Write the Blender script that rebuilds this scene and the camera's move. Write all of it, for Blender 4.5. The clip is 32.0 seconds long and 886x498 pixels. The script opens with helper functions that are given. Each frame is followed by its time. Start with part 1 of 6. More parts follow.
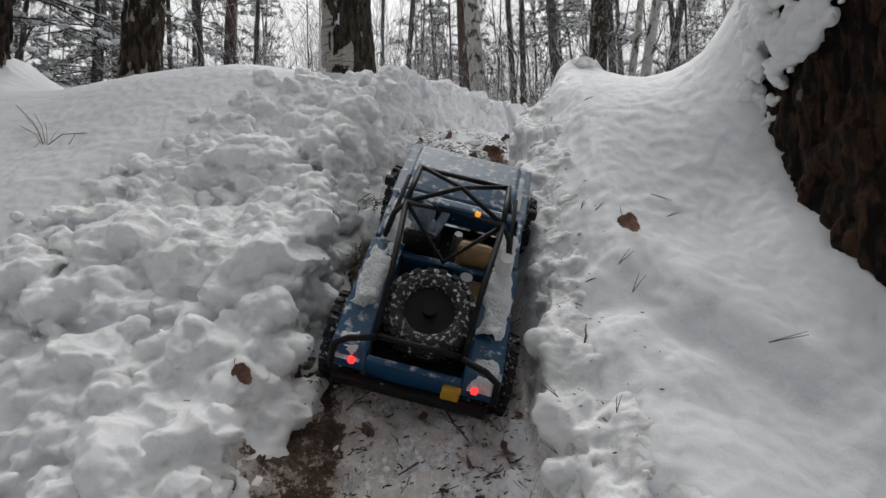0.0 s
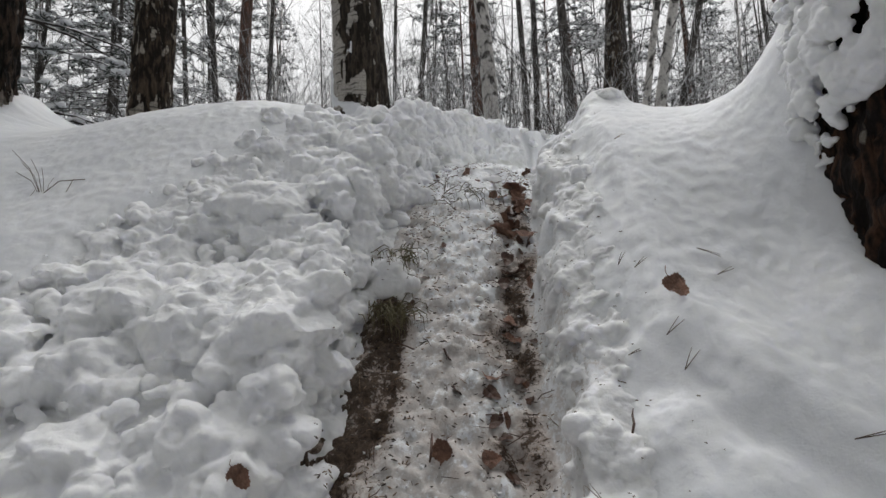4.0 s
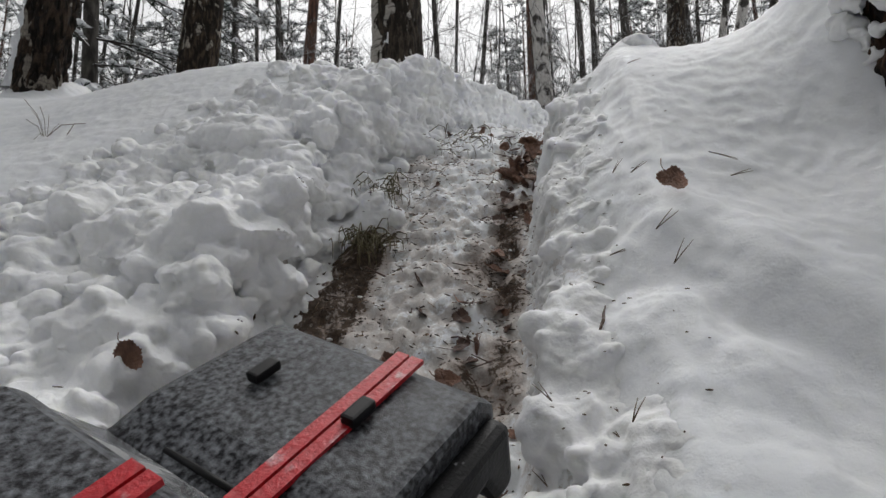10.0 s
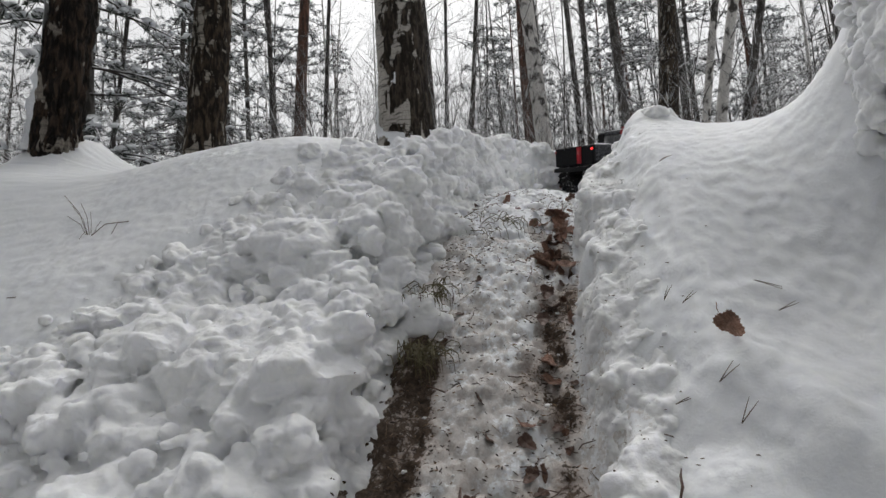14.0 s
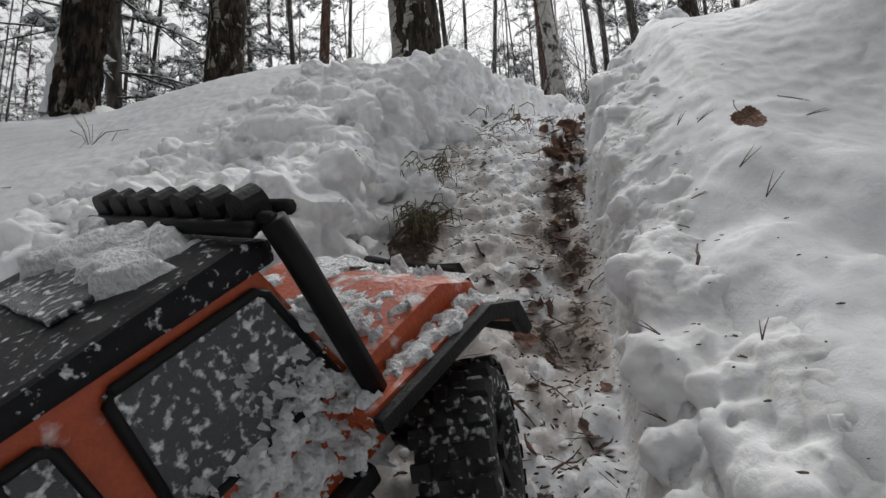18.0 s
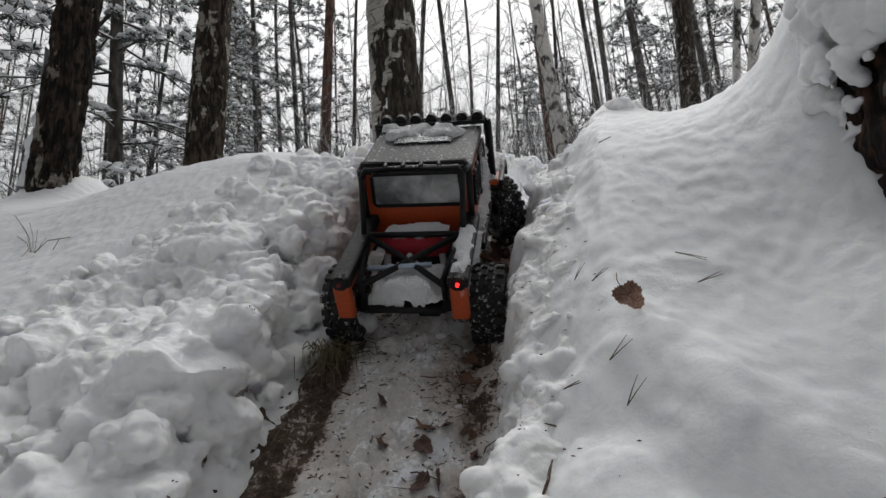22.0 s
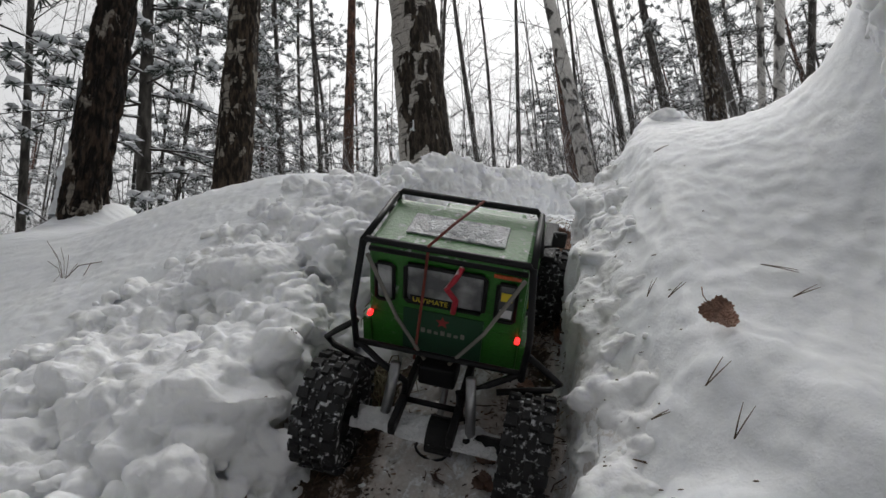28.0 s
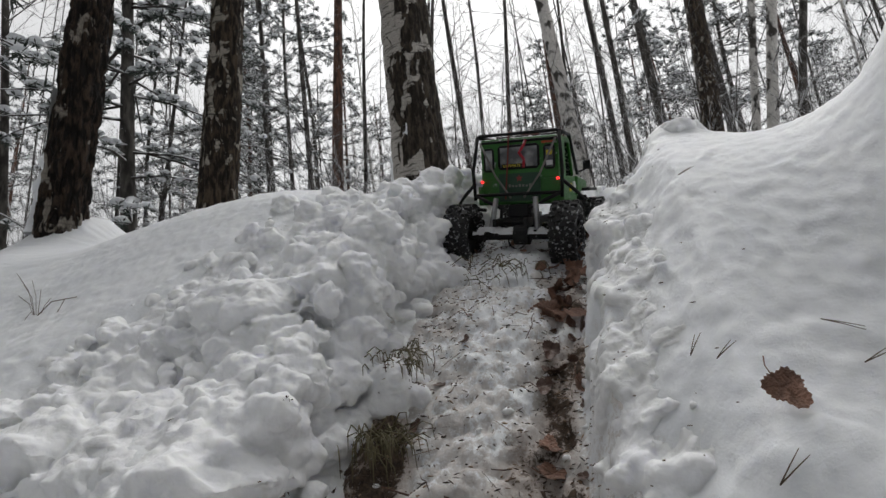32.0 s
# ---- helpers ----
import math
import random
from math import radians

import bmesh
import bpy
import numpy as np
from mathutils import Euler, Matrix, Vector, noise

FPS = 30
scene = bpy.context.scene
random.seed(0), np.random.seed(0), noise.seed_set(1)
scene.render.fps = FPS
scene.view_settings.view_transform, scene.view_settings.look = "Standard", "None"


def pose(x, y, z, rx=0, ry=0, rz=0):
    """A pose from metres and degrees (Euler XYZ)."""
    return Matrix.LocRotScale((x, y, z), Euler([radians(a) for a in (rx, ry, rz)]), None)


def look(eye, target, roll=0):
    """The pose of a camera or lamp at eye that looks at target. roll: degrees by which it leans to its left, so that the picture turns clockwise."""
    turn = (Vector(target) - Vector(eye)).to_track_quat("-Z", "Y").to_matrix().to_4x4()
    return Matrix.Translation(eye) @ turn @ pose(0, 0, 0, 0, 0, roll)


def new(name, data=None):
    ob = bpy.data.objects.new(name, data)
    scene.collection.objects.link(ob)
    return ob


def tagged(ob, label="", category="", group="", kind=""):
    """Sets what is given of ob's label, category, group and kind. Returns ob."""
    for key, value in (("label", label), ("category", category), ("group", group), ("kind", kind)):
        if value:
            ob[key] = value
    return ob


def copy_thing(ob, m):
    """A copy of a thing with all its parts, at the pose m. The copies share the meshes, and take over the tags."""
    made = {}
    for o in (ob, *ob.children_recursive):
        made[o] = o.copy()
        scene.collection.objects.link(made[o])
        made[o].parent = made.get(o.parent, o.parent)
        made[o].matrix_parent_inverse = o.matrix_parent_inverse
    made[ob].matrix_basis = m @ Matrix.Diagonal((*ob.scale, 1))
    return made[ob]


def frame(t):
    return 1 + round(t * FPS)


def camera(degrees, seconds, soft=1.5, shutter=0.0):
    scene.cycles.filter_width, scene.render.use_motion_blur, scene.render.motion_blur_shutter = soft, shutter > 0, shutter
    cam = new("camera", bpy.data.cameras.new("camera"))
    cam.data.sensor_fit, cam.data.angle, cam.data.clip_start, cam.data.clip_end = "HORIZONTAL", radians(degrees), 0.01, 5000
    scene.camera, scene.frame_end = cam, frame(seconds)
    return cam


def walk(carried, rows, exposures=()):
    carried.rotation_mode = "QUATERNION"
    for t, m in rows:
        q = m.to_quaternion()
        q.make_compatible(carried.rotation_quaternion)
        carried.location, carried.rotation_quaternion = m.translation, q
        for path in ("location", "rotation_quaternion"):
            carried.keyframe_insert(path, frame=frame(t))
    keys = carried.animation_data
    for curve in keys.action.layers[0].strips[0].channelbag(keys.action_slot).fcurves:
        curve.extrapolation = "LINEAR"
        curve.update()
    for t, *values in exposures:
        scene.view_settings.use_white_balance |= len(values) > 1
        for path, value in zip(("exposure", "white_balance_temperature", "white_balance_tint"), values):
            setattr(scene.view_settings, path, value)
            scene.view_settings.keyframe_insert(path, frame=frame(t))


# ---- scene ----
cam = camera(77.4, 32.0)
PATH = [
    (0, (0.06, -0.02, 0.538), (0.011, 1.974, 0.687), -1.7),
    (0.5, (0.07, -0.007, 0.572), (0.013, 1.986, 0.725), -1.4),
    (1, (0.064, 0.018, 0.618), (0.01, 2.011, 0.775), -1.2),
    (1.5, (0.047, 0.013, 0.622), (0.002, 2.005, 0.79), -1.3),
    (2, (0.046, 0.002, 0.614), (-0.004, 1.993, 0.794), -1.6),
    (2.5, (0.039, 0.017, 0.631), (-0.019, 2.007, 0.82), -1.6),
    (4.5, (0.056, 0.067, 0.608), (-0.049, 2.053, 0.82), -2.1),
    (5, (0.067, 0.071, 0.608), (-0.047, 2.056, 0.817), -2.1),
    (5.5, (0.07, 0.061, 0.588), (-0.052, 2.046, 0.803), -2.2),
    (6, (0.066, 0.05, 0.577), (-0.061, 2.034, 0.793), -2.2),
    (6.5, (0.071, 0.053, 0.582), (-0.068, 2.037, 0.799), -2.2),
    (7, (0.07, 0.027, 0.552), (-0.087, 2.008, 0.778), -2.1),
    (7.5, (0.064, 0.059, 0.513), (-0.133, 2.035, 0.755), -1.6),
    (8, (0.122, 0.083, 0.464), (-0.122, 2.051, 0.726), -1.5),
    (8.5, (0.118, 0.076, 0.411), (-0.145, 2.038, 0.698), -1.4),
    (9, (0.105, 0.106, 0.411), (-0.175, 2.063, 0.713), -0.9),
    (9.5, (0.152, 0.147, 0.417), (-0.16, 2.097, 0.732), -0.8),
    (10, (0.166, 0.183, 0.458), (-0.163, 2.13, 0.78), -0.6),
    (10.5, (0.142, 0.232, 0.502), (-0.193, 2.175, 0.835), -0.8),
    (11, (0.14, 0.255, 0.532), (-0.201, 2.195, 0.876), -0.6),
    (11.5, (0.136, 0.257, 0.549), (-0.204, 2.197, 0.896), -0.7),
    (12, (0.127, 0.246, 0.558), (-0.205, 2.19, 0.892), -1.1),
    (12.5, (0.101, 0.194, 0.587), (-0.211, 2.142, 0.913), -1.5),
    (13, (0.072, 0.098, 0.61), (-0.211, 2.053, 0.924), -1.8),
    (13.5, (0.063, 0.131, 0.644), (-0.229, 2.086, 0.946), -2.1),
    (14, (0.088, 0.104, 0.635), (-0.209, 2.059, 0.935), -2.6),
    (14.5, (0.081, 0.093, 0.63), (-0.211, 2.05, 0.924), -3.3),
    (16.5, (0.09, 0.07, 0.569), (-0.227, 2.022, 0.865), -3.7),
    (17, (0.126, 0.098, 0.507), (-0.23, 2.039, 0.832), -3.7),
    (17.5, (0.137, 0.156, 0.43), (-0.246, 2.085, 0.792), -3.6),
    (18, (0.102, 0.201, 0.4), (-0.286, 2.124, 0.789), -3.5),
    (18.5, (0.142, 0.27, 0.411), (-0.284, 2.182, 0.812), -3.4),
    (19, (0.185, 0.282, 0.412), (-0.261, 2.187, 0.823), -3.4),
    (19.5, (0.208, 0.254, 0.415), (-0.238, 2.158, 0.836), -3.7),
    (20, (0.227, 0.23, 0.464), (-0.21, 2.136, 0.883), -3.9),
    (20.5, (0.233, 0.217, 0.511), (-0.199, 2.123, 0.935), -3.8),
    (21, (0.246, 0.205, 0.529), (-0.187, 2.109, 0.963), -3.8),
    (21.5, (0.262, 0.21, 0.551), (-0.173, 2.112, 0.994), -3.8),
    (22, (0.263, 0.218, 0.562), (-0.173, 2.117, 1.015), -3.9),
    (22.5, (0.256, 0.222, 0.572), (-0.181, 2.117, 1.039), -3.9),
    (23, (0.248, 0.226, 0.579), (-0.191, 2.118, 1.057), -3.9),
    (23.5, (0.242, 0.233, 0.588), (-0.198, 2.123, 1.074), -3.9),
    (24, (0.243, 0.232, 0.588), (-0.202, 2.118, 1.08), -4.0),
    (24.5, (0.237, 0.23, 0.584), (-0.211, 2.114, 1.085), -4.0),
    (25, (0.229, 0.226, 0.57), (-0.224, 2.106, 1.079), -4.1),
    (25.5, (0.228, 0.244, 0.561), (-0.234, 2.12, 1.078), -4.2),
    (26, (0.21, 0.258, 0.559), (-0.258, 2.13, 1.084), -4.3),
    (26.5, (0.21, 0.26, 0.557), (-0.267, 2.128, 1.088), -4.3),
    (28.5, (0.21, 0.259, 0.571), (-0.287, 2.116, 1.122), -4.3),
    (29, (0.212, 0.258, 0.574), (-0.29, 2.113, 1.13), -4.4),
    (29.5, (0.213, 0.26, 0.578), (-0.29, 2.113, 1.138), -4.4),
    (30, (0.213, 0.263, 0.581), (-0.293, 2.113, 1.148), -4.5),
    (30.5, (0.21, 0.266, 0.587), (-0.295, 2.115, 1.159), -4.6),
    (31, (0.202, 0.273, 0.596), (-0.291, 2.126, 1.167), -5.0),
    (31.5, (0.197, 0.273, 0.602), (-0.277, 2.136, 1.155), -5.6),
    (32, (0.179, 0.309, 0.649), (-0.287, 2.184, 1.166), -5.6),
]
walk(cam, [(t, look(*row)) for t, *row in PATH])

# ---- light ----
EXPOSURE = 0.37
world = bpy.data.worlds.new("overcast_sky")
scene.world = world
world.use_nodes = True
wn = world.node_tree.nodes
wl = world.node_tree.links
sky = wn.new("ShaderNodeTexSky")
sky.sky_type = "NISHITA"
sky.sun_disc = False
sky.sun_elevation = radians(63)
sky.sun_rotation = radians(-4)
sky.dust_density = 4.0
grey = wn.new("ShaderNodeHueSaturation")
grey.inputs["Saturation"].default_value = 0.05
wl.new(sky.outputs["Color"], grey.inputs["Color"])
wl.new(grey.outputs["Color"], wn["Background"].inputs["Color"])
wn["Background"].inputs["Strength"].default_value = 0.112
sun = new("sun", bpy.data.lights.new("sun", "SUN"))
sun.data.energy = 0.8
sun.data.angle = radians(45)
sun.data.color = (1.0, 0.98, 0.95)
# the overcast light comes from high over the wood ahead
sun.matrix_world = look((-0.14, 1.95, 3.85), (0, 0, 0))
scene.view_settings.exposure = EXPOSURE


# ---- materials ----
def mat(name, color, rough=0.6, metal=0.0, var=0.15, scale=30.0, bump=0.0, bscale=120.0, coat=0.0, emit=0.0, spec=0.5,
        transmission=0.0, alpha=1.0):
    """A procedural material: colour varied at two scales, with fine relief."""
    m = bpy.data.materials.new(name)
    m.use_nodes = True
    n, l = m.node_tree.nodes, m.node_tree.links
    b = n["Principled BSDF"]
    tc = n.new("ShaderNodeTexCoord")
    if var > 0:
        n1 = n.new("ShaderNodeTexNoise")
        n1.inputs["Scale"].default_value = scale
        n1.inputs["Detail"].default_value = 6
        l.new(tc.outputs["Object"], n1.inputs["Vector"])
        n2 = n.new("ShaderNodeTexNoise")
        n2.inputs["Scale"].default_value = scale * 0.17
        l.new(tc.outputs["Object"], n2.inputs["Vector"])
        add = n.new("ShaderNodeMath")
        add.operation = "ADD"
        l.new(n1.outputs["Fac"], add.inputs[0])
        l.new(n2.outputs["Fac"], add.inputs[1])
        r = n.new("ShaderNodeMapRange")
        r.inputs["From Min"].default_value, r.inputs["From Max"].default_value = 0.6, 1.4
        r.inputs["To Min"].default_value, r.inputs["To Max"].default_value = 1 - var, 1 + var
        l.new(add.outputs[0], r.inputs["Value"])
        mul = n.new("ShaderNodeVectorMath")
        mul.operation = "SCALE"
        mul.inputs[0].default_value = color[:3]
        l.new(r.outputs["Result"], mul.inputs["Scale"])
        l.new(mul.outputs["Vector"], b.inputs["Base Color"])
    else:
        b.inputs["Base Color"].default_value = (*color[:3], 1)
    b.inputs["Roughness"].default_value = rough
    b.inputs["Metallic"].default_value = metal
    b.inputs["Specular IOR Level"].default_value = spec
    b.inputs["Coat Weight"].default_value = coat
    b.inputs["Transmission Weight"].default_value = transmission
    b.inputs["Alpha"].default_value = alpha
    if emit:
        b.inputs["Emission Color"].default_value = (*color[:3], 1)
        b.inputs["Emission Strength"].default_value = emit
    if bump:
        bn = n.new("ShaderNodeTexNoise")
        bn.inputs["Scale"].default_value = bscale
        bn.inputs["Detail"].default_value = 8
        l.new(tc.outputs["Object"], bn.inputs["Vector"])
        bp = n.new("ShaderNodeBump")
        bp.inputs["Strength"].default_value = bump
        bp.inputs["Distance"].default_value = 0.01
        l.new(bn.outputs["Fac"], bp.inputs["Height"])
        l.new(bp.outputs["Normal"], b.inputs["Normal"])
    return m


def mixed(name, a, b_, scale=(1, 1, 1), lo=0.45, hi=0.55, rough=(0.6, 0.6), detail=8, bump=0.3, up=None, dist=0.01, distort=0.0, spec=0.5):
    """Two colours parted by a stretched noise, or (up) colour b lying on what faces the sky, broken by the noise."""
    m = bpy.data.materials.new(name)
    m.use_nodes = True
    n, l = m.node_tree.nodes, m.node_tree.links
    p = n["Principled BSDF"]
    p.inputs["Specular IOR Level"].default_value = spec
    tc = n.new("ShaderNodeTexCoord")
    mp = n.new("ShaderNodeMapping")
    mp.inputs["Scale"].default_value = scale
    l.new(tc.outputs["Object"], mp.inputs["Vector"])
    ns = n.new("ShaderNodeTexNoise")
    ns.inputs["Scale"].default_value = 1.0
    ns.inputs["Detail"].default_value = detail
    ns.inputs["Distortion"].default_value = distort
    l.new(mp.outputs["Vector"], ns.inputs["Vector"])
    r = n.new("ShaderNodeMapRange")
    r.inputs["From Min"].default_value, r.inputs["From Max"].default_value = lo, hi
    src = ns.outputs["Fac"]
    if up is not None:
        g = n.new("ShaderNodeNewGeometry")
        s = n.new("ShaderNodeSeparateXYZ")
        l.new(g.outputs["Normal"], s.inputs["Vector"])
        ma = n.new("ShaderNodeMath")
        ma.operation = "MULTIPLY_ADD"
        ma.inputs[1].default_value = up
        l.new(s.outputs["Z"], ma.inputs[0])
        l.new(ns.outputs["Fac"], ma.inputs[2])
        src = ma.outputs[0]
    l.new(src, r.inputs["Value"])
    fine = n.new("ShaderNodeTexNoise")
    fine.inputs["Scale"].default_value = 5.0
    fine.inputs["Detail"].default_value = 6
    l.new(mp.outputs["Vector"], fine.inputs["Vector"])
    fr = n.new("ShaderNodeMapRange")
    fr.inputs["To Min"].default_value, fr.inputs["To Max"].default_value = 0.6, 1.4
    l.new(fine.outputs["Fac"], fr.inputs["Value"])
    mx = n.new("ShaderNodeMix")
    mx.data_type = "RGBA"
    l.new(r.outputs["Result"], mx.inputs["Factor"])
    mx.inputs["A"].default_value = (*a, 1)
    mx.inputs["B"].default_value = (*b_, 1)
    vm = n.new("ShaderNodeVectorMath")
    vm.operation = "SCALE"
    l.new(mx.outputs["Result"], vm.inputs[0])
    l.new(fr.outputs["Result"], vm.inputs["Scale"])
    l.new(vm.outputs["Vector"], p.inputs["Base Color"])
    rr = n.new("ShaderNodeMapRange")
    rr.inputs["To Min"].default_value, rr.inputs["To Max"].default_value = rough
    l.new(r.outputs["Result"], rr.inputs["Value"])
    l.new(rr.outputs["Result"], p.inputs["Roughness"])
    if bump:
        bp = n.new("ShaderNodeBump")
        bp.inputs["Strength"].default_value = bump
        bp.inputs["Distance"].default_value = dist
        sm = n.new("ShaderNodeMath")
        sm.operation = "ADD"
        l.new(ns.outputs["Fac"], sm.inputs[0])
        l.new(fine.outputs["Fac"], sm.inputs[1])
        l.new(sm.outputs[0], bp.inputs["Height"])
        l.new(bp.outputs["Normal"], p.inputs["Normal"])
    return m


def bark(name, dark, mid, pale, scale, lo, hi, lines, weather=0.0):
    """Cracked bark, dark in the furrows, with pale patches crossed by fine dark lines."""
    m = bpy.data.materials.new(name)
    m.use_nodes = True
    n, l = m.node_tree.nodes, m.node_tree.links
    p = n["Principled BSDF"]
    tc = n.new("ShaderNodeTexCoord")

    def tex(sc, detail, distort=0.0):
        mp = n.new("ShaderNodeMapping")
        mp.inputs["Scale"].default_value = sc
        l.new(tc.outputs["Object"], mp.inputs["Vector"])
        t = n.new("ShaderNodeTexNoise")
        t.inputs["Scale"].default_value = 1.0
        t.inputs["Detail"].default_value = detail
        t.inputs["Distortion"].default_value = distort
        l.new(mp.outputs["Vector"], t.inputs["Vector"])
        return t.outputs["Fac"]

    def ramp(v, a, b, c=0.0, d=1.0):
        r = n.new("ShaderNodeMapRange")
        r.inputs["From Min"].default_value, r.inputs["From Max"].default_value = a, b
        r.inputs["To Min"].default_value, r.inputs["To Max"].default_value = c, d
        l.new(v, r.inputs["Value"])
        return r.outputs["Result"]

    def mix(f, a, b):
        q = n.new("ShaderNodeMix")
        q.data_type = "RGBA"
        l.new(f, q.inputs["Factor"])
        for key, v in (("A", a), ("B", b)):
            if isinstance(v, tuple):
                q.inputs[key].default_value = (*v, 1)
            else:
                l.new(v, q.inputs[key])
        return q.outputs["Result"]

    crack = tex((60, 60, 16), 8, 0.4)
    patch = tex(scale, 9, 0.6)
    line = tex((9, 9, 110), 4, 0.5)
    fine = tex((220, 220, 160), 4)
    rough = mix(ramp(crack, 0.46, 0.62), dark, mid)
    smooth = mix(ramp(line, 0.54, 0.62, 0, lines), pale, tuple(c * 0.22 for c in pale))
    if weather:
        # paler towards the weather side
        sep = n.new("ShaderNodeSeparateXYZ")
        l.new(tc.outputs["Object"], sep.inputs["Vector"])
        side = n.new("ShaderNodeMath")
        side.operation = "MULTIPLY_ADD"
        l.new(sep.outputs["X"], side.inputs[0])
        side.inputs[1].default_value = -weather
        l.new(patch, side.inputs[2])
        patch = side.outputs[0]
    white = ramp(patch, lo, hi)
    c = mix(white, rough, smooth)
    vm = n.new("ShaderNodeVectorMath")
    vm.operation = "SCALE"
    l.new(c, vm.inputs[0])
    l.new(ramp(fine, 0.2, 0.8, 0.65, 1.35), vm.inputs["Scale"])
    l.new(vm.outputs["Vector"], p.inputs["Base Color"])
    p.inputs["Roughness"].default_value = 0.85
    p.inputs["Specular IOR Level"].default_value = 0.25
    add = n.new("ShaderNodeMath")
    add.operation = "MULTIPLY_ADD"
    l.new(white, add.inputs[0])
    add.inputs[1].default_value = 0.35
    l.new(crack, add.inputs[2])
    bp = n.new("ShaderNodeBump")
    bp.inputs["Strength"].default_value = 0.9
    bp.inputs["Distance"].default_value = 0.02
    l.new(add.outputs[0], bp.inputs["Height"])
    l.new(bp.outputs["Normal"], p.inputs["Normal"])
    return m


def ground_material():
    """Snow, with soil, needles and trodden slush where the attribute 'soil' says that the wheels have dug."""
    m = bpy.data.materials.new("snow_and_soil")
    m.use_nodes = True
    n, l = m.node_tree.nodes, m.node_tree.links
    p = n["Principled BSDF"]
    tc = n.new("ShaderNodeTexCoord")
    at = n.new("ShaderNodeAttribute")
    at.attribute_name = "soil"

    def tex(scale, detail=6, rough=0.6, stretch=None):
        t = n.new("ShaderNodeTexNoise")
        t.inputs["Scale"].default_value = scale
        t.inputs["Detail"].default_value = detail
        t.inputs["Roughness"].default_value = rough
        v = tc.outputs["Object"]
        if stretch:
            mp = n.new("ShaderNodeMapping")
            mp.inputs["Scale"].default_value = stretch
            l.new(v, mp.inputs["Vector"])
            v = mp.outputs["Vector"]
        l.new(v, t.inputs["Vector"])
        return t.outputs["Fac"]

    def math_node(op, a, b=None, c=None):
        q = n.new("ShaderNodeMath")
        q.operation = op
        for i, v in enumerate((a, b, c)):
            if v is None:
                continue
            if isinstance(v, (int, float)):
                q.inputs[i].default_value = v
            else:
                l.new(v, q.inputs[i])
        return q.outputs[0]

    def ramp(v, lo, hi, a=0.0, b=1.0):
        r = n.new("ShaderNodeMapRange")
        r.inputs["From Min"].default_value, r.inputs["From Max"].default_value = lo, hi
        r.inputs["To Min"].default_value, r.inputs["To Max"].default_value = a, b
        l.new(v, r.inputs["Value"])
        return r.outputs["Result"]

    def mix(f, a, b):
        q = n.new("ShaderNodeMix")
        q.data_type = "RGBA"
        l.new(f, q.inputs["Factor"])
        for key, v in (("A", a), ("B", b)):
            if isinstance(v, tuple):
                q.inputs[key].default_value = (*v, 1)
            else:
                l.new(v, q.inputs[key])
        return q.outputs["Result"]

    coarse, mid, fine = tex(9, 4), tex(38, 8, 0.65), tex(170, 6, 0.7)
    snow = mix(ramp(coarse, 0.3, 0.7), (0.795, 0.815, 0.84), (0.855, 0.868, 0.885))
    slush = mix(ramp(mid, 0.3, 0.7), (0.47, 0.44, 0.415), (0.72, 0.695, 0.675))
    soil = mix(ramp(fine, 0.35, 0.65), (0.028, 0.021, 0.017), (0.12, 0.085, 0.062))
    stain = mix(ramp(mid, 0.35, 0.6), (0.31, 0.245, 0.205), (0.58, 0.53, 0.495))
    # clean snow stays clean: the noise only breaks up what is already soiled
    soiled = ramp(at.outputs["Fac"], 0.02, 0.16)
    dug = math_node("ADD", math_node("MULTIPLY_ADD", mid, 1.5, -0.75), math_node("MULTIPLY_ADD", fine, 1.1, -0.55))
    dug = math_node("MULTIPLY_ADD", dug, soiled, at.outputs["Fac"])
    c = mix(ramp(dug, 0.10, 0.30), snow, slush)
    c = mix(ramp(dug, 0.38, 0.62), c, stain)
    c = mix(ramp(dug, 0.66, 0.80), c, soil)
    l.new(c, p.inputs["Base Color"])
    l.new(ramp(dug, 0.2, 0.8, 0.55, 0.85), p.inputs["Roughness"])
    p.inputs["Specular IOR Level"].default_value = 0.2
    # light seeps through the snow, not through soil
    l.new(ramp(dug, 0.05, 0.35, 0.6, 0.0), p.inputs["Subsurface Weight"])
    p.inputs["Subsurface Radius"].default_value = (1.0, 1.0, 1.1)
    p.inputs["Subsurface Scale"].default_value = 0.012
    bp = n.new("ShaderNodeBump")
    bp.inputs["Strength"].default_value = 0.5
    bp.inputs["Distance"].default_value = 0.006
    l.new(math_node("MULTIPLY_ADD", mid, 0.7, math_node("MULTIPLY", fine, ramp(at.outputs["Fac"], 0.0, 0.5, 0.25, 1.0))), bp.inputs["Height"])
    l.new(bp.outputs["Normal"], p.inputs["Normal"])
    return m


GROUND = ground_material()
SNOW = mat("snow", (0.832, 0.85, 0.87), 0.6, var=0.05, scale=40, bump=0.5, bscale=140, spec=0.3)
LOOSE_SNOW = mat("loose_snow", (0.895, 0.903, 0.915), 0.6, var=0.04, scale=40, bump=0.25, bscale=110, spec=0.2)
_p = LOOSE_SNOW.node_tree.nodes["Principled BSDF"]
_p.inputs["Subsurface Weight"].default_value = 0.6
_p.inputs["Subsurface Radius"].default_value = (1.0, 1.0, 1.1)
_p.inputs["Subsurface Scale"].default_value = 0.012
BIRCH = bark("birch_bark", (0.020, 0.016, 0.012), (0.07, 0.055, 0.042), (0.46, 0.43, 0.39), (15, 15, 7), 0.505, 0.53, 0.9, 0.9)
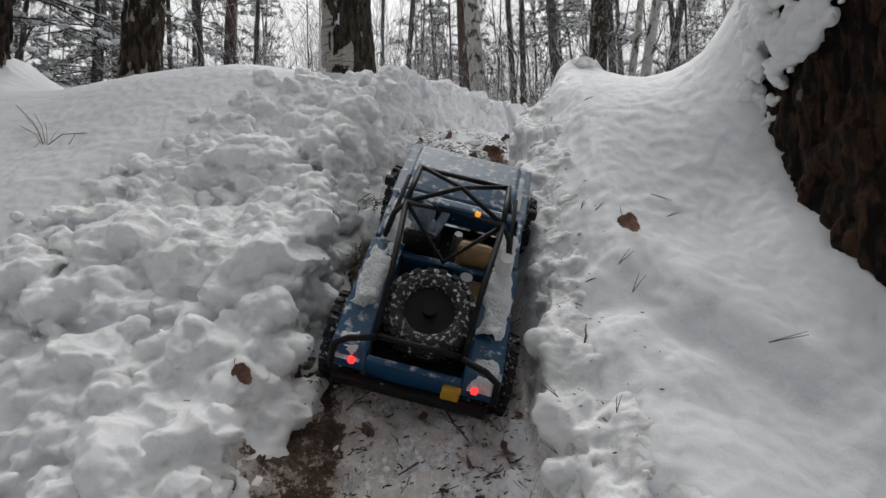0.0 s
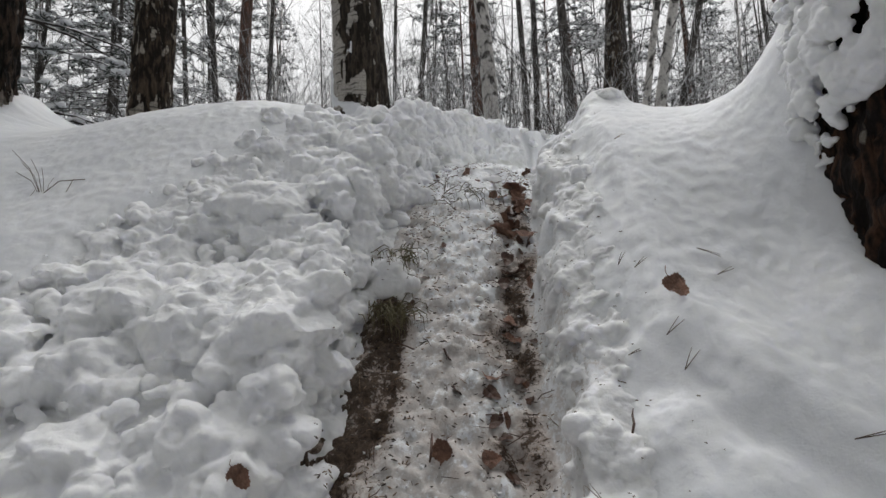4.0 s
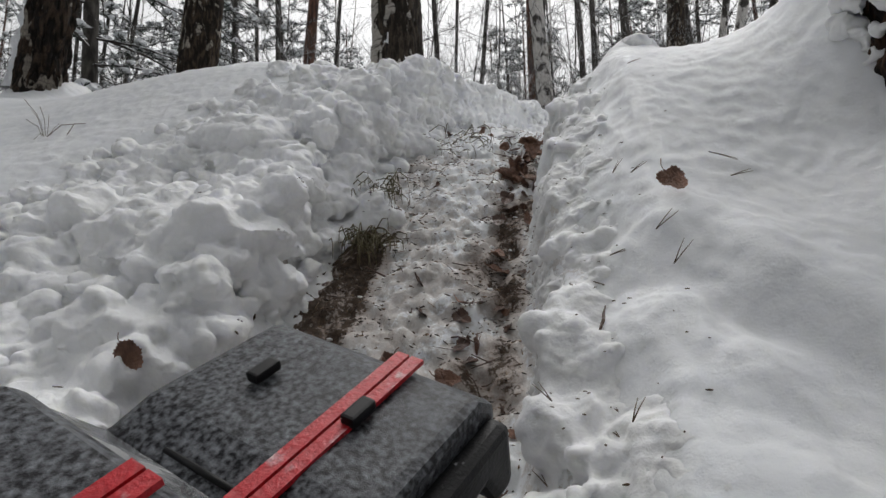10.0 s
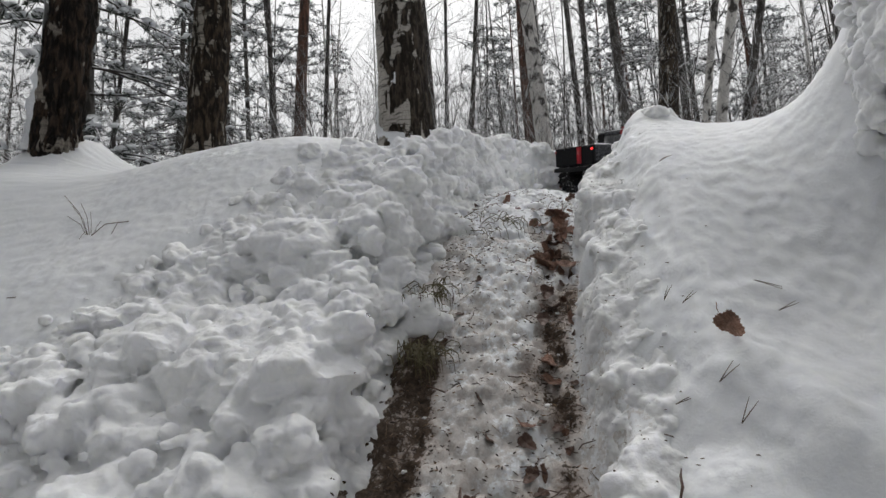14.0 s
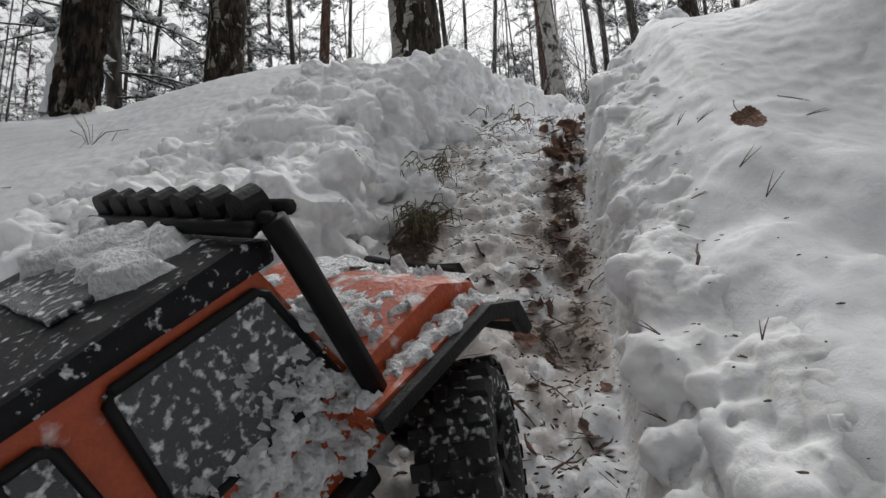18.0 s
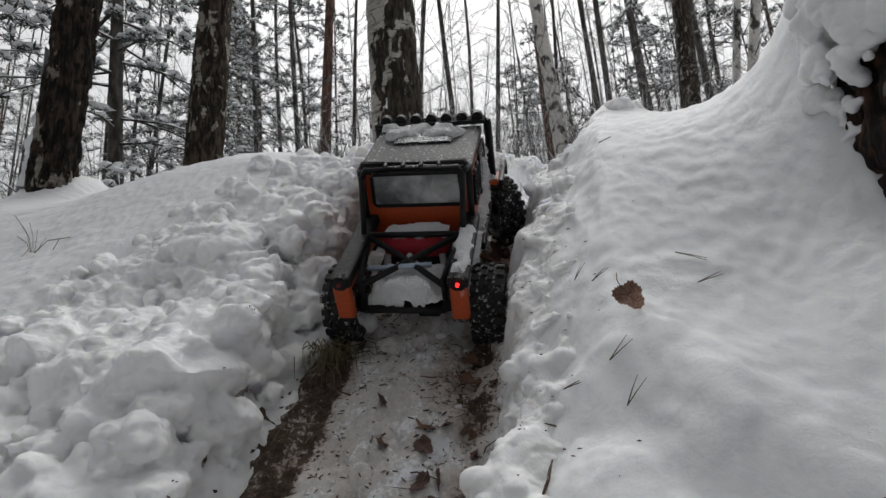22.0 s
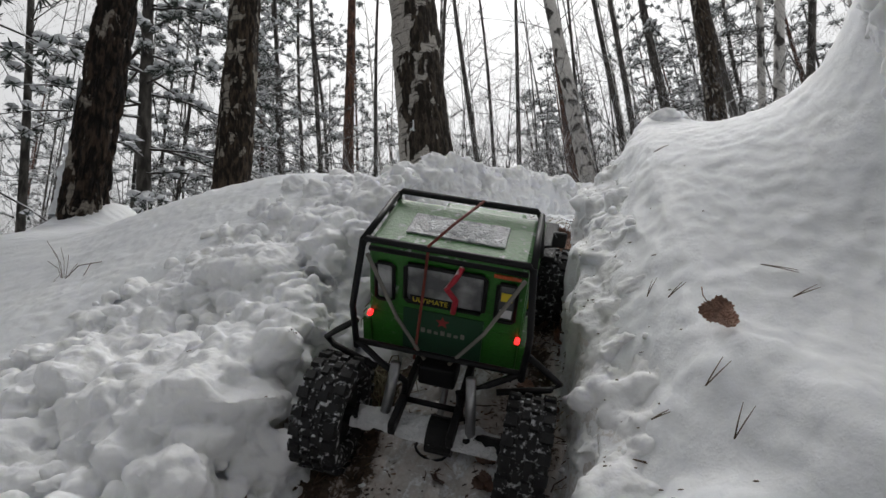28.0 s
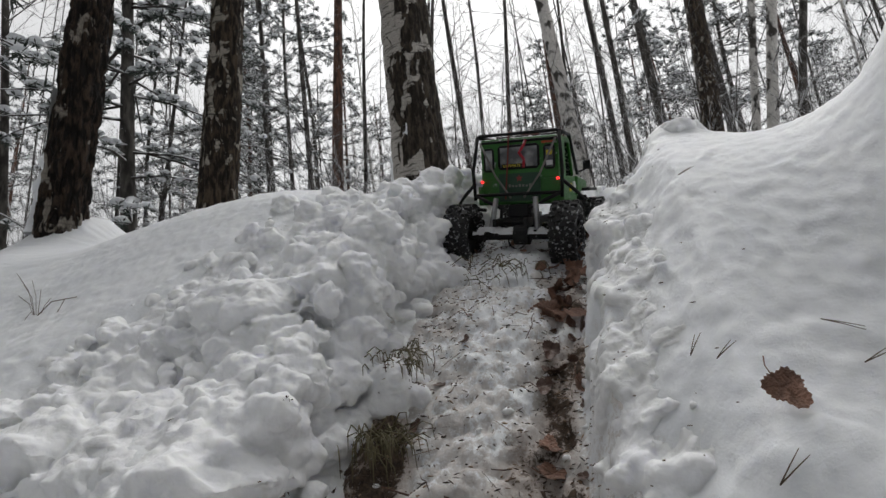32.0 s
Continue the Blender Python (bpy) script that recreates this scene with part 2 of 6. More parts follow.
BIRCH_DARK = bark("old_birch_bark", (0.016, 0.012, 0.009), (0.075, 0.055, 0.038), (0.34, 0.31, 0.265), (24, 24, 11), 0.53, 0.56, 0.9, 0.6)
RIDGED = bark("ridged_bark", (0.007, 0.005, 0.004), (0.050, 0.034, 0.023), (0.27, 0.24, 0.205), (20, 20, 7), 0.575, 0.61, 0.4, 0.4)
OAK = bark("big_trunk_bark", (0.008, 0.005, 0.004), (0.060, 0.030, 0.016), (0.17, 0.15, 0.125), (12, 12, 7), 0.64, 0.67, 0.2)
PINE = mixed("pine_bark", (0.035, 0.020, 0.014), (0.15, 0.068, 0.042), (30, 30, 8), 0.4, 0.65, (0.9, 0.8), bump=0.8)
GREYBARK = mixed("grey_bark", (0.025, 0.022, 0.019), (0.11, 0.10, 0.088), (24, 24, 7), 0.42, 0.66, (0.9, 0.8), bump=0.6)
WHITEBARK = mixed("white_birch_bark", (0.05, 0.045, 0.04), (0.55, 0.53, 0.5), (10, 10, 7), 0.40, 0.47, (0.9, 0.7), bump=0.4)
TWIG = mixed("snowy_twig", (0.03, 0.024, 0.02), (0.80, 0.81, 0.83), (9, 9, 9), 0.50, 0.58, (0.9, 0.6), detail=2, bump=0, up=0.32)
NEEDLE = mixed("snowy_pine_needle", (0.018, 0.028, 0.020), (0.80, 0.81, 0.83), (5, 5, 5), 0.60, 0.74, (0.7, 0.6), detail=2, bump=0, up=0.33)
DRYLEAF = mat("dry_leaf", (0.235, 0.125, 0.085), 0.6, var=0.55, scale=170, bump=0.7, bscale=420)
DARKLEAF = mat("wet_dark_leaf", (0.09, 0.045, 0.03), 0.4, var=0.4, scale=60, bump=0.5)
STRAW = mat("dry_needle", (0.10, 0.065, 0.04), 0.7, var=0.3, scale=50)
GRASS = mat("dead_grass", (0.10, 0.085, 0.04), 0.7, var=0.4, scale=40)


# ---- mesh helpers ----
def mesh_of(name, verts, faces, material, smooth=True):
    me = bpy.data.meshes.new(name)
    me.from_pydata([tuple(v) for v in verts], [], faces)
    me.materials.append(material)
    if smooth:
        me.polygons.foreach_set("use_smooth", [True] * len(me.polygons))
    me.update()
    return me


def part(name, bm, material, parent, label="", smooth=False):
    """Links a bmesh (or a mesh) as one mesh object under a thing or a part."""
    if isinstance(bm, bpy.types.Mesh):
        me = bm
    else:
        me = bpy.data.meshes.new(name)
        bm.normal_update()
        bm.to_mesh(me)
        bm.free()
        me.materials.append(material)
        if smooth:
            me.polygons.foreach_set("use_smooth", [True] * len(me.polygons))
    ob = new(name, me)
    ob.parent = parent
    if label:
        ob["label"] = label
    return ob


class Tubes:
    """Gathers tapered tubes into one mesh."""

    def __init__(self):
        self.v, self.f = [], []

    def add(self, pts, radii, sides=5, cap=True):
        pts = [Vector(p) for p in pts]
        base = len(self.v)
        ref = Vector((0.31, 0.22, 0.92))
        for i, p in enumerate(pts):
            d = (pts[min(i + 1, len(pts) - 1)] - pts[max(i - 1, 0)]).normalized()
            if abs(d.dot(ref)) > 0.95:
                ref = Vector((1, 0, 0))
            u = d.cross(ref).normalized()
            w = d.cross(u)
            for k in range(sides):
                a = 2 * math.pi * k / sides
                self.v.append(p + (u * math.cos(a) + w * math.sin(a)) * radii[i])
        for i in range(len(pts) - 1):
            for k in range(sides):
                k2 = (k + 1) % sides
                a = base + i * sides
                self.f.append((a + k, a + k2, a + sides + k2, a + sides + k))
        if cap:
            self.f.append(tuple(base + k for k in range(sides))[::-1])
            self.f.append(tuple(base + (len(pts) - 1) * sides + k for k in range(sides)))

    def mesh(self, name, material, smooth=True):
        return mesh_of(name, self.v, self.f, material, smooth)


# ---- ground ----
def lattice(seed):
    rng = np.random.RandomState(seed)
    return rng.permutation(512), rng.uniform(-1, 1, 512)


PERM, VALS = lattice(11)


def noise2(x, y, scale, seed=0):
    """Smooth value noise on arrays, from -1 to 1."""
    x, y = x * scale + 17.3 * seed, y * scale - 9.1 * seed
    ix, iy = np.floor(x).astype(int), np.floor(y).astype(int)
    fx, fy = x - ix, y - iy
    fx, fy = fx * fx * fx * (fx * (6 * fx - 15) + 10), fy * fy * fy * (fy * (6 * fy - 15) + 10)

    def corner(a, b):
        return VALS[PERM[(PERM[a % 512] + b) % 512]]

    return ((corner(ix, iy) * (1 - fx) + corner(ix + 1, iy) * fx) * (1 - fy)
            + (corner(ix, iy + 1) * (1 - fx) + corner(ix + 1, iy + 1) * fx) * fy)


def curve(knots):
    """A smooth monotone line through a few knots, level slopes kept at its ends."""
    kx = np.array([k[0] for k in knots], float)
    kz = np.array([k[1] for k in knots], float)
    d = np.diff(kz) / np.diff(kx)
    m = np.concatenate([[d[0]], np.where(d[1:] * d[:-1] > 0, 2 * d[1:] * d[:-1] / (d[1:] + d[:-1] + 1e-12), 0), [d[-1]]])

    def at(x):
        x = np.asarray(x, float)
        i = np.clip(np.searchsorted(kx, x) - 1, 0, len(kx) - 2)
        h = kx[i + 1] - kx[i]
        t = np.clip((x - kx[i]) / h, 0, 1)
        return ((2 * t**3 - 3 * t**2 + 1) * kz[i] + (t**3 - 2 * t**2 + t) * h * m[i]
                + (-2 * t**3 + 3 * t**2) * kz[i + 1] + (t**3 - t**2) * h * m[i + 1])

    return at


def step(t):
    t = np.clip(t, 0, 1)
    return t * t * (3 - 2 * t)


FAR = [(4, 1.56), (8, 2.15), (20, 3.4), (60, 6), (600, 10)]
floor_line = curve([(-40, -3), (-3, -1.7), (-1, -0.78), (0, -0.10), (0.3, 0.085), (0.57, 0.265), (0.8, 0.415), (0.93, 0.53),
                    (1.1, 0.685), (1.2, 0.77), (1.4, 0.915), (1.55, 1.0), (1.65, 1.03), (1.88, 1.08), (2.3, 1.15)] + FAR)
left_line = curve([(-40, -2.8), (-3, -1.5), (-1, -0.62), (0, -0.02), (0.3, 0.2), (0.57, 0.37), (0.7, 0.49), (0.82, 0.62), (1.07, 0.85),
                   (1.2, 0.985), (1.3, 1.075), (1.4, 1.125), (1.6, 1.185), (2.1, 1.29), (2.4, 1.33)] + FAR)
right_line = curve([(-40, -2.8), (-3, -1.5), (-1, -0.6), (0, 0.0), (0.3, 0.20), (0.58, 0.40), (0.66, 0.475), (0.73, 0.553), (0.83, 0.622), (0.89, 0.685),
                    (1.1, 0.91), (1.3, 1.06), (1.45, 1.135), (1.6, 1.185), (1.8, 1.22), (2.3, 1.29)] + FAR)
left_edge = curve([(-3, -0.20), (0.3, -0.195), (0.7, -0.168), (0.95, -0.140), (1.15, -0.112), (1.35, -0.075), (1.55, -0.03), (1.8, 0.05), (2.0, 0.15), (2.2, 0.27), (2.32, 0.45), (2.5, 1.0), (3.5, 3.0), (9, 9.0)])
right_edge = curve([(-3, 0.10), (0.3, 0.11), (0.95, 0.160), (1.5, 0.212), (1.7, 0.29), (1.95, 0.55), (2.3, 1.1), (4, 3.0)])
TRUNK = (0.89, 0.90)


def bump_at(x, y, cx, cy, r, ry=None):
    return np.exp(-((x - cx) / r) ** 2 - ((y - cy) / (ry or r)) ** 2)


def noise3(p, scale, seed=0):
    """Smooth value noise in space, from -1 to 1."""
    q = p * scale + np.array([13.7, -7.9, 5.3]) * seed
    i = np.floor(q).astype(int)
    f = q - i
    f = f * f * f * (f * (6 * f - 15) + 10)
    out = 0
    for a in (0, 1):
        for b in (0, 1):
            for c in (0, 1):
                w = (f[:, 0] if a else 1 - f[:, 0]) * (f[:, 1] if b else 1 - f[:, 1]) * (f[:, 2] if c else 1 - f[:, 2])
                out = out + w * VALS[PERM[(PERM[(PERM[(i[:, 0] + a) % 512] + i[:, 1] + b) % 512] + i[:, 2] + c) % 512]]
    return out


def clods(p, scale, seed=0):
    """Rounded clods, 1 at their tops and 0 in the creases between them."""
    q = p * scale + 31.7 * seed
    i = np.floor(q).astype(int)
    best = np.full(len(p), 9.0)
    second = np.full(len(p), 9.0)
    for a in (-1, 0, 1):
        for b in (-1, 0, 1):
            for c in (-1, 0, 1):
                j = i + (a, b, c)
                h = PERM[(PERM[(PERM[j[:, 0] % 512] + j[:, 1]) % 512] + j[:, 2]) % 512]
                o = np.stack([VALS[h], VALS[(h + 101) % 512], VALS[(h + 257) % 512]], 1) * 0.5 + 0.5
                d = ((j + o - q) ** 2).sum(1)
                second = np.minimum(second, np.maximum(best, d))
                best = np.minimum(best, d)
    return np.clip(1 - best / 0.9, 0, 1), np.sqrt(second) - np.sqrt(best)


def ground_at(x, y):
    """Height of the smooth ground, how far the wheels have bared it, and how lumpy the snow is."""
    x, y = np.asarray(x, float), np.asarray(y, float)
    near = 1 - step((y - 1.75) / 0.9)
    xl = left_edge(y) + (noise2(x, y, 7, 1) * 0.022 + noise2(x * 1.6, y, 19, 2) * 0.004) * (1 - step((y - 1.3) / 0.25))
    xr = right_edge(y) + (noise2(x, y, 8, 3) * 0.012 + noise2(x * 1.6, y, 25, 4) * 0.008) * near
    # the trench that the wheels have cut: it leans to the right and has two ruts
    base = floor_line(y) - 0.17 * np.clip(x - 0.02, -0.2, 0.25) * near
    rut_l, rut_r = bump_at(x, 0 * y, xl + 0.05, 0, 0.042, 9), bump_at(x, 0 * y, xr - 0.045, 0, 0.034, 9)
    inside = step((x - xl + 0.040) / 0.022) * step((xr + 0.012 - x) / 0.026)
    base = base - (0.018 * rut_l + 0.022 * rut_r) * near
    # the banks
    left = left_line(y) + 0.02 * noise2(x, y, 1.3, 10) * step((y - 0.3) / 2)
    left = left + 0.035 * bump_at(x, y, -0.15, 1.50, 0.08, 0.08) - 0.05 * bump_at(x, y, -0.17, 1.45, 0.2, 0.3) + 0.045 * bump_at(x, y, -0.14, 1.2, 0.05, 0.06)
    left = left + 0.035 * bump_at(x, y, -0.55, 1.42, 0.3, 0.2) - 0.03 * bump_at(x, y, -1.05, 1.5, 0.22, 0.3)
    left = left - 0.05 * bump_at(x, y, -0.42, 0.93, 0.14, 0.06) + 0.015 * bump_at(x, y, -0.33, 0.80, 0.12, 0.05)
    right = right_line(y) - (0.24 * np.clip(x - 0.33, 0, 0.27) + 0.06 * np.clip(x - 0.60, 0, 0.25)) * (1 - step((y - 1.0) / 0.5)) + 0.012 * noise2(x, y, 1.7, 14)
    right = right + 0.05 * bump_at(x, y, 0.63, 1.16, 0.16, 0.15)
    right = right + 0.035 * bump_at(x, y, 0.40, 1.46, 0.07, 0.07) - 0.035 * bump_at(x, y, 0.62, 1.5, 0.2, 0.4)
    # a slab of snow broken off along the right bank, its scarp facing down the slope
    up, along = (x - 0.26) * 0.555 + (y - 0.80) * 0.833, (x - 0.26) * 0.833 - (y - 0.80) * 0.555
    up = up + 0.012 * noise2(x, y, 12, 33) + 0.005 * noise2(x, y, 31, 34)
    right = right - 0.045 * step((0.006 - up) / 0.05) * step((up + 0.24) / 0.18) * step((along + 0.03) / 0.05) * step((0.34 - along) / 0.12)
    right = right + 0.006 * bump_at(up, along, 0.03, 0.08, 0.04, 0.14)
    right = right + (0.018 * noise2(x, y, 8, 41) + 0.011 * noise2(x, y, 19, 42)) * step((0.86 - y) / 0.2) * step((x - xr - 0.03) / 0.08)
    right = right - 0.022 * step((x - 0.26) / 0.1) * step((y - 1.55) / 0.2) * step((2.5 - y) / 0.5)
    # snow blown against the large trunk
    s = np.hypot(x - TRUNK[0], y - TRUNK[1]) - 0.27
    right = right + 0.45 * np.exp(-np.clip(s, 0, None) / 0.075) * (0.04 + 0.96 * step((y - 0.855) / 0.30)) * step((TRUNK[0] - x + 0.1) / 0.3)
    right = right + 0.06 * bump_at(x, y, 0.60, 0.83, 0.09, 0.085)
    # snow round the bases of the near trees
    for cx, cy, r, h in ((-1.50, 1.77, 0.10, 0.13), (-1.22, 2.15, 0.07, 0.10), (-0.43, 2.42, 0.10, 0.14)):
        left = left + h * np.exp(-np.clip(np.hypot(x - cx, y - cy) - r, 0, None) / 0.085)
    wl_ = step((xl - x) / 0.065)
    dr = x - xr
    brink = 0.60 - 0.26 * step((y - 1.2) / 0.25)
    wr_ = brink * step(dr / 0.04) + (1 - brink) * step((dr - 0.02) / 0.16)
    z = base + (left - base) * wl_ * (x < xr) + (right - base) * wr_ * (x > xl)
    # bared soil: the ruts and the foot of the walls
    u = (x - xl) / (xr - xl)
    strip_l = step((0.29 + 0.07 * noise2(x, y, 11, 35) - u) / 0.12) * step((1.10 - y) / 0.16)
    pocket_r = step((u - 0.66 + 0.07 * noise2(x, y, 13, 36)) / 0.10) * step((y - 0.72) / 0.15) * step((1.50 - y) / 0.12)
    soil = inside * (0.25 + 0.20 * noise2(x, y, 7, 19) + 0.08 * noise2(x, y, 23, 20) + (0.60 + 0.26 * noise2(x, y, 26, 38)) * strip_l
                     + pocket_r * (0.22 + 0.42 * noise2(x, y, 24, 37)) + 0.12 * bump_at(u, 0 * y, 0.5, 0, 0.2, 9) * step((1.05 - y) / 0.2))
    soil = soil * near * step((1.52 - y) / 0.35)
    soil = soil + 0.20 * bump_at(x, 0 * y, xr + 0.03, 0, 0.05, 9) * near * step((1.2 - y) / 0.4) * (1 - inside)
    soil = soil + 0.35 * bump_at(x, y, -0.10, 1.06, 0.025, 0.06) * inside
    lump_l = step(((x + 0.75) * 0.76 - (y - 0.80) * 0.65) / 0.22 + 0.35) * step((xl - x + 0.03) / 0.05) * step((y + 0.1) / 0.4)
    lump_r = 0.55 * step((xr + 0.20 - x) / 0.17) * step((x - xr) / 0.03) + 0.30 * step((0.74 - y) / 0.25) * step((x - xr) / 0.1) * step((0.75 - x) / 0.3)
    return z, np.clip(soil, 0, 1), (lump_l + lump_r) * near, inside * near


def height(x, y):
    return float(ground_at(np.array([x]), np.array([y]))[0][0])


def axis(dense_lo, dense_hi, stepsize, lo, hi, grow=1.12):
    mid = list(np.arange(dense_lo, dense_hi, stepsize))
    up, down = [], []
    s, v = stepsize, mid[-1]
    while v < hi:
        s *= grow
        v += s
        up.append(v)
    s, v = stepsize, mid[0]
    while v > lo:
        s *= grow
        v -= s
        down.append(v)
    return np.array(down[::-1] + mid + up)


SHEET = []


def build_ground():
    wide = axis(-0.85, 0.90, 0.0050, -600, 600)
    xs = np.concatenate([wide[wide < -0.30], np.arange(-0.298, 0.34, 0.0036), wide[wide > 0.345]])
    ys = axis(0.28, 1.85, 0.0044, -30, 600)
    gx, gy = np.meshgrid(xs, ys)
    shape = gx.shape
    z, soil, lump, trod = ground_at(gx.ravel(), gy.ravel())
    co = np.stack([gx.ravel(), gy.ravel(), z], 1)
    # puffs and crumbs pushed out along the slope's normal
    g = co.reshape(*shape, 3)
    nrm = np.cross(np.gradient(g, axis=1), np.gradient(g, axis=0)).reshape(-1, 3)
    nrm /= np.linalg.norm(nrm, axis=1)[:, None]
    close = np.flatnonzero((np.abs(co[:, 0]) < 3) & (co[:, 1] > -1) & (co[:, 1] < 3.2))
    p = co[close]
    turn = np.array(Euler((0.6, 0.4, 0.9)).to_matrix())
    p1, p2 = p @ turn.T, p @ (turn @ turn).T
    warp = np.stack([noise3(p1, 9, 21), noise3(p1, 9, 22), noise3(p1, 9, 23)], 1) * 0.028 + np.stack([noise3(p2, 26, 24), noise3(p2, 26, 25), noise3(p2, 26, 26)], 1) * 0.010
    rim = np.exp(-((p[:, 0] - left_edge(p[:, 1]) + 0.04) / 0.06) ** 2) * step((p[:, 1] - 1.45) / 0.15) * (1 - step((p[:, 1] - 2.15) / 0.2))
    mask = np.clip(lump[close] + 0.8 * rim, 0, 1)
    puff = 0.032 * noise3(p1, 4.5, 1) + 0.020 * noise3(p2, 9, 2) - 0.016
    lump[close] = mask
    crumb = 0.008 * noise3(p1, 28, 5) + 0.013 * (clods(p2, 46, 6)[0] - 0.4) + 0.007 * (clods(p1, 100, 7)[0] - 0.4)
    p3 = p @ np.array(Euler((1.9, -0.7, 2.2)).to_matrix()).T
    fine = 0.0012 * noise3(p1 + warp * 0.4, 63, 8) + 0.0012 * noise3(p3 + warp * 0.4, 71, 13) + 0.0012 * noise3(p2, 120, 9) + 0.005 * noise3(p3, 6, 12) + 0.0013 * noise3(p3 + warp, 26, 14)
    d = puff * lump[close] + crumb * trod[close] + fine * np.clip(1 - trod[close], 0, 1)
    co[close] += nrm[close] * d[:, None]
    SHEET.extend([co.reshape(*shape, 3), lump.reshape(shape), xs, ys])
    ny, nx = shape
    i = np.arange(nx * ny).reshape(ny, nx)
    q = np.stack([i[:-1, :-1], i[:-1, 1:], i[1:, 1:], i[1:, :-1]], -1).reshape(-1, 4)
    me = bpy.data.meshes.new("ground")
    me.vertices.add(len(co))
    me.vertices.foreach_set("co", co.ravel())
    me.loops.add(q.size)
    me.loops.foreach_set("vertex_index", q.ravel().astype(np.int32))
    me.polygons.add(len(q))
    me.polygons.foreach_set("loop_start", np.arange(0, q.size, 4, dtype=np.int32))
    me.polygons.foreach_set("use_smooth", np.ones(len(q), bool))
    me.update(calc_edges=True)
    a = me.attributes.new("soil", "FLOAT", "POINT")
    a.data.foreach_set("value", soil.astype(np.float32))
    me.materials.append(GROUND)
    return tagged(new("ground", me), "snow-covered hillside with a churned wheel trench of soil and slush", "ground", kind="structure")


ground = build_ground()


def blobs(centres, radii, squash, seed, detail=2, rough=1.0):
    """Many uneven rounded lumps: their vertices and triangles."""
    bm = bmesh.new()
    bmesh.ops.create_icosphere(bm, subdivisions=detail, radius=1.0)
    bm.verts.ensure_lookup_table()
    t = np.array([v.co[:] for v in bm.verts])
    tri = np.array([[v.index for v in f.verts] for f in bm.faces])
    bm.free()
    rng = np.random.RandomState(seed)
    n, m = len(centres), len(t)
    a = rng.uniform(0, 2 * np.pi, n)
    s = np.stack([rng.uniform(.75, 1.35, n), rng.uniform(.75, 1.35, n), squash * rng.uniform(.8, 1.2, n)], 1)
    q = np.broadcast_to(t, (n, m, 3)) + rng.uniform(-50, 50, (n, 1, 3))
    flat = q.reshape(-1, 3)
    lump = 1 + rough * (0.42 * noise3(flat, 1.3, 3).reshape(n, m) + 0.26 * noise3(flat, 3.2, 4).reshape(n, m))
    p = t[None] * lump[..., None] * s[:, None, :]
    c, d = np.cos(a)[:, None], np.sin(a)[:, None]
    p = np.stack([p[..., 0] * c - p[..., 1] * d, p[..., 0] * d + p[..., 1] * c, p[..., 2]], -1)
    p = p * np.asarray(radii)[:, None, None] + np.asarray(centres)[:, None, :]
    return p.reshape(-1, 3), (tri[None] + (np.arange(n) * m)[:, None, None]).reshape(-1, 3)


def tri_mesh(name, p, f, material):
    me = bpy.data.meshes.new(name)
    me.vertices.add(len(p))
    me.vertices.foreach_set("co", p.ravel())
    me.loops.add(f.size)
    me.loops.foreach_set("vertex_index", f.ravel().astype(np.int32))
    me.polygons.add(len(f))
    me.polygons.foreach_set("loop_start", np.arange(0, f.size, 3, dtype=np.int32))
    me.polygons.foreach_set("use_smooth", np.ones(len(f), bool))
    me.update(calc_edges=True)
    me.materials.append(material)
    return me


def grown_together(name, pieces, voxel, material, rounds=3, ragged=1.0):
    """Lumps of snow frozen into one skin, their creases softened and their faces broken up."""
    vs, fs, k = [], [], 0
    for p, f in pieces:
        vs.append(p)
        fs.append(f + k)
        k += len(p)
    ob = new(name, tri_mesh(name, np.concatenate(vs), np.concatenate(fs), material))
    m = ob.modifiers.new("skin", "REMESH")
    m.mode, m.voxel_size, m.use_smooth_shade = "VOXEL", voxel, True
    if rounds:
        m = ob.modifiers.new("soften", "SMOOTH")
        m.factor, m.iterations = 0.5, rounds
    bpy.context.view_layer.update()
    me = bpy.data.meshes.new_from_object(ob.evaluated_get(bpy.context.evaluated_depsgraph_get()))
    me.name = name
    p, q = np.empty(len(me.vertices) * 3), np.empty(len(me.vertices) * 3)
    me.vertices.foreach_get("co", p)
    me.vertex_normals.foreach_get("vector", q)
    p, q = p.reshape(-1, 3), q.reshape(-1, 3)
    w = np.stack([noise3(p, 30, 61), noise3(p, 30, 62), noise3(p, 30, 63)], 1) * 0.012
    d = 0.0075 * noise3(p + w, 22, 64) + 0.0050 * noise3(p + w, 52, 65) + 0.0028 * noise3(p + w, 115, 66) + 0.0010 * noise3(p, 240, 67)
    me.vertices.foreach_set("co", (p + q * (d * ragged)[:, None]).ravel())
    me.update()
    if not me.materials:
        me.materials.append(material)
    ob.modifiers.clear()
    ob.data = me
    return ob


def seeds(rng, count, x0, x1, y0, y1, weight):
    """Places on the ground, thick where weight is high: points and normals."""
    x, y = rng.uniform(x0, x1, count * 14), rng.uniform(y0, y1, count * 14)
    keep = np.flatnonzero(rng.uniform(0, 1, len(x)) < weight(x, y))[:count]
    x, y = x[keep], y[keep]
    e = 0.012
    z = ground_at(x, y)[0]
    n = np.stack([-(ground_at(x + e, y)[0] - ground_at(x - e, y)[0]) / (2 * e), -(ground_at(x, y + e)[0] - ground_at(x, y - e)[0]) / (2 * e), 0 * x + 1], 1)
    return np.stack([x, y, z], 1), n / np.linalg.norm(n, axis=1)[:, None]


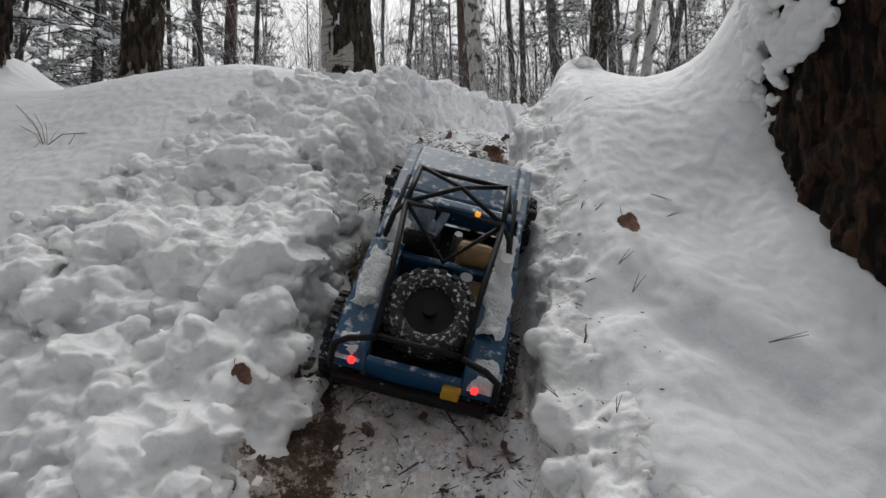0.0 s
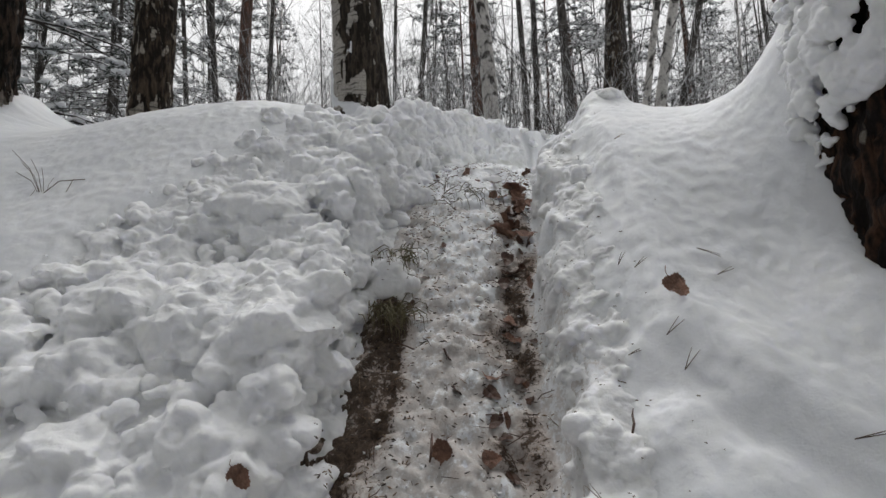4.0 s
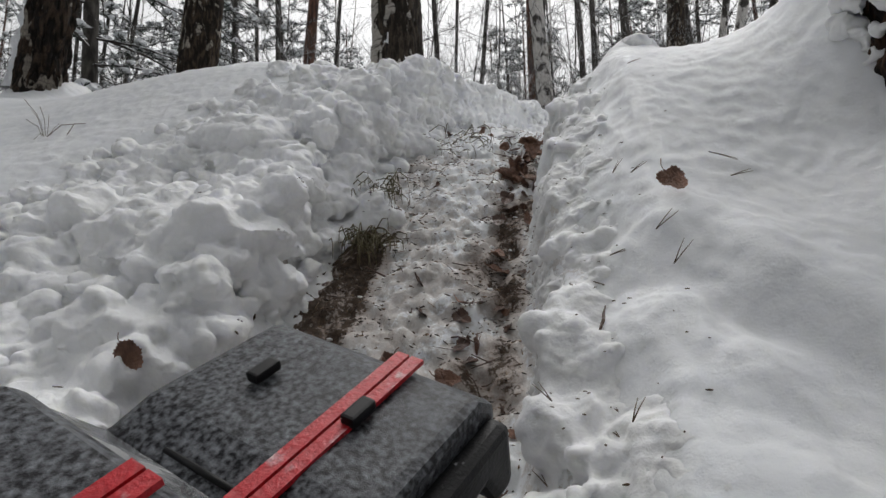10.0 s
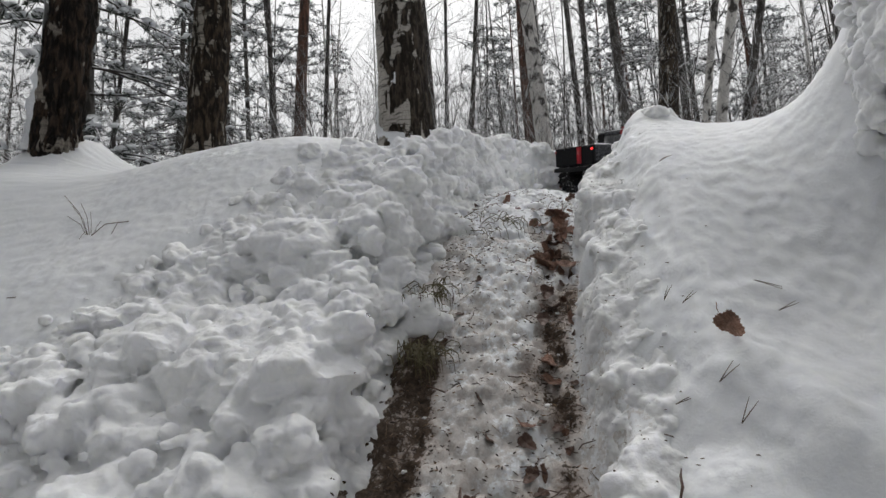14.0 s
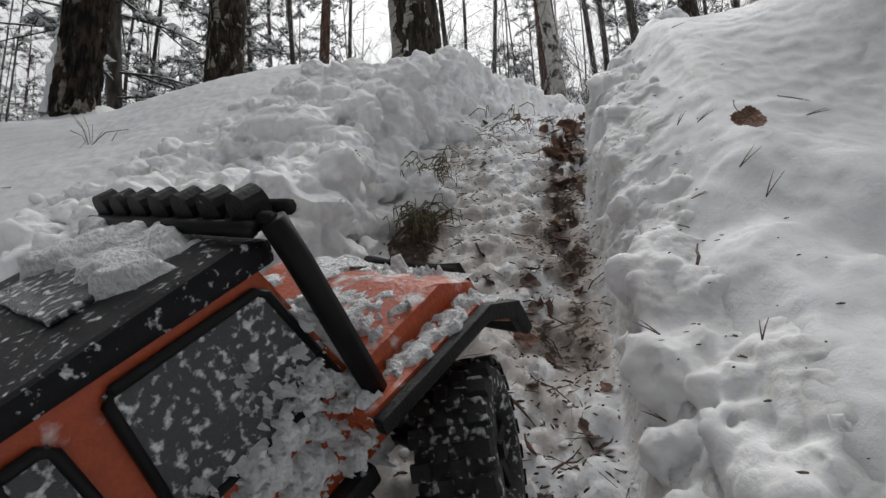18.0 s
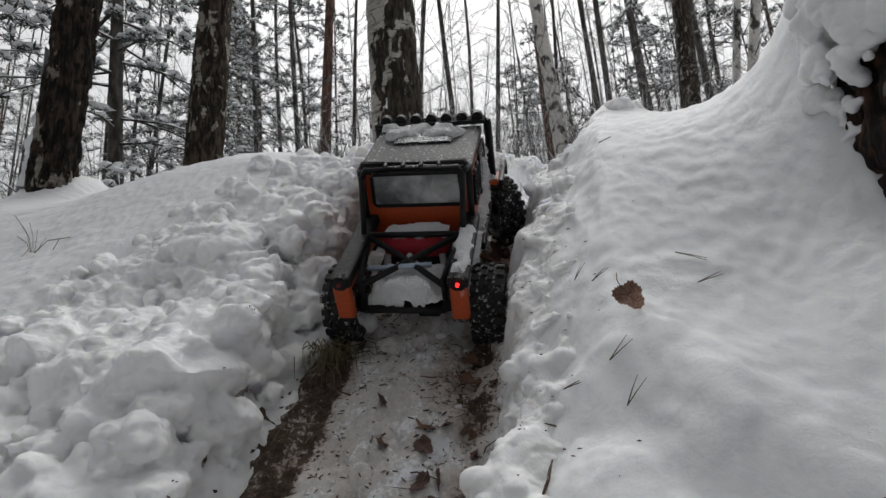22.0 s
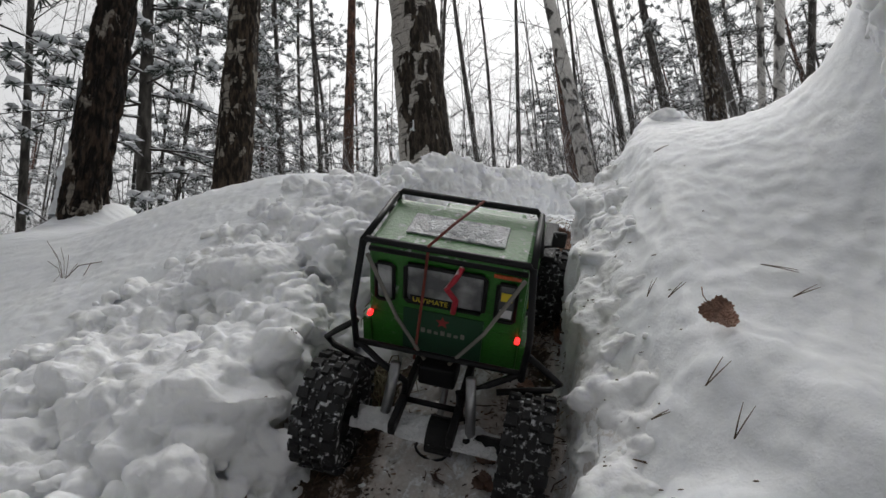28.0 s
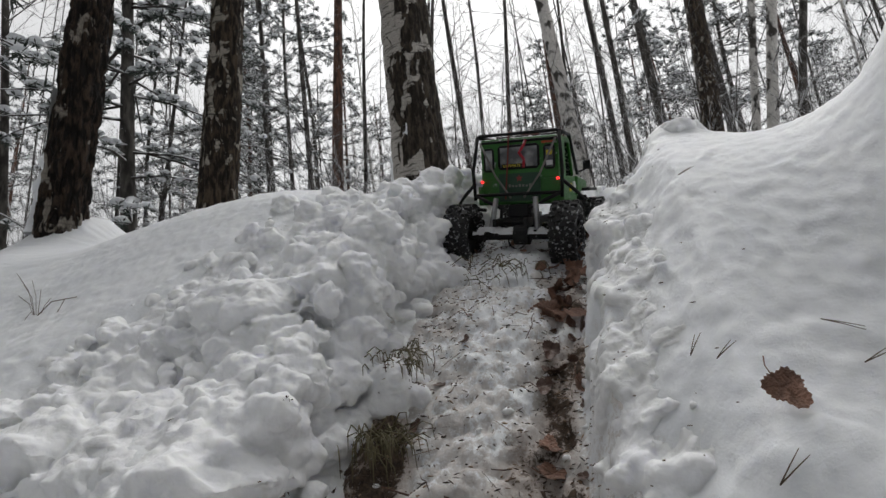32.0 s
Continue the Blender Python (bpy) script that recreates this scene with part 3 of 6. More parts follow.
def piled(rng, under, radii, normals, count, r0, r1, power, out):
    """Smaller lumps stuck on the outer sides of larger ones."""
    i = rng.choice(len(under), count, p=radii ** 1.6 / (radii ** 1.6).sum())
    d = rng.normal(0, 1, (count, 3)) + normals[i] * 1.1
    d /= np.linalg.norm(d, axis=1)[:, None]
    r = r0 + (r1 - r0) * rng.uniform(0, 1, count) ** power
    return under[i] + d * (radii[i] * out)[:, None], np.minimum(r, radii[i] * 0.75), normals[i]


def under_layer(x0, x1, y0, y1, sink=0.035, thick=0.07):
    """A closed slab of the ground's own surface where it is lumpy, for the clods to grow out of."""
    co, lump, xs, ys = SHEET
    i = np.flatnonzero((ys > y0) & (ys < y1))[::2]
    j = np.flatnonzero((xs > x0) & (xs < x1))[::2]
    top = co[np.ix_(i, j)].copy()
    top[..., 2] += 0.003 - sink * (1 - step(lump[np.ix_(i, j)] * 2.2 - 0.1))
    low = top - np.array([0, 0, thick])
    ny, nx = top.shape[:2]
    k = np.arange(nx * ny).reshape(ny, nx)
    m = nx * ny
    q = np.stack([k[:-1, :-1], k[:-1, 1:], k[1:, 1:], k[1:, :-1]], -1).reshape(-1, 4)
    ring = np.concatenate([k[0, :], k[1:, -1], k[-1, -2::-1], k[-2:0:-1, 0]])
    nxt = np.roll(ring, -1)
    side = np.stack([ring, ring + m, nxt + m, nxt], 1)
    quads = np.concatenate([q, q[:, ::-1] + m, side])
    return np.concatenate([top.reshape(-1, 3), low.reshape(-1, 3)]), np.concatenate([quads[:, [0, 1, 2]], quads[:, [0, 2, 3]]])


def left_bank():
    """Broken snow thrown up along the trench, clod upon clod."""
    rng = np.random.RandomState(31)

    def weight(x, y):
        lump = ground_at(x, y)[2]
        rim = 0.9 * np.exp(-((x - left_edge(y) + 0.05) / 0.07) ** 2) * step((y - 1.4) / 0.2) * step((2.42 - y) / 0.2)
        return np.where(x < left_edge(y) + 0.01, np.clip(lump + rim, 0, 1), 0)

    p, n = seeds(rng, 280, -0.78, 0.8, 0.33, 2.4, weight)
    r = 0.018 + 0.046 * rng.uniform(0, 1, len(p)) ** 1.4
    c = p - n * (r * rng.uniform(0.50, 0.95, len(p)))[:, None]
    # the brink hangs over the trench
    y = rng.uniform(0.36, 1.95, 190)
    u = rng.uniform(0.25, 1.0, 190)
    x = left_edge(y) - 0.046 + 0.020 * (1 - u) + rng.uniform(-0.012, 0.012, 190)
    z = floor_line(y) + (left_line(y) - floor_line(y)) * u
    rb = rng.uniform(0.014, 0.030, 190)
    c, r = np.concatenate([c, np.stack([x, y, z], 1)]), np.concatenate([r, rb])
    n = np.concatenate([n, np.tile([0.6, -0.3, 0.74], (190, 1))])
    # the two tall clods by the bend
    c = np.concatenate([c, [(-0.165, 1.37, 1.065), (-0.20, 1.42, 1.08), (-0.15, 1.17, 0.93), (-0.17, 1.20, 0.95)]])
    r = np.concatenate([r, [0.052, 0.06, 0.04, 0.048]])
    n = np.concatenate([n, np.tile([0.1, -0.4, 0.9], (4, 1))])
    c2, r2, n2 = piled(rng, c, r, n, 2000, 0.006, 0.026, 1.8, 0.60)
    c3, r3, n3 = piled(rng, c2, r2, n2, 2200, 0.003, 0.009, 1.6, 0.70)
    p4, n4 = seeds(rng, 1700, -0.85, 0.8, 0.33, 2.4, weight)
    r4 = 0.004 + 0.014 * rng.uniform(0, 1, len(p4)) ** 1.8
    p4 = p4 - n4 * (r4 * rng.uniform(0, 0.5, len(p4)))[:, None]
    ob = grown_together("snow_bank", [under_layer(-0.95, 0.9, 0.31, 2.45), blobs(c, r, 0.8, 1, 3, 1.25), blobs(c2, r2, 0.85, 2, 2, 1.2), blobs(c3, r3, 0.9, 3, 1), blobs(p4, r4, 0.8, 4, 1)], 0.0033, LOOSE_SNOW, 8, 0.85)
    return tagged(ob, "heap of broken, clotted snow thrown up along the wheel trench", "snow", kind="stuff")


def right_bank():
    """Clods along the brink of the steep side and in the slab broken off below it."""
    rng = np.random.RandomState(47)

    def weight(x, y):
        d = x - right_edge(y)
        return np.where(d > 0.012, np.exp(-((d - 0.045) / 0.045) ** 2), 0)

    p, n = seeds(rng, 110, 0.1, 0.6, 0.40, 1.75, weight)
    r = 0.010 + 0.024 * rng.uniform(0, 1, len(p)) ** 1.6
    c = p - n * (r * rng.uniform(0.75, 1.05, len(p)))[:, None]
    c = np.concatenate([c, [(0.40, 1.44, 1.115), (0.43, 1.47, 1.125), (0.36, 1.40, 1.08)]])
    r = np.concatenate([r, [0.035, 0.03, 0.025]])
    n = np.concatenate([n, np.tile([0, -0.4, 0.9], (3, 1))])
    c2, r2, n2 = piled(rng, c, r, n, 300, 0.004, 0.012, 1.6, 0.62)
    p4, n4 = seeds(rng, 90, 0.1, 0.6, 0.40, 1.75, weight)
    r4 = rng.uniform(0.002, 0.007, len(p4))
    ob = grown_together("snow_brink", [under_layer(0.06, 0.75, 0.38, 1.8), blobs(c, r, 0.85, 5, 3, 0.9), blobs(c2, r2, 0.9, 6, 2), blobs(p4, r4, 0.9, 7, 1)], 0.0034, LOOSE_SNOW, 9, 0.8)
    return tagged(ob, "clods of snow along the brink of the steep trench side", "snow", kind="stuff")


def trench_clods():
    """Loose snow churned over the top of the climb and crumbs down the trench."""
    rng = np.random.RandomState(53)

    def weight(x, y):
        ins = (x > left_edge(y) + 0.07 * (y < 1.1)) & (x < right_edge(y) + 0.015)
        return np.where(ins, 0.06 + 0.94 * step((y - 1.25) / 0.3), 0)

    p, n = seeds(rng, 420, -0.25, 0.75, 0.42, 2.25, weight)
    r = 0.005 + 0.019 * rng.uniform(0, 1, len(p)) ** 2.2
    r = r * (0.55 + 0.45 * step((p[:, 1] - 1.25) / 0.3))
    c = p - n * (r * 0.35)[:, None]
    c2, r2, n2 = piled(rng, c, r, n, 800, 0.002, 0.008, 1.8, 0.8)
    p4, n4 = seeds(rng, 900, -0.25, 0.75, 0.42, 2.25, lambda x, y: np.clip(weight(x, y) + 0.10 * (weight(x, y) > 0), 0, 1))
    r4 = rng.uniform(0.0015, 0.006, len(p4))
    ob = grown_together("churned_snow", [blobs(c, r, 0.6, 8, 2, 0.9), blobs(c2, r2, 0.8, 9, 1), blobs(p4, r4, 0.8, 10, 1)], 0.0026, LOOSE_SNOW, 1, 0.35)
    return tagged(ob, "loose churned snow and crumbs lying in the wheel trench", "snow", kind="stuff")


BANKS = [left_bank(), right_bank(), trench_clods()]


# ---- trees ----
def trunk_mesh(name, path, radii, material, sides=28, rows=60, rough=0.06, seed=0, flare=0.0, ridge=0):
    """A trunk along a few points, uneven all round, its bark cut by upright furrows."""
    ts = np.linspace(0, 1, rows) ** (1.6 if ridge else 1.0) * (len(path) - 1)
    fx = [np.interp(ts, range(len(path)), [p[k] for p in path])[:, None] for k in range(3)]
    rr = np.interp(ts, range(len(path)), radii)[:, None]
    aa = np.linspace(0, 2 * np.pi, sides, endpoint=False)[None, :]
    hgt = fx[2] - fx[2][0]
    unit = np.stack([np.cos(aa) + 0 * hgt, np.sin(aa) + 0 * hgt, hgt + 0 * aa], -1).reshape(-1, 3)

    def field(k, up, n):
        return noise3(unit * np.array([k, k, up]), 1.0, seed + n).reshape(rows, sides)

    wob = 1 + rough * field(1.6, 2.2, 1) + rough * 0.5 * field(5, 9, 2)
    wob = wob + flare * np.exp(-hgt / 0.12) * (1 + 0.5 * np.sin(aa * 5 + seed))
    rad = rr * wob
    if ridge:
        bend = 1.2 * field(3, 9, 3)[..., None]
        q = (unit.reshape(rows, sides, 3) * np.array([1, 1, 0]) * radii[0] + np.stack([0 * hgt + 0 * aa, 0 * hgt + 0 * aa, hgt + 0 * aa], -1)).reshape(-1, 3)
        furrow = np.abs(noise3(q * np.array([1, 1, 0.22]) + bend.reshape(-1, 1) * 0.004, 62, seed + 4)).reshape(rows, sides)
        plate = np.abs(noise3(q * np.array([1, 1, 0.5]), 34, seed + 5)).reshape(rows, sides)
        rad = rad + ridge * (np.clip(furrow * 2.2, 0, 1) - 0.6 + 0.7 * (np.clip(plate * 2.5, 0, 1) - 0.6)) + ridge * 0.2 * noise3(q, 150, seed + 6).reshape(rows, sides)
    v = np.stack([fx[0] + rad * np.cos(aa), fx[1] + rad * np.sin(aa), fx[2] + 0 * aa], -1).reshape(-1, 3)
    f = [(i * sides + k, i * sides + (k + 1) % sides, (i + 1) * sides + (k + 1) % sides, (i + 1) * sides + k) for i in range(rows - 1) for k in range(sides)]
    return mesh_of(name, v, f, material)


def limb(tubes, rng, start, direction, length, r0, depth, seg=5, droop=0.15):
    """A bent limb that forks into thinner ones."""
    p, d = Vector(start), Vector(direction).normalized()
    pts, rad = [p.copy()], [r0]
    for i in range(seg):
        d = (d + Vector((rng.uniform(-.25, .25), rng.uniform(-.25, .25), rng.uniform(-.2, .2) - droop * 0.3))).normalized()
        p = p + d * length / seg
        pts.append(p.copy())
        rad.append(r0 * (1 - 0.75 * (i + 1) / seg))
    tubes.add(pts, rad, 4 if r0 < 0.012 else 6, cap=False)
    if depth > 0:
        for _ in range(rng.randint(3, 5)):
            k = rng.randint(1, seg - 1)
            e = (pts[k + 1] - pts[k]).normalized()
            side = Vector((rng.uniform(-1, 1), rng.uniform(-1, 1), rng.uniform(-.3, .7)))
            limb(tubes, rng, pts[k], e + side * 0.9, length * rng.uniform(.35, .6), rad[k] * 0.6, depth - 1, max(3, seg - 1), droop)


def near_tree(name, label, base, lean, r, bark, top=4.5, seed=1, rough=0.06, flare=0.3, twigs=10, ridge=0, bend=0.0, sides=36):
    x, y = base
    z = height(x, y) - 0.12
    thing = tagged(new(name), label, "tree")
    thing.location = (x, y, z)
    steps = 6
    path = [(lean[0] * t * top + bend * math.sin(t * 3.1), lean[1] * t * top, t * top) for t in (i / steps for i in range(steps + 1))]
    part("trunk", trunk_mesh("trunk", path, [r * (1 - 0.4 * i / steps) for i in range(steps + 1)], bark, sides, 260 if ridge else 150, rough, seed, flare, ridge), None, thing)
    rng = random.Random(seed)
    if twigs:
        t = Tubes()
        for i in range(twigs):
            h = rng.uniform(0.45, 0.98)
            a = rng.uniform(0, 6.28)
            limb(t, rng, (lean[0] * h * top, lean[1] * h * top, h * top), (math.cos(a), math.sin(a), rng.uniform(0.0, 0.8)), rng.uniform(.7, 1.5), 0.016, 2)
        part("crown", t.mesh("crown", TWIG), None, thing, "bare twigs with a line of snow")
    return thing


OLD_TREE = near_tree("old_tree", "tree with dark ridged bark and snow banked round its foot", (-1.475, 1.69), (0.022, 0.02), 0.070, RIDGED, seed=3, rough=0.10, flare=0.06, ridge=0.011, bend=0.03, sides=130)
near_tree("birch_tree", "old birch with dark cracked bark and pale patches", (-1.22, 2.15), (0.045, 0.0), 0.076, BIRCH_DARK, seed=5, rough=0.08, ridge=0.006, sides=110)
BIG_BIRCH = near_tree("birch_tree", "thick birch with white and black patched bark, snow on its foot", (-0.402, 2.42), (-0.02, 0.0), 0.112, BIRCH, seed=8, rough=0.08, ridge=0.006, sides=120)
near_tree("roadside_trunk", "very thick trunk with brown bark, snow plastered on one side", (TRUNK[0], TRUNK[1]), (0.03, 0.0), 0.283, OAK, top=3.2, seed=9, rough=0.07, flare=0.10, twigs=0, ridge=0.014, sides=300)
BIG_TRUNK = bpy.data.objects["roadside_trunk"]


def plaster(thing, centre, r, lean, z0, z1, first, edge, thick, bulge, seed=0, na=80, nz=130):
    """Snow plastered on the weather side of a trunk, in lumps; edge gives the angle at which it ends at a height."""
    us, zs = np.linspace(0, 1, na), np.linspace(z0, z1, nz)
    zz, uu = np.meshgrid(zs, us, indexing="ij")
    kz, ka = [k[0] for k in edge], [k[1] for k in edge]
    end = np.interp(zz, kz, ka) + 7 * noise2(zz, zz * 0 + 3.3, 9, seed) + 6 * noise2(zz, zz * 0 + 1.7, 31, seed + 1)
    top = max(ka) + 16
    ang = np.radians(first + (top - first) * uu)
    p = np.stack([np.cos(ang) * r, np.sin(ang) * r, zz], -1).reshape(-1, 3)
    w = np.stack([noise3(p, 16, seed + 2), noise3(p, 16, seed + 3), noise3(p, 16, seed + 4)], 1) * 0.02
    k = 0.55 * clods(p + w, bulge, seed)[0] + 0.40 * clods(p + w, bulge * 2.1, seed + 1)[0] + 0.16 * clods(p + w, bulge * 4.2, seed + 2)[0] + 0.35 * noise3(p, bulge * 0.5, seed + 5) - 0.15
    k = k.reshape(zz.shape)
    deg = np.degrees(ang)
    fade = np.clip(np.minimum((end - deg) / 5, (deg - first) / 12), -1, 1)
    hole = (r > 0.2) * np.clip((noise3(p + w, bulge * 1.5, seed + 9).reshape(zz.shape) - 0.52) * 9, 0, 1) * np.clip((deg - end + 28) / 12, 0, 1)
    rad = r + np.where(fade > 0, thick * np.sqrt(np.clip(fade, 0, 1)) * (0.45 + 1.1 * k) * np.clip((deg - end + 90) / 70, 0.3, 1), 0.12 * r * fade) - hole * thick * 1.6
    v = np.stack([centre[0] + lean * (zz - z0) + rad * np.cos(ang), centre[1] + rad * np.sin(ang), zz], -1).reshape(-1, 3)
    f = [(a * na + b, a * na + b + 1, (a + 1) * na + b + 1, (a + 1) * na + b) for a in range(nz - 1) for b in range(na - 1)]
    ob = part("snow_coat", mesh_of("snow_coat", v, f, SNOW), None, thing, "lumpy snow plastered on the bark")
    ob.matrix_basis = Matrix.Translation(-thing.location)
    return ob


_z = height(-1.475, 1.69)
plaster(OLD_TREE, (-1.475, 1.69), 0.072, 0.022, _z - .05, _z + .5, 120, ((_z, 222), (_z + .12, 205), (_z + .3, 190), (_z + .5, 165)), 0.020, 40, 13, 40, 70)
_z = height(-0.43, 2.42)
plaster(BIG_BIRCH, (-0.402, 2.42), 0.114, -0.02, _z - .05, _z + .30, 110, ((_z, 300), (_z + .03, 240), (_z + .08, 200), (_z + .3, 180)), 0.016, 36, 17, 44, 60)


def trunk_clumps():
    """Snow that sticks to the weather side of the thick trunk, in a lumpy coat that breaks up towards its edge."""
    rng = np.random.RandomState(8)

    def ring(count, r0, r1, power, spread, lift):
        z = rng.uniform(0.60, 1.75, count)
        end = np.interp(z, (0.5, 0.72, 0.80, 0.86, 0.90, 0.94, 1.0, 1.3, 1.8), (150, 156, 166, 178, 192, 205, 212, 222, 226))
        a = np.radians(end - np.abs(rng.normal(0, spread, count)))
        r = r0 + (r1 - r0) * rng.uniform(0, 1, count) ** power
        d = 0.281 + lift * rng.uniform(0, 1, count) + 0.02 * np.clip((end - np.degrees(a)) / 25, 0, 1)
        return np.stack([TRUNK[0] + 0.03 * (z - 0.4) + d * np.cos(a), TRUNK[1] + d * np.sin(a), z], 1), r

    c, r = ring(1000, 0.009, 0.019, 1.3, 42, 0.010)
    n = c - np.array([TRUNK[0], TRUNK[1], 0])
    n[:, 2] = 0.1
    n /= np.linalg.norm(n, axis=1)[:, None]
    c2, r2, n2 = piled(rng, c, r, n, 1500, 0.003, 0.009, 1.4, 0.85)
    c3, r3 = ring(500, 0.004, 0.010, 1.3, 12, 0.012)
    ob = grown_together("snow_coat", [blobs(c, r, 1.0, 7, 2, 1.0), blobs(c2, r2, 1.0, 17, 1), blobs(c3, r3, 1.0, 27, 1)], 0.0034, LOOSE_SNOW, 1, 0.6)
    ob.parent = BIG_TRUNK
    ob["label"] = "lumpy snow plastered on the bark"
    ob.matrix_basis = Matrix.Translation(-BIG_TRUNK.location)
    tagged(ob, kind="stuff")


trunk_clumps()


def fine_crown(thing, rng, o_of, h, low, count, reach, rise, tufts, needles=14, size=1.0):
    """Boughs with sprays of thin needles."""
    t, nv, nf, sv, sf = Tubes(), [], [], [], []
    for i in range(count):
        u = rng.uniform(low, .99)
        a = rng.uniform(0, 6.28)
        ln = reach * (1.08 - u) + .22
        o = o_of(u)
        d = Vector((math.cos(a), math.sin(a), rise))
        pts = [o + d * ln * s + Vector((0, 0, -.25 * ln * s * s)) for s in (0, .35, .7, 1)]
        t.add(pts, [.014, .010, .006, .002], 4, cap=False)
        for j in range(tufts):
            s = .2 + .8 * j / (tufts - 1)
            c = o + d * ln * s + Vector((rng.uniform(-.09, .09), rng.uniform(-.09, .09), -.25 * ln * s * s + rng.uniform(-.03, .05)))
            q = Vector((rng.uniform(.03, .075), rng.uniform(.03, .075), rng.uniform(.015, .03)))
            b0 = len(sv)
            up = c + Vector((0, 0, .02))
            sv += [up + Vector((q.x * math.cos(g) * rng.uniform(.6, 1.2), q.y * math.sin(g) * rng.uniform(.6, 1.2), rng.uniform(-.012, .004))) for g in [k * math.pi / 3 for k in range(6)]]
            sv += [up + Vector((q.x * .5 * math.cos(g), q.y * .5 * math.sin(g), q.z * rng.uniform(.7, 1))) for g in [k * math.pi / 3 + .4 for k in range(6)]]
            sf += [(b0 + k, b0 + (k + 1) % 6, b0 + 6 + (k + 1) % 6, b0 + 6 + k) for k in range(6)] + [tuple(b0 + 6 + k for k in range(6)), tuple(b0 + 5 - k for k in range(6))]
            for k in range(needles):
                q = Vector((rng.uniform(-1, 1), rng.uniform(-1, 1), rng.uniform(-.6, .35))).normalized() * rng.uniform(.05, .12) * size
                w = q.cross(Vector((rng.uniform(-.6, .6), rng.uniform(-.6, .6), 1))).normalized() * rng.uniform(.004, .009) * size
                b0 = len(nv)
                nv += [c, c + q * .5 + w, c + q, c + q * .5 - w]
                nf.append((b0, b0 + 1, b0 + 2, b0 + 3))
    tagged(part("bough", t.mesh("bough", TWIG), None, thing), kind="stuff")
    part("crown", mesh_of("crown", nv, nf, NEEDLE, False), None, thing, "dark needle sprays")
    tagged(part("snow_load", mesh_of("snow_load", sv, sf, SNOW), None, thing, "snow lying on the boughs"), kind="stuff")


FOREST_NAMES = {"birch": "birch_tree", "bare": "bare_tree", "pine": "pine_tree", "spruce": "spruce_tree", "dark": "birch_tree"}
FOREST_LABELS = {"birch": "slender white birch, bare, with snow on its twigs", "bare": "thin bare tree with dark bark and snowy twigs",
                 "pine": "tall pine with a reddish trunk and snowy needles", "spruce": "dark conifer, its boughs loaded with snow",
                 "dark": "birch with dark speckled bark"}
FOREST_BARK = {"birch": WHITEBARK, "bare": GREYBARK, "pine": PINE, "spruce": GREYBARK, "dark": BIRCH_DARK}


def forest_tree(kind, seed, h=None, r=None, lean=None):
    """Trunk with a crown of bare, snow-lined twigs, or a conifer with needle sprays."""
    rng = random.Random(seed)
    h = h or rng.uniform(7, 10)
    thing = tagged(new(FOREST_NAMES[kind]), FOREST_LABELS[kind], "tree", "forest trees")
    r = r or {"birch": 0.04, "bare": 0.026, "pine": 0.055, "spruce": 0.05, "dark": .09}[kind] * rng.uniform(.8, 1.2)
    lx, ly = lean or (rng.uniform(-.05, .05), rng.uniform(-.04, .04))
    bend = rng.uniform(-.05, .05) if lean is None else rng.uniform(-.03, .03)

    def o_of(u):
        return Vector((lx * u * h + bend * math.sin(u * 9), ly * u * h, u * h))

    path = [o_of(i / 12) for i in range(13)]
    part("trunk", trunk_mesh("trunk", path, [r * (1 - .75 * i / 12) for i in range(13)], FOREST_BARK[kind], 10, 40, 0.05, seed, 0.2), None, thing)
    if kind in ("birch", "bare", "dark"):
        t = Tubes()
        for i in range(34):
            u = rng.uniform(.14, .98)
            a = rng.uniform(0, 6.28)
            limb(t, rng, o_of(u), (math.cos(a), math.sin(a), rng.uniform(.4, 1.4)), rng.uniform(.5, 1.3) * (1.2 - u * .7), .0065, 2, 4)
        part("crown", t.mesh("crown", TWIG), None, thing, "bare twigs lined with snow")
    elif kind == "pine":
        fine_crown(thing, rng, o_of, h, .50, 34, 1.5, .25, 8)
    else:
        fine_crown(thing, rng, o_of, h, .10, 64, 1.5 if lean is None else 1.0, -.12, 9, 14 if lean is None else 34, 1.0 if lean is None else .6)
    return thing


def shrub(seed):
    rng = random.Random(seed)
    thing = tagged(new("shrub"), "leafless undergrowth shrub, every twig lined with snow", "shrub", "undergrowth")
    t = Tubes()
    for i in range(8):
        a = rng.uniform(0, 6.28)
        limb(t, rng, (rng.uniform(-.3, .3), rng.uniform(-.3, .3), 0), (math.cos(a) * .38, math.sin(a) * .38, 1), rng.uniform(1.0, 2.2), .0050, 3, 5, 0.0)
    part("stem", t.mesh("stem", TWIG), None, thing)
    return thing


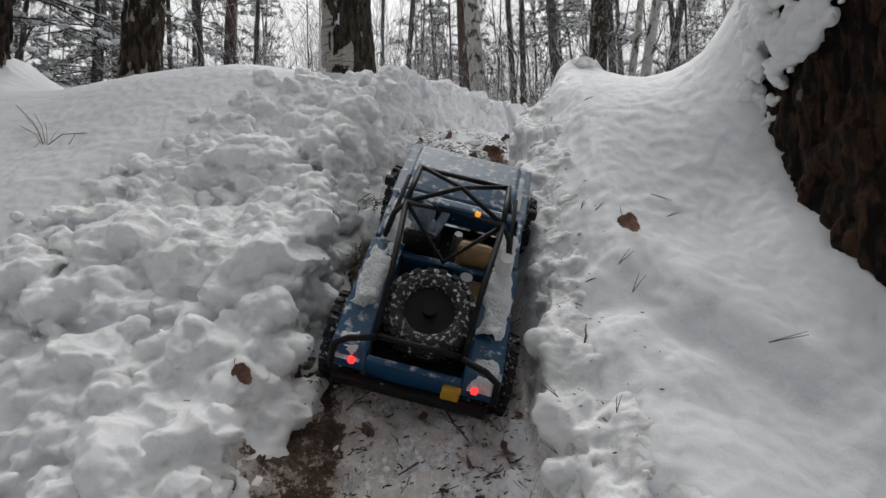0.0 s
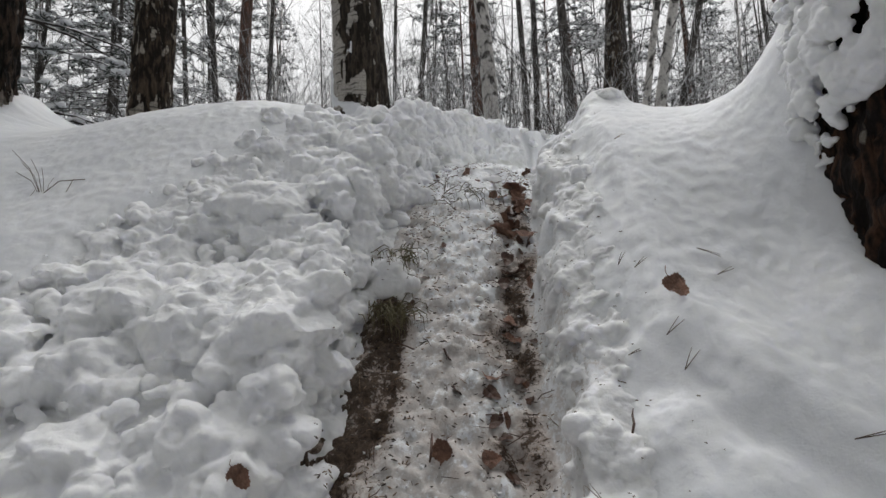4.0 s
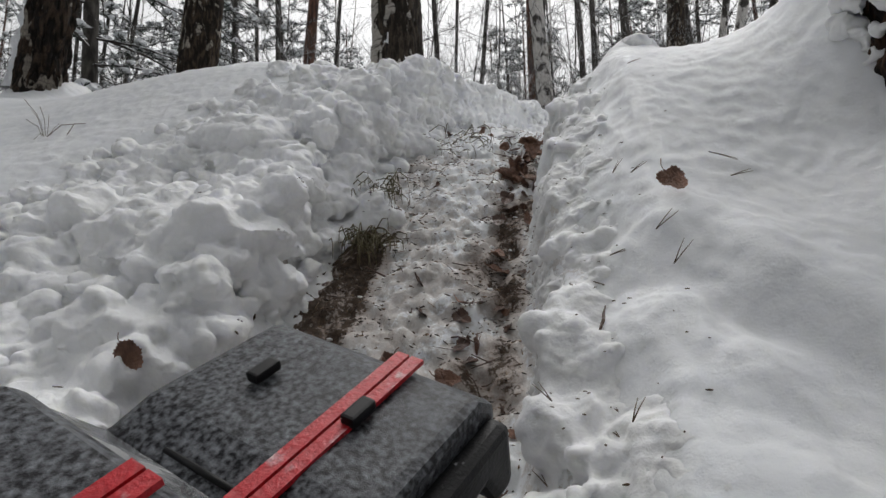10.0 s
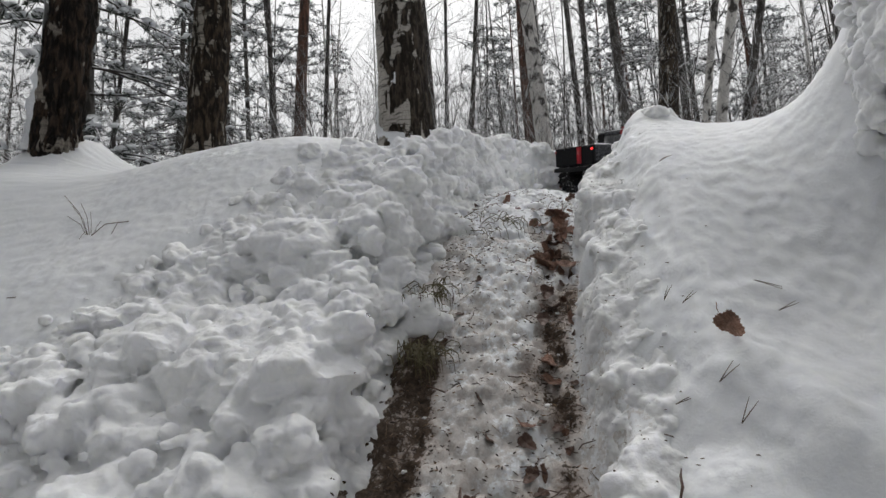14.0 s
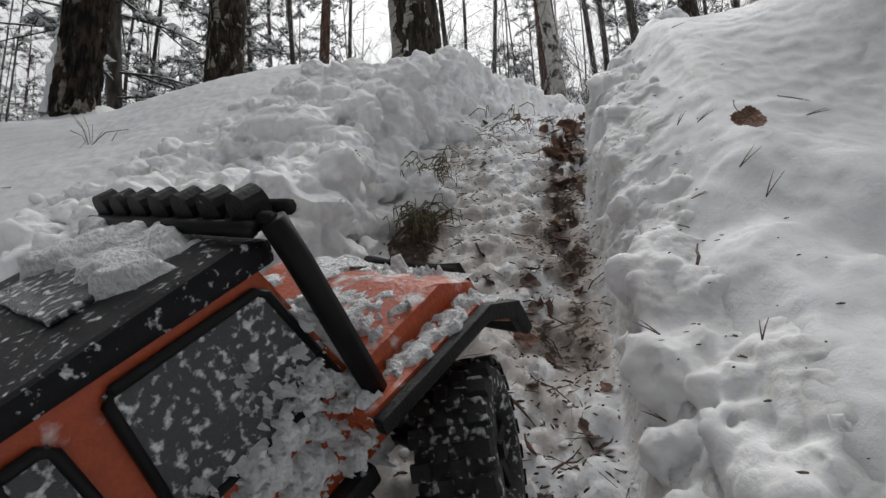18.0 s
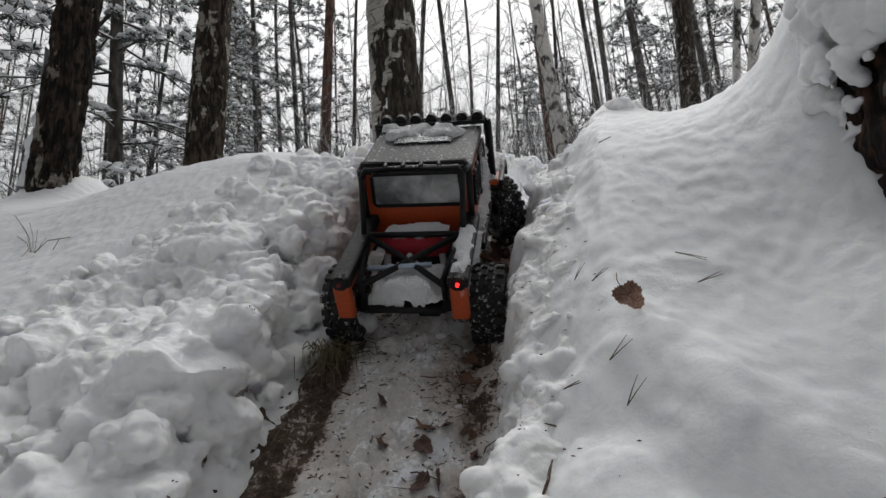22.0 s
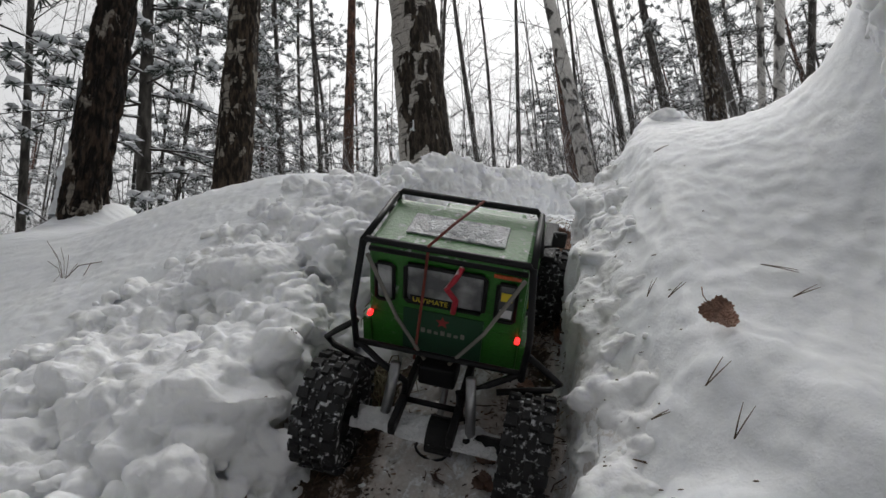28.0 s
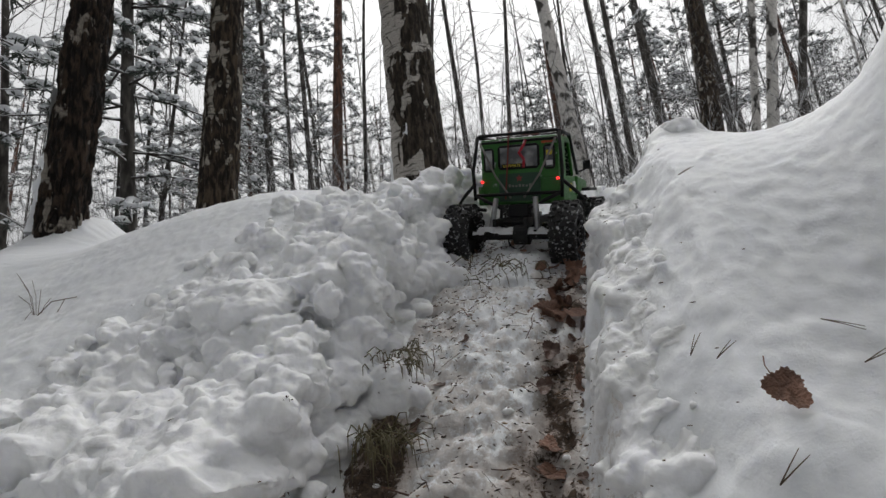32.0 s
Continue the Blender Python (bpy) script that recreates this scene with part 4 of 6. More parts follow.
# kind, place on the sight line (x, y, z), lean, radius
NAMED_TREES = (
    ("pine", -2.37, 5.90, 3.37, 0.028, 0.012, 0.068), ("birch", 0.33, 5.66, 2.79, -0.054, 0.001, 0.080), ("pine", 0.23, 6.66, 4.20, -0.010, 0.0, 0.062),
    ("dark", 1.50, 5.29, 3.01, 0.071, -0.019, 0.088), ("bare", 2.27, 7.47, 4.11, 0.005, -0.002, 0.054), ("bare", 0.95, 6.72, 3.75, 0.021, -0.002, 0.038),
    ("bare", 0.86, 7.23, 4.04, -0.018, 0.002, 0.040), ("birch", 2.32, 6.40, 3.64, 0.159, -0.057, 0.044), ("birch", 2.32, 5.87, 3.46, 0.188, -0.073, 0.056),
    ("bare", -2.57, 5.58, 3.27, -0.045, -0.024, 0.030), ("bare", -1.06, 7.14, 3.55, -0.023, -0.004, 0.040), ("bare", -2.74, 7.69, 4.56, 0.052, 0.02, 0.036),
    ("bare", -0.58, 8.22, 4.09, 0.088, 0.007, 0.040), ("bare", -1.09, 9.16, 4.91, 0.01, 0.001, 0.037), ("bare", -3.50, 6.19, 4.03, -0.039, -0.025, 0.036),
    ("bare", -4.26, 3.47, 2.67, -0.04, -0.056, 0.034), ("spruce", 1.80, 9.12, 4.92, -0.009, 0.002, 0.09), ("bare", 2.97, 6.69, 4.02, 0.20, -0.10, 0.050),
    ("bare", -1.49, 7.05, 4.45, 0.11, 0.026, 0.036), ("bare", -4.25, 8.08, 4.62, -0.017, -0.01, 0.040), ("bare", 0.42, 9.26, 5.19, 0.056, -0.002, 0.037),
    ("pine", -3.01, 3.54, 2.19, -0.046, -0.046, 0.055))


def plant_forest():
    rng = random.Random(21)
    for i, (kind, x, y, z, lx, ly, r) in enumerate(NAMED_TREES):
        g = height(x, y) - .1
        x0, y0 = x - lx * (z - g), y - ly * (z - g)
        ob = forest_tree("spruce" if i == len(NAMED_TREES) - 1 else kind, 100 + i, 8.5 if i < len(NAMED_TREES) - 1 else 6.0, r * 1.15, (lx, ly))
        ob.location = (x0, y0, g)
    protos = [forest_tree(k, s) for k, s in (("bare", 1), ("bare", 2), ("bare", 3), ("birch", 4), ("birch", 5), ("pine", 6), ("pine", 7), ("spruce", 8), ("spruce", 9))]
    bushes = [shrub(s) for s in (31, 32, 33, 34)]
    used = set()

    def put(p, x, y, s=1.0, rz=None):
        m = pose(x, y, height(x, y) - .1, rng.uniform(-2, 2), rng.uniform(-2, 2), rng.uniform(0, 360) if rz is None else rz)
        if p.name in used:
            ob = copy_thing(p, m)
        else:
            used.add(p.name)
            ob = p
            ob.matrix_basis = m
        ob.scale = (s, s, s)
        return ob

    for i in range(225):
        y = 9.0 + 30 * rng.random()
        x = rng.uniform(-1.45 * y - 1, .85 * y + 1)
        put(protos[rng.choice((0, 0, 0, 1, 1, 1, 2, 2, 2, 3, 4, 5, 6, 7))], x, y, rng.uniform(.8, 1.25))
    for i in range(9):
        y = rng.uniform(4.6, 10)
        put(protos[rng.choice((0, 1, 2, 6, 7, 8))], -y * rng.uniform(.80, 1.35), y, rng.uniform(.8, 1.1))
        put(bushes[i % 4], -y * rng.uniform(.7, 1.3), y - .4, rng.uniform(.8, 1.2))
    for i in range(6):
        y = rng.uniform(5.2, 10.5)
        x = -y * rng.uniform(.52, .98)
        put(protos[rng.choice((7, 8, 8))], x, y, rng.uniform(.55, 1.1))
    for i in range(16):
        y = rng.uniform(11, 24)
        put(protos[rng.choice((5, 6, 7, 8))], y * rng.uniform(-.15, .62), y, rng.uniform(.8, 1.2))
    for i in range(330):
        y = 4.2 + 11 * rng.random() ** 1.1
        x = rng.uniform(-1.4 * y - .5, .9 * y + .8)
        put(bushes[rng.randrange(4)], x, y, rng.uniform(.7, 1.15))
    # unseen conifers added densely behind the slope to block sky light from the rear
    for i in range(26):
        a = rng.uniform(math.pi * 1.06, math.pi * 1.94)
        d = rng.uniform(3.6, 8.5)
        put(protos[rng.choice((7, 8))], d * math.cos(a), d * math.sin(a) - .3, rng.uniform(1.0, 1.35))
    # the wood goes on unseen behind and beside the slope, also dimming rear light
    for i in range(64):
        a = rng.uniform(math.pi * 1.02, math.pi * 1.98) if i < 42 else rng.choice((rng.uniform(-.1, .5), rng.uniform(2.64, 3.24)))
        d = rng.uniform(4.0, 12)
        put(protos[rng.choice((0, 1, 5, 6, 7, 8, 7, 8))], d * math.cos(a), d * math.sin(a) - .3, rng.uniform(.9, 1.3))


plant_forest()


# ---- model trucks ----
def paint(name, color, rough=0.35, snow=0.6, metal=0.0, cover=0.62):
    """Painted plastic with melting snow clinging to what faces up."""
    return mixed(name, color, (0.80, 0.81, 0.83), (64, 64, 64), cover, cover + 0.20, (rough, 0.7), detail=13, bump=0.25, up=0.10 * snow, dist=0.004)


RUBBER = mixed("tyre_rubber", (0.010, 0.010, 0.011), (0.62, 0.63, 0.65), (110, 110, 110), 0.61, 0.71, (0.75, 0.7), detail=6, bump=0.3)
PACKED_RUBBER = mixed("snow_packed_rubber", (0.014, 0.014, 0.015), (0.66, 0.67, 0.69), (170, 170, 170), 0.54, 0.68, (0.75, 0.7), detail=8, bump=0.3)
BLACKPLASTIC = mixed("black_plastic", (0.008, 0.008, 0.009), (0.7, 0.71, 0.73), (90, 90, 90), 0.68, 0.78, (0.5, 0.7), detail=6, bump=0.2, spec=0.25)
BARE_BLACK = mat("black_tube", (0.006, 0.006, 0.007), 0.5, var=0.3, scale=80, spec=0.25)
BLUEPAINT = paint("blue_paint", (0.008, 0.060, 0.135), snow=0.9, cover=0.60)
BLACKPAINT = mixed("frosted_black_paint", (0.006, 0.006, 0.008), (0.22, 0.23, 0.25), (240, 240, 240), 0.43, 0.76, (0.3, 0.7), detail=12, bump=0.2, up=0.06, dist=0.003, spec=0.2)
ROOFBLACK = mixed("speckled_black_roof", (0.008, 0.008, 0.010), (0.70, 0.71, 0.73), (210, 210, 210), 0.60, 0.72, (0.45, 0.7), detail=8, bump=0.2, up=0.02, dist=0.003, spec=0.2)
DUSTED = mixed("snow_dusted_black", (0.010, 0.010, 0.012), (0.55, 0.56, 0.58), (130, 130, 130), 0.40, 0.62, (0.5, 0.7), detail=12, bump=0.35, dist=0.004, spec=0.2)
BLACKSIDE = mixed("black_side_paint", (0.004, 0.004, 0.005), (0.75, 0.76, 0.78), (90, 90, 90), 0.68, 0.76, (0.45, 0.7), detail=7, bump=0.15, up=0.02, dist=0.004, spec=0.2)
ORANGEPAINT = paint("orange_paint", (0.42, 0.065, 0.016), snow=1.0, cover=0.60)
GREENPAINT = paint("green_paint", (0.018, 0.125, 0.011), 0.4, 0.55, cover=0.63)
FROSTPANE = mixed("frosted_pane", (0.20, 0.21, 0.22), (0.62, 0.63, 0.65), (60, 60, 60), 0.42, 0.68, (0.2, 0.6), detail=9, bump=0.3)
REDTAPE = paint("red_tape", (0.50, 0.012, 0.022), 0.4, 0.8, cover=0.65)
REDBAG = paint("red_cloth", (0.36, 0.02, 0.035), 0.8, 1.2, cover=0.57)
YELLOW = mat("yellow_plastic", (0.55, 0.30, 0.02), 0.5, var=0.2)
AMBER = mat("amber_lamp", (1.0, 0.40, 0.03), 0.3, var=0, emit=0.6)
TAILRED = mat("lit_tail_lamp", (1.0, 0.02, 0.02), 0.3, var=0, emit=2.2)
DULLRED = mat("unlit_tail_lamp", (0.25, 0.03, 0.03), 0.3, var=0.2)
METAL = mat("dull_metal", (0.35, 0.35, 0.36), 0.4, 0.8, var=0.25, scale=90)
WHITEPLASTIC = mat("white_plastic", (0.68, 0.68, 0.66), 0.5, var=0.1)
WOOD = mat("pale_wood", (0.34, 0.21, 0.10), 0.6, var=0.25, scale=70)
DOLL = mat("doll_cloth", (0.16, 0.20, 0.26), 0.8, var=0.5, scale=45)
ROPE = mat("red_brown_cord", (0.16, 0.03, 0.02), 0.8, var=0.3)
STRAP = mat("grey_strap", (0.20, 0.19, 0.17), 0.8, var=0.3)
DECALWHITE = mat("white_decal", (0.6, 0.6, 0.6), 0.5, var=0.1)
DECALYELLOW = mat("yellow_decal", (0.65, 0.52, 0.03), 0.5, var=0.1)
DARKGREEN = mat("dark_green_decal", (0.008, 0.05, 0.022), 0.4, var=0.2)
PALEBLUE = mat("pale_blue_rod", (0.35, 0.42, 0.52), 0.4, var=0.2)
SNOWPATCH = mat("packed_snow", (0.83, 0.84, 0.855), 0.65, var=0.06, scale=60, bump=0.8, bscale=260, spec=0.3)


def window_material():
    m = mixed("snowy_window", (0.05, 0.055, 0.06), (0.75, 0.76, 0.78), (190, 190, 190), 0.53, 0.68, (0.08, 0.7), detail=8, bump=0.2)
    return m


WINDOW = window_material()
CLEARPANE = mixed("misted_window", (0.10, 0.105, 0.11), (0.55, 0.56, 0.57), (16, 16, 16), 0.42, 0.72, (0.10, 0.45), detail=5, bump=0.05)


def bx(x0, x1, y0, y1, z0, z1, bev=0.004, seg=2, top=1.0, rot=None):
    """A box with rounded edges, its top drawn in by the factor top."""
    bm = bmesh.new()
    bmesh.ops.create_cube(bm, size=1)
    for v in bm.verts:
        k = top if v.co.z > 0 else 1
        v.co = Vector(((x0 + x1) / 2 + v.co.x * (x1 - x0) * k, (y0 + y1) / 2 + v.co.y * (y1 - y0) * k, (z0 + z1) / 2 + v.co.z * (z1 - z0)))
    if bev:
        bmesh.ops.bevel(bm, geom=list(bm.edges), offset=bev, segments=seg, affect="EDGES", profile=0.6)
    return bm


def prism(profile, x0, x1, bev=0.004, taper=None):
    """A side profile of (y, z) drawn across the width."""
    bm = bmesh.new()
    a = [bm.verts.new((x0, y, z)) for y, z in profile]
    b = [bm.verts.new((x1, y, z)) for y, z in profile]
    n = len(profile)
    bm.faces.new(a)
    bm.faces.new(b[::-1])
    for i in range(n):
        bm.faces.new((a[(i + 1) % n], a[i], b[i], b[(i + 1) % n]))
    bmesh.ops.recalc_face_normals(bm, faces=list(bm.faces))
    if taper:
        zt, k = taper
        for v in bm.verts:
            if v.co.z > zt:
                v.co.x *= k
    if bev:
        bmesh.ops.bevel(bm, geom=list(bm.edges), offset=bev, segments=2, affect="EDGES", profile=0.6)
    return bm


def plate(corners, thick=0.003, bev=0.0):
    """A thin plate through four or more corners."""
    bm = bmesh.new()
    f = bm.faces.new([bm.verts.new(c) for c in corners])
    f.normal_update()
    n = f.normal.copy()
    r = bmesh.ops.extrude_face_region(bm, geom=[f])
    for v in r["geom"]:
        if isinstance(v, bmesh.types.BMVert):
            v.co += n * thick
    bmesh.ops.recalc_face_normals(bm, faces=list(bm.faces))
    return bm


def cyl(c, r, h, axis="X", seg=20, r2=None, bev=0.0):
    bm = bmesh.new()
    bmesh.ops.create_cone(bm, cap_ends=True, segments=seg, radius1=r, radius2=r if r2 is None else r2, depth=h)
    m = {"X": pose(0, 0, 0, 0, 90, 0), "Y": pose(0, 0, 0, -90, 0, 0), "Z": pose(0, 0, 0)}[axis]
    bmesh.ops.transform(bm, matrix=Matrix.Translation(c) @ m, verts=list(bm.verts))
    return bm


def bars(*lines, r=0.004, sides=8):
    t = Tubes()
    for line in lines:
        t.add(line, [r] * len(line), sides)
    return t.mesh("bars", BARE_BLACK)


def bar(name, line, material, parent, r=0.004, label="", sides=8):
    t = Tubes()
    t.add(line, [r] * len(line), sides)
    return part(name, t.mesh(name, material), None, parent, label)


def snow_patch(parent, x0, x1, y0, y1, z, h=0.012, seed=0, slope=0.0, cell=0.004, sparse=0.0, grain=1.0, label="clump of fallen snow"):
    """Loose snow lying on a surface: a lumpy sheet that thins out to nothing at a ragged edge."""
    nx, ny = max(4, int((x1 - x0) / cell)), max(4, int((y1 - y0) / cell))
    gx, gy = np.meshgrid(np.linspace(x0, x1, nx), np.linspace(y0, y1, ny))
    u, w = (gx - x0) / (x1 - x0) * 2 - 1, (gy - y0) / (y1 - y0) * 2 - 1
    n = noise2(gx, gy, 28 * grain, seed + 40) * 0.6 + noise2(gx, gy, 75 * grain, seed + 41) * 0.5 + noise2(gx, gy, 160 * grain, seed + 42) * 0.25
    k = np.clip((np.clip(1.15 - np.sqrt(u**4 + w**4), 0, 1) * 1.7 + n * (0.9 + sparse) - 0.45 - sparse) * 1.6, -0.35, 1)
    hh = h * k * (0.75 + 0.35 * n)
    zz = z + slope * (gy - y0) + hh
    v = np.stack([gx.ravel(), gy.ravel(), zz.ravel()], 1)
    f = [(j * nx + i, j * nx + i + 1, (j + 1) * nx + i + 1, (j + 1) * nx + i) for j in range(ny - 1) for i in range(nx - 1)]
    return part("snow_clump", mesh_of("snow_clump", v, f, SNOWPATCH), None, parent, label)


def snow_arc(c, r0, r1, a0, a1, h, seed):
    """Ragged snow lying along part of a ring."""
    na, nr = 70, 12
    aa, rr = np.meshgrid(np.radians(np.linspace(a0, a1, na)), np.linspace(r0, r1, nr), indexing="ij")
    x, y = rr * np.cos(aa), rr * np.sin(aa)
    n = noise2(x, y, 90, seed) * 0.6 + noise2(x, y, 220, seed + 1) * 0.6
    u = (rr - r0) / (r1 - r0) * 2 - 1
    w = (aa - aa.min()) / (aa.max() - aa.min()) * 2 - 1
    k = np.clip(1.1 - u**2 - w**4 + n * 1.1 - 0.25, -0.6, 1)
    v = np.stack([c[0] + x, c[1] + y, c[2] + h * k], -1).reshape(-1, 3)
    f = [(i * nr + j, i * nr + j + 1, (i + 1) * nr + j + 1, (i + 1) * nr + j) for i in range(na - 1) for j in range(nr - 1)]
    return mesh_of("snow_ring", v, f, SNOWPATCH)


def tyre_mesh(r, w):
    """A fat tyre with staggered tread blocks and rounded walls."""
    v, f, seg = [], [], 40
    prof = [(-w * .36, r * .56), (-w * .5, r * .66), (-w * .5, r * .84), (-w * .40, r * .93), (0, r * .945), (w * .40, r * .93), (w * .5, r * .84), (w * .5, r * .66), (w * .36, r * .56)]
    m = len(prof)
    for i in range(seg):
        a = 2 * math.pi * i / seg
        for x, q in prof:
            v.append((x, q * math.cos(a), q * math.sin(a)))
    for i in range(seg):
        for k in range(m):
            i2, k2 = (i + 1) % seg, (k + 1) % m
            f.append((i * m + k, i * m + k2, i2 * m + k2, i2 * m + k))
    carcass = mesh_of("tyre", v, f, PACKED_RUBBER)
    v, f, lugs = [], [], 20
    for row, (x0, x1, off) in enumerate(((-w * .52, -w * .24, 0), (-w * .19, -w * .01, .5), (w * .01, w * .19, 0), (w * .24, w * .52, .5))):
        for i in range(lugs):
            a0 = 2 * math.pi * (i + off) / lugs
            a1 = a0 + 2 * math.pi / lugs * .58
            b = len(v)
            for q, shrink in ((r * .90, 1.0), (r * 1.0, .84)):
                xm, am = (x0 + x1) / 2, (a0 + a1) / 2
                for x, a in ((x0, a0), (x1, a0), (x1, a1), (x0, a1)):
                    xx, aa = xm + (x - xm) * shrink, am + (a - am) * shrink
                    v.append((xx, q * math.cos(aa), q * math.sin(aa)))
            for c in ((4, 5, 6, 7), (0, 1, 5, 4), (1, 2, 6, 5), (2, 3, 7, 6), (3, 0, 4, 7)):
                f.append(tuple(b + k for k in c))
    return carcass, mesh_of("tread", v, f, RUBBER, False)


def rim_mesh(r, w):
    t = Tubes()
    bm = bmesh.new()
    bmesh.ops.create_cone(bm, cap_ends=True, segments=24, radius1=r * .58, radius2=r * .58, depth=w * .55, matrix=pose(0, 0, 0, 0, 90, 0))
    for k in range(6):
        a = math.pi / 3 * k
        bmesh.ops.create_cube(bm, size=1, matrix=pose(0, 0, 0, math.degrees(a)) @ Matrix.Translation((w * .30, 0, r * .32)) @ Matrix.Diagonal((w * .12, r * .16, r * .5, 1)))
    bmesh.ops.create_cone(bm, cap_ends=True, segments=12, radius1=r * .16, radius2=r * .10, depth=w * .9, matrix=pose(0, 0, 0, 0, 90, 0))
    me = bpy.data.meshes.new("rim")
    bm.to_mesh(me)
    bm.free()
    me.materials.append(BLACKPLASTIC)
    return me


(TYRE, TREAD), RIM = tyre_mesh(0.061, 0.047), rim_mesh(0.061, 0.047)
(BIGTYRE, BIGTREAD), BIGRIM = tyre_mesh(0.067, 0.050), rim_mesh(0.067, 0.050)


def wheel(parent, x, y, z, big=False, label="knobbly tyre caked with snow"):
    w = new("wheel")
    w.parent = parent
    w.location = (x, y, z)
    part("tyre", BIGTYRE if big else TYRE, None, w, label)
    tagged(part("tread", BIGTREAD if big else TREAD, None, w, "black rubber tread blocks"), kind="stuff")
    part("rim", BIGRIM if big else RIM, None, w)
    return w


def running_gear(thing, track, rear, front, r, big=False):
    """Chassis rails, two axles with links and shocks, four wheels. Returns the wheels with their places."""
    for s in (-1, 1):
        part("chassis_rail", bx(s * .032 - .004, s * .032 + .004, rear - .03, front + .03, r + .018, r + .034, .002), BLACKPLASTIC, thing)
    for y in (rear, front):
        part("axle", cyl((0, y, r), .011, track * 2 - .02, "X", 14), BLACKPLASTIC, thing, "axle tube packed with snow")
        part("differential", cyl((.018, y, r), .021, .03, "X", 16), BLACKPLASTIC, thing)
        for s in (-1, 1):
            bar("shock", [(s * .05, y, r + .005), (s * .042, y + (.02 if y < 0 else -.02), r + .075)], METAL, thing, .006)
            bar("link", [(s * .045, y, r - .002), (s * .028, y * .25, r + .02)], BARE_BLACK, thing, .0035)
    bar("drive_shaft", [(.012, rear, r + .004), (0, 0, r + .022), (.012, front, r + .004)], METAL, thing, .004)
    out = []
    for y in (rear, front):
        for s in (-1, 1):
            out.append((wheel(thing, s * track, y, r, big), s * track, y, r, s))
    return out


def tail_lamp(parent, x, y, z, lit=True, r=0.0042):
    part("tail_lamp", cyl((x, y, z), r, .006, "Y", 14), TAILRED if lit else DULLRED, parent, "glowing red tail lamp" if lit else "unlit tail lamp")


def blue_truck():
    t = tagged(new("blue_crawler"), "blue open-top radio-controlled truck with roll cage, spare tyre and snow", "toy truck")
    wheels = running_gear(t, .108, -.155, .155, .060)
    # bonnet and nose
    part("bonnet", prism([(.085, .150), (.135, .154), (.225, .143), (.238, .130), (.238, .095), (.085, .095)], -.092, .092, .007), BLUEPAINT, t)
    part("grille", bx(-.07, .07, .236, .243, .10, .128, .002), BLACKPLASTIC, t)
    for s in (-1, 1):
        part("front_wing", prism([(.075, .146), (.23, .136), (.23, .108), (.205, .108), (.19, .128), (.125, .128), (.105, .10), (.075, .10)], s * .092, s * .112, .003), BLUEPAINT, t)
        part("door", bx(s * .104 - .005, s * .104 + .005, -.03, .085, .088, .148, .004), BLUEPAINT, t, "blue door edge crusted with snow")
        part("rear_wing", prism([(-.232, .118), (-.222, .134), (-.06, .146), (-.03, .146), (-.03, .09), (-.085, .09), (-.11, .118), (-.195, .118), (-.21, .10), (-.232, .10)], s * .062, s * .112, .006), BLUEPAINT, t, "blue rear wing half covered with snow")
        snow_patch(t, min(s * .066, s * .108), max(s * .066, s * .108), -.160, -.035, .136, .015, seed=3 + s, slope=.06, cell=.003)
        snow_patch(t, min(s * .07, s * .108), max(s * .07, s * .108), -.234, -.190, .126, .014, seed=6 + s, cell=.003)
        tail_lamp(t, s * .080, -.233, .124)
        bar("lamp_guard", [(s * .108, -.235, .112), (s * .104, -.228, .146), (s * .088, -.222, .154), (s * .055, -.212, .156)], BARE_BLACK, t, .0045, "black guard tube round the lamp")
        part("seat", bx(s * .042 - .026, s * .042 + .026, -.02, .035, .10, .125, .008), BLACKPLASTIC, t)
        part("seat_back", bx(s * .042 - .026, s * .042 + .026, -.035, -.018, .11, .172, .008), WOOD if s > 0 else BLACKPLASTIC, t)
        part("mirror", bx(s * .118 - .007, s * .118 + .007, .075, .085, .155, .172, .003), BLACKPLASTIC, t)
    part("tailgate", bx(-.062, .062, -.232, -.222, .088, .130, .003), BLUEPAINT, t)
    part("bed_floor", bx(-.062, .062, -.222, -.04, .088, .098, .002), BLACKPLASTIC, t)
    part("cab_floor", bx(-.098, .098, -.04, .085, .082, .092, .002), BLACKPLASTIC, t)
    part("dashboard", bx(-.095, .095, .062, .085, .115, .152, .006), BLUEPAINT, t)
    part("bulkhead", bx(-.095, .095, -.052, -.040, .092, .140, .004), BLUEPAINT, t)
    part("rear_bumper", bx(-.104, .104, -.246, -.233, .080, .098, .004), BLACKPLASTIC, t)
    part("windscreen_frame", bars([(-.082, .092, .150), (-.070, .079, .204), (.070, .079, .204), (.082, .092, .150)], r=.0042), None, t)
    part("roof_brace", bars([(-.07, .079, .207), (.0, .045, .212), (.071, -.015, .212)], [(.07, .079, .207), (.0, .045, .212), (-.071, -.015, .212)], r=.0035), None, t)
    part("rear_hoop", bars([(-.098, -.03, .13), (-.086, -.02, .19), (-.071, -.015, .212), (.071, -.015, .212), (.086, -.02, .19), (.098, -.03, .13)], r=.0045), None, t)
    for s in (-1, 1):
        bar("roof_rail", [(s * .07, .079, .207), (s * .071, -.015, .212)], BARE_BLACK, t, .0042)
        bar("side_rail", [(s * .086, .079, .185), (s * .090, .03, .165), (s * .092, -.03, .16)], BARE_BLACK, t, .0035)
        bar("rear_stay", [(s * .071, -.015, .212), (s * .062, -.12, .178), (s * .058, -.208, .153)], BARE_BLACK, t, .0045)
    part("back_brace", bars([(-.071, -.015, .212), (0, -.055, .15), (.071, -.015, .212)], r=.0035), None, t)
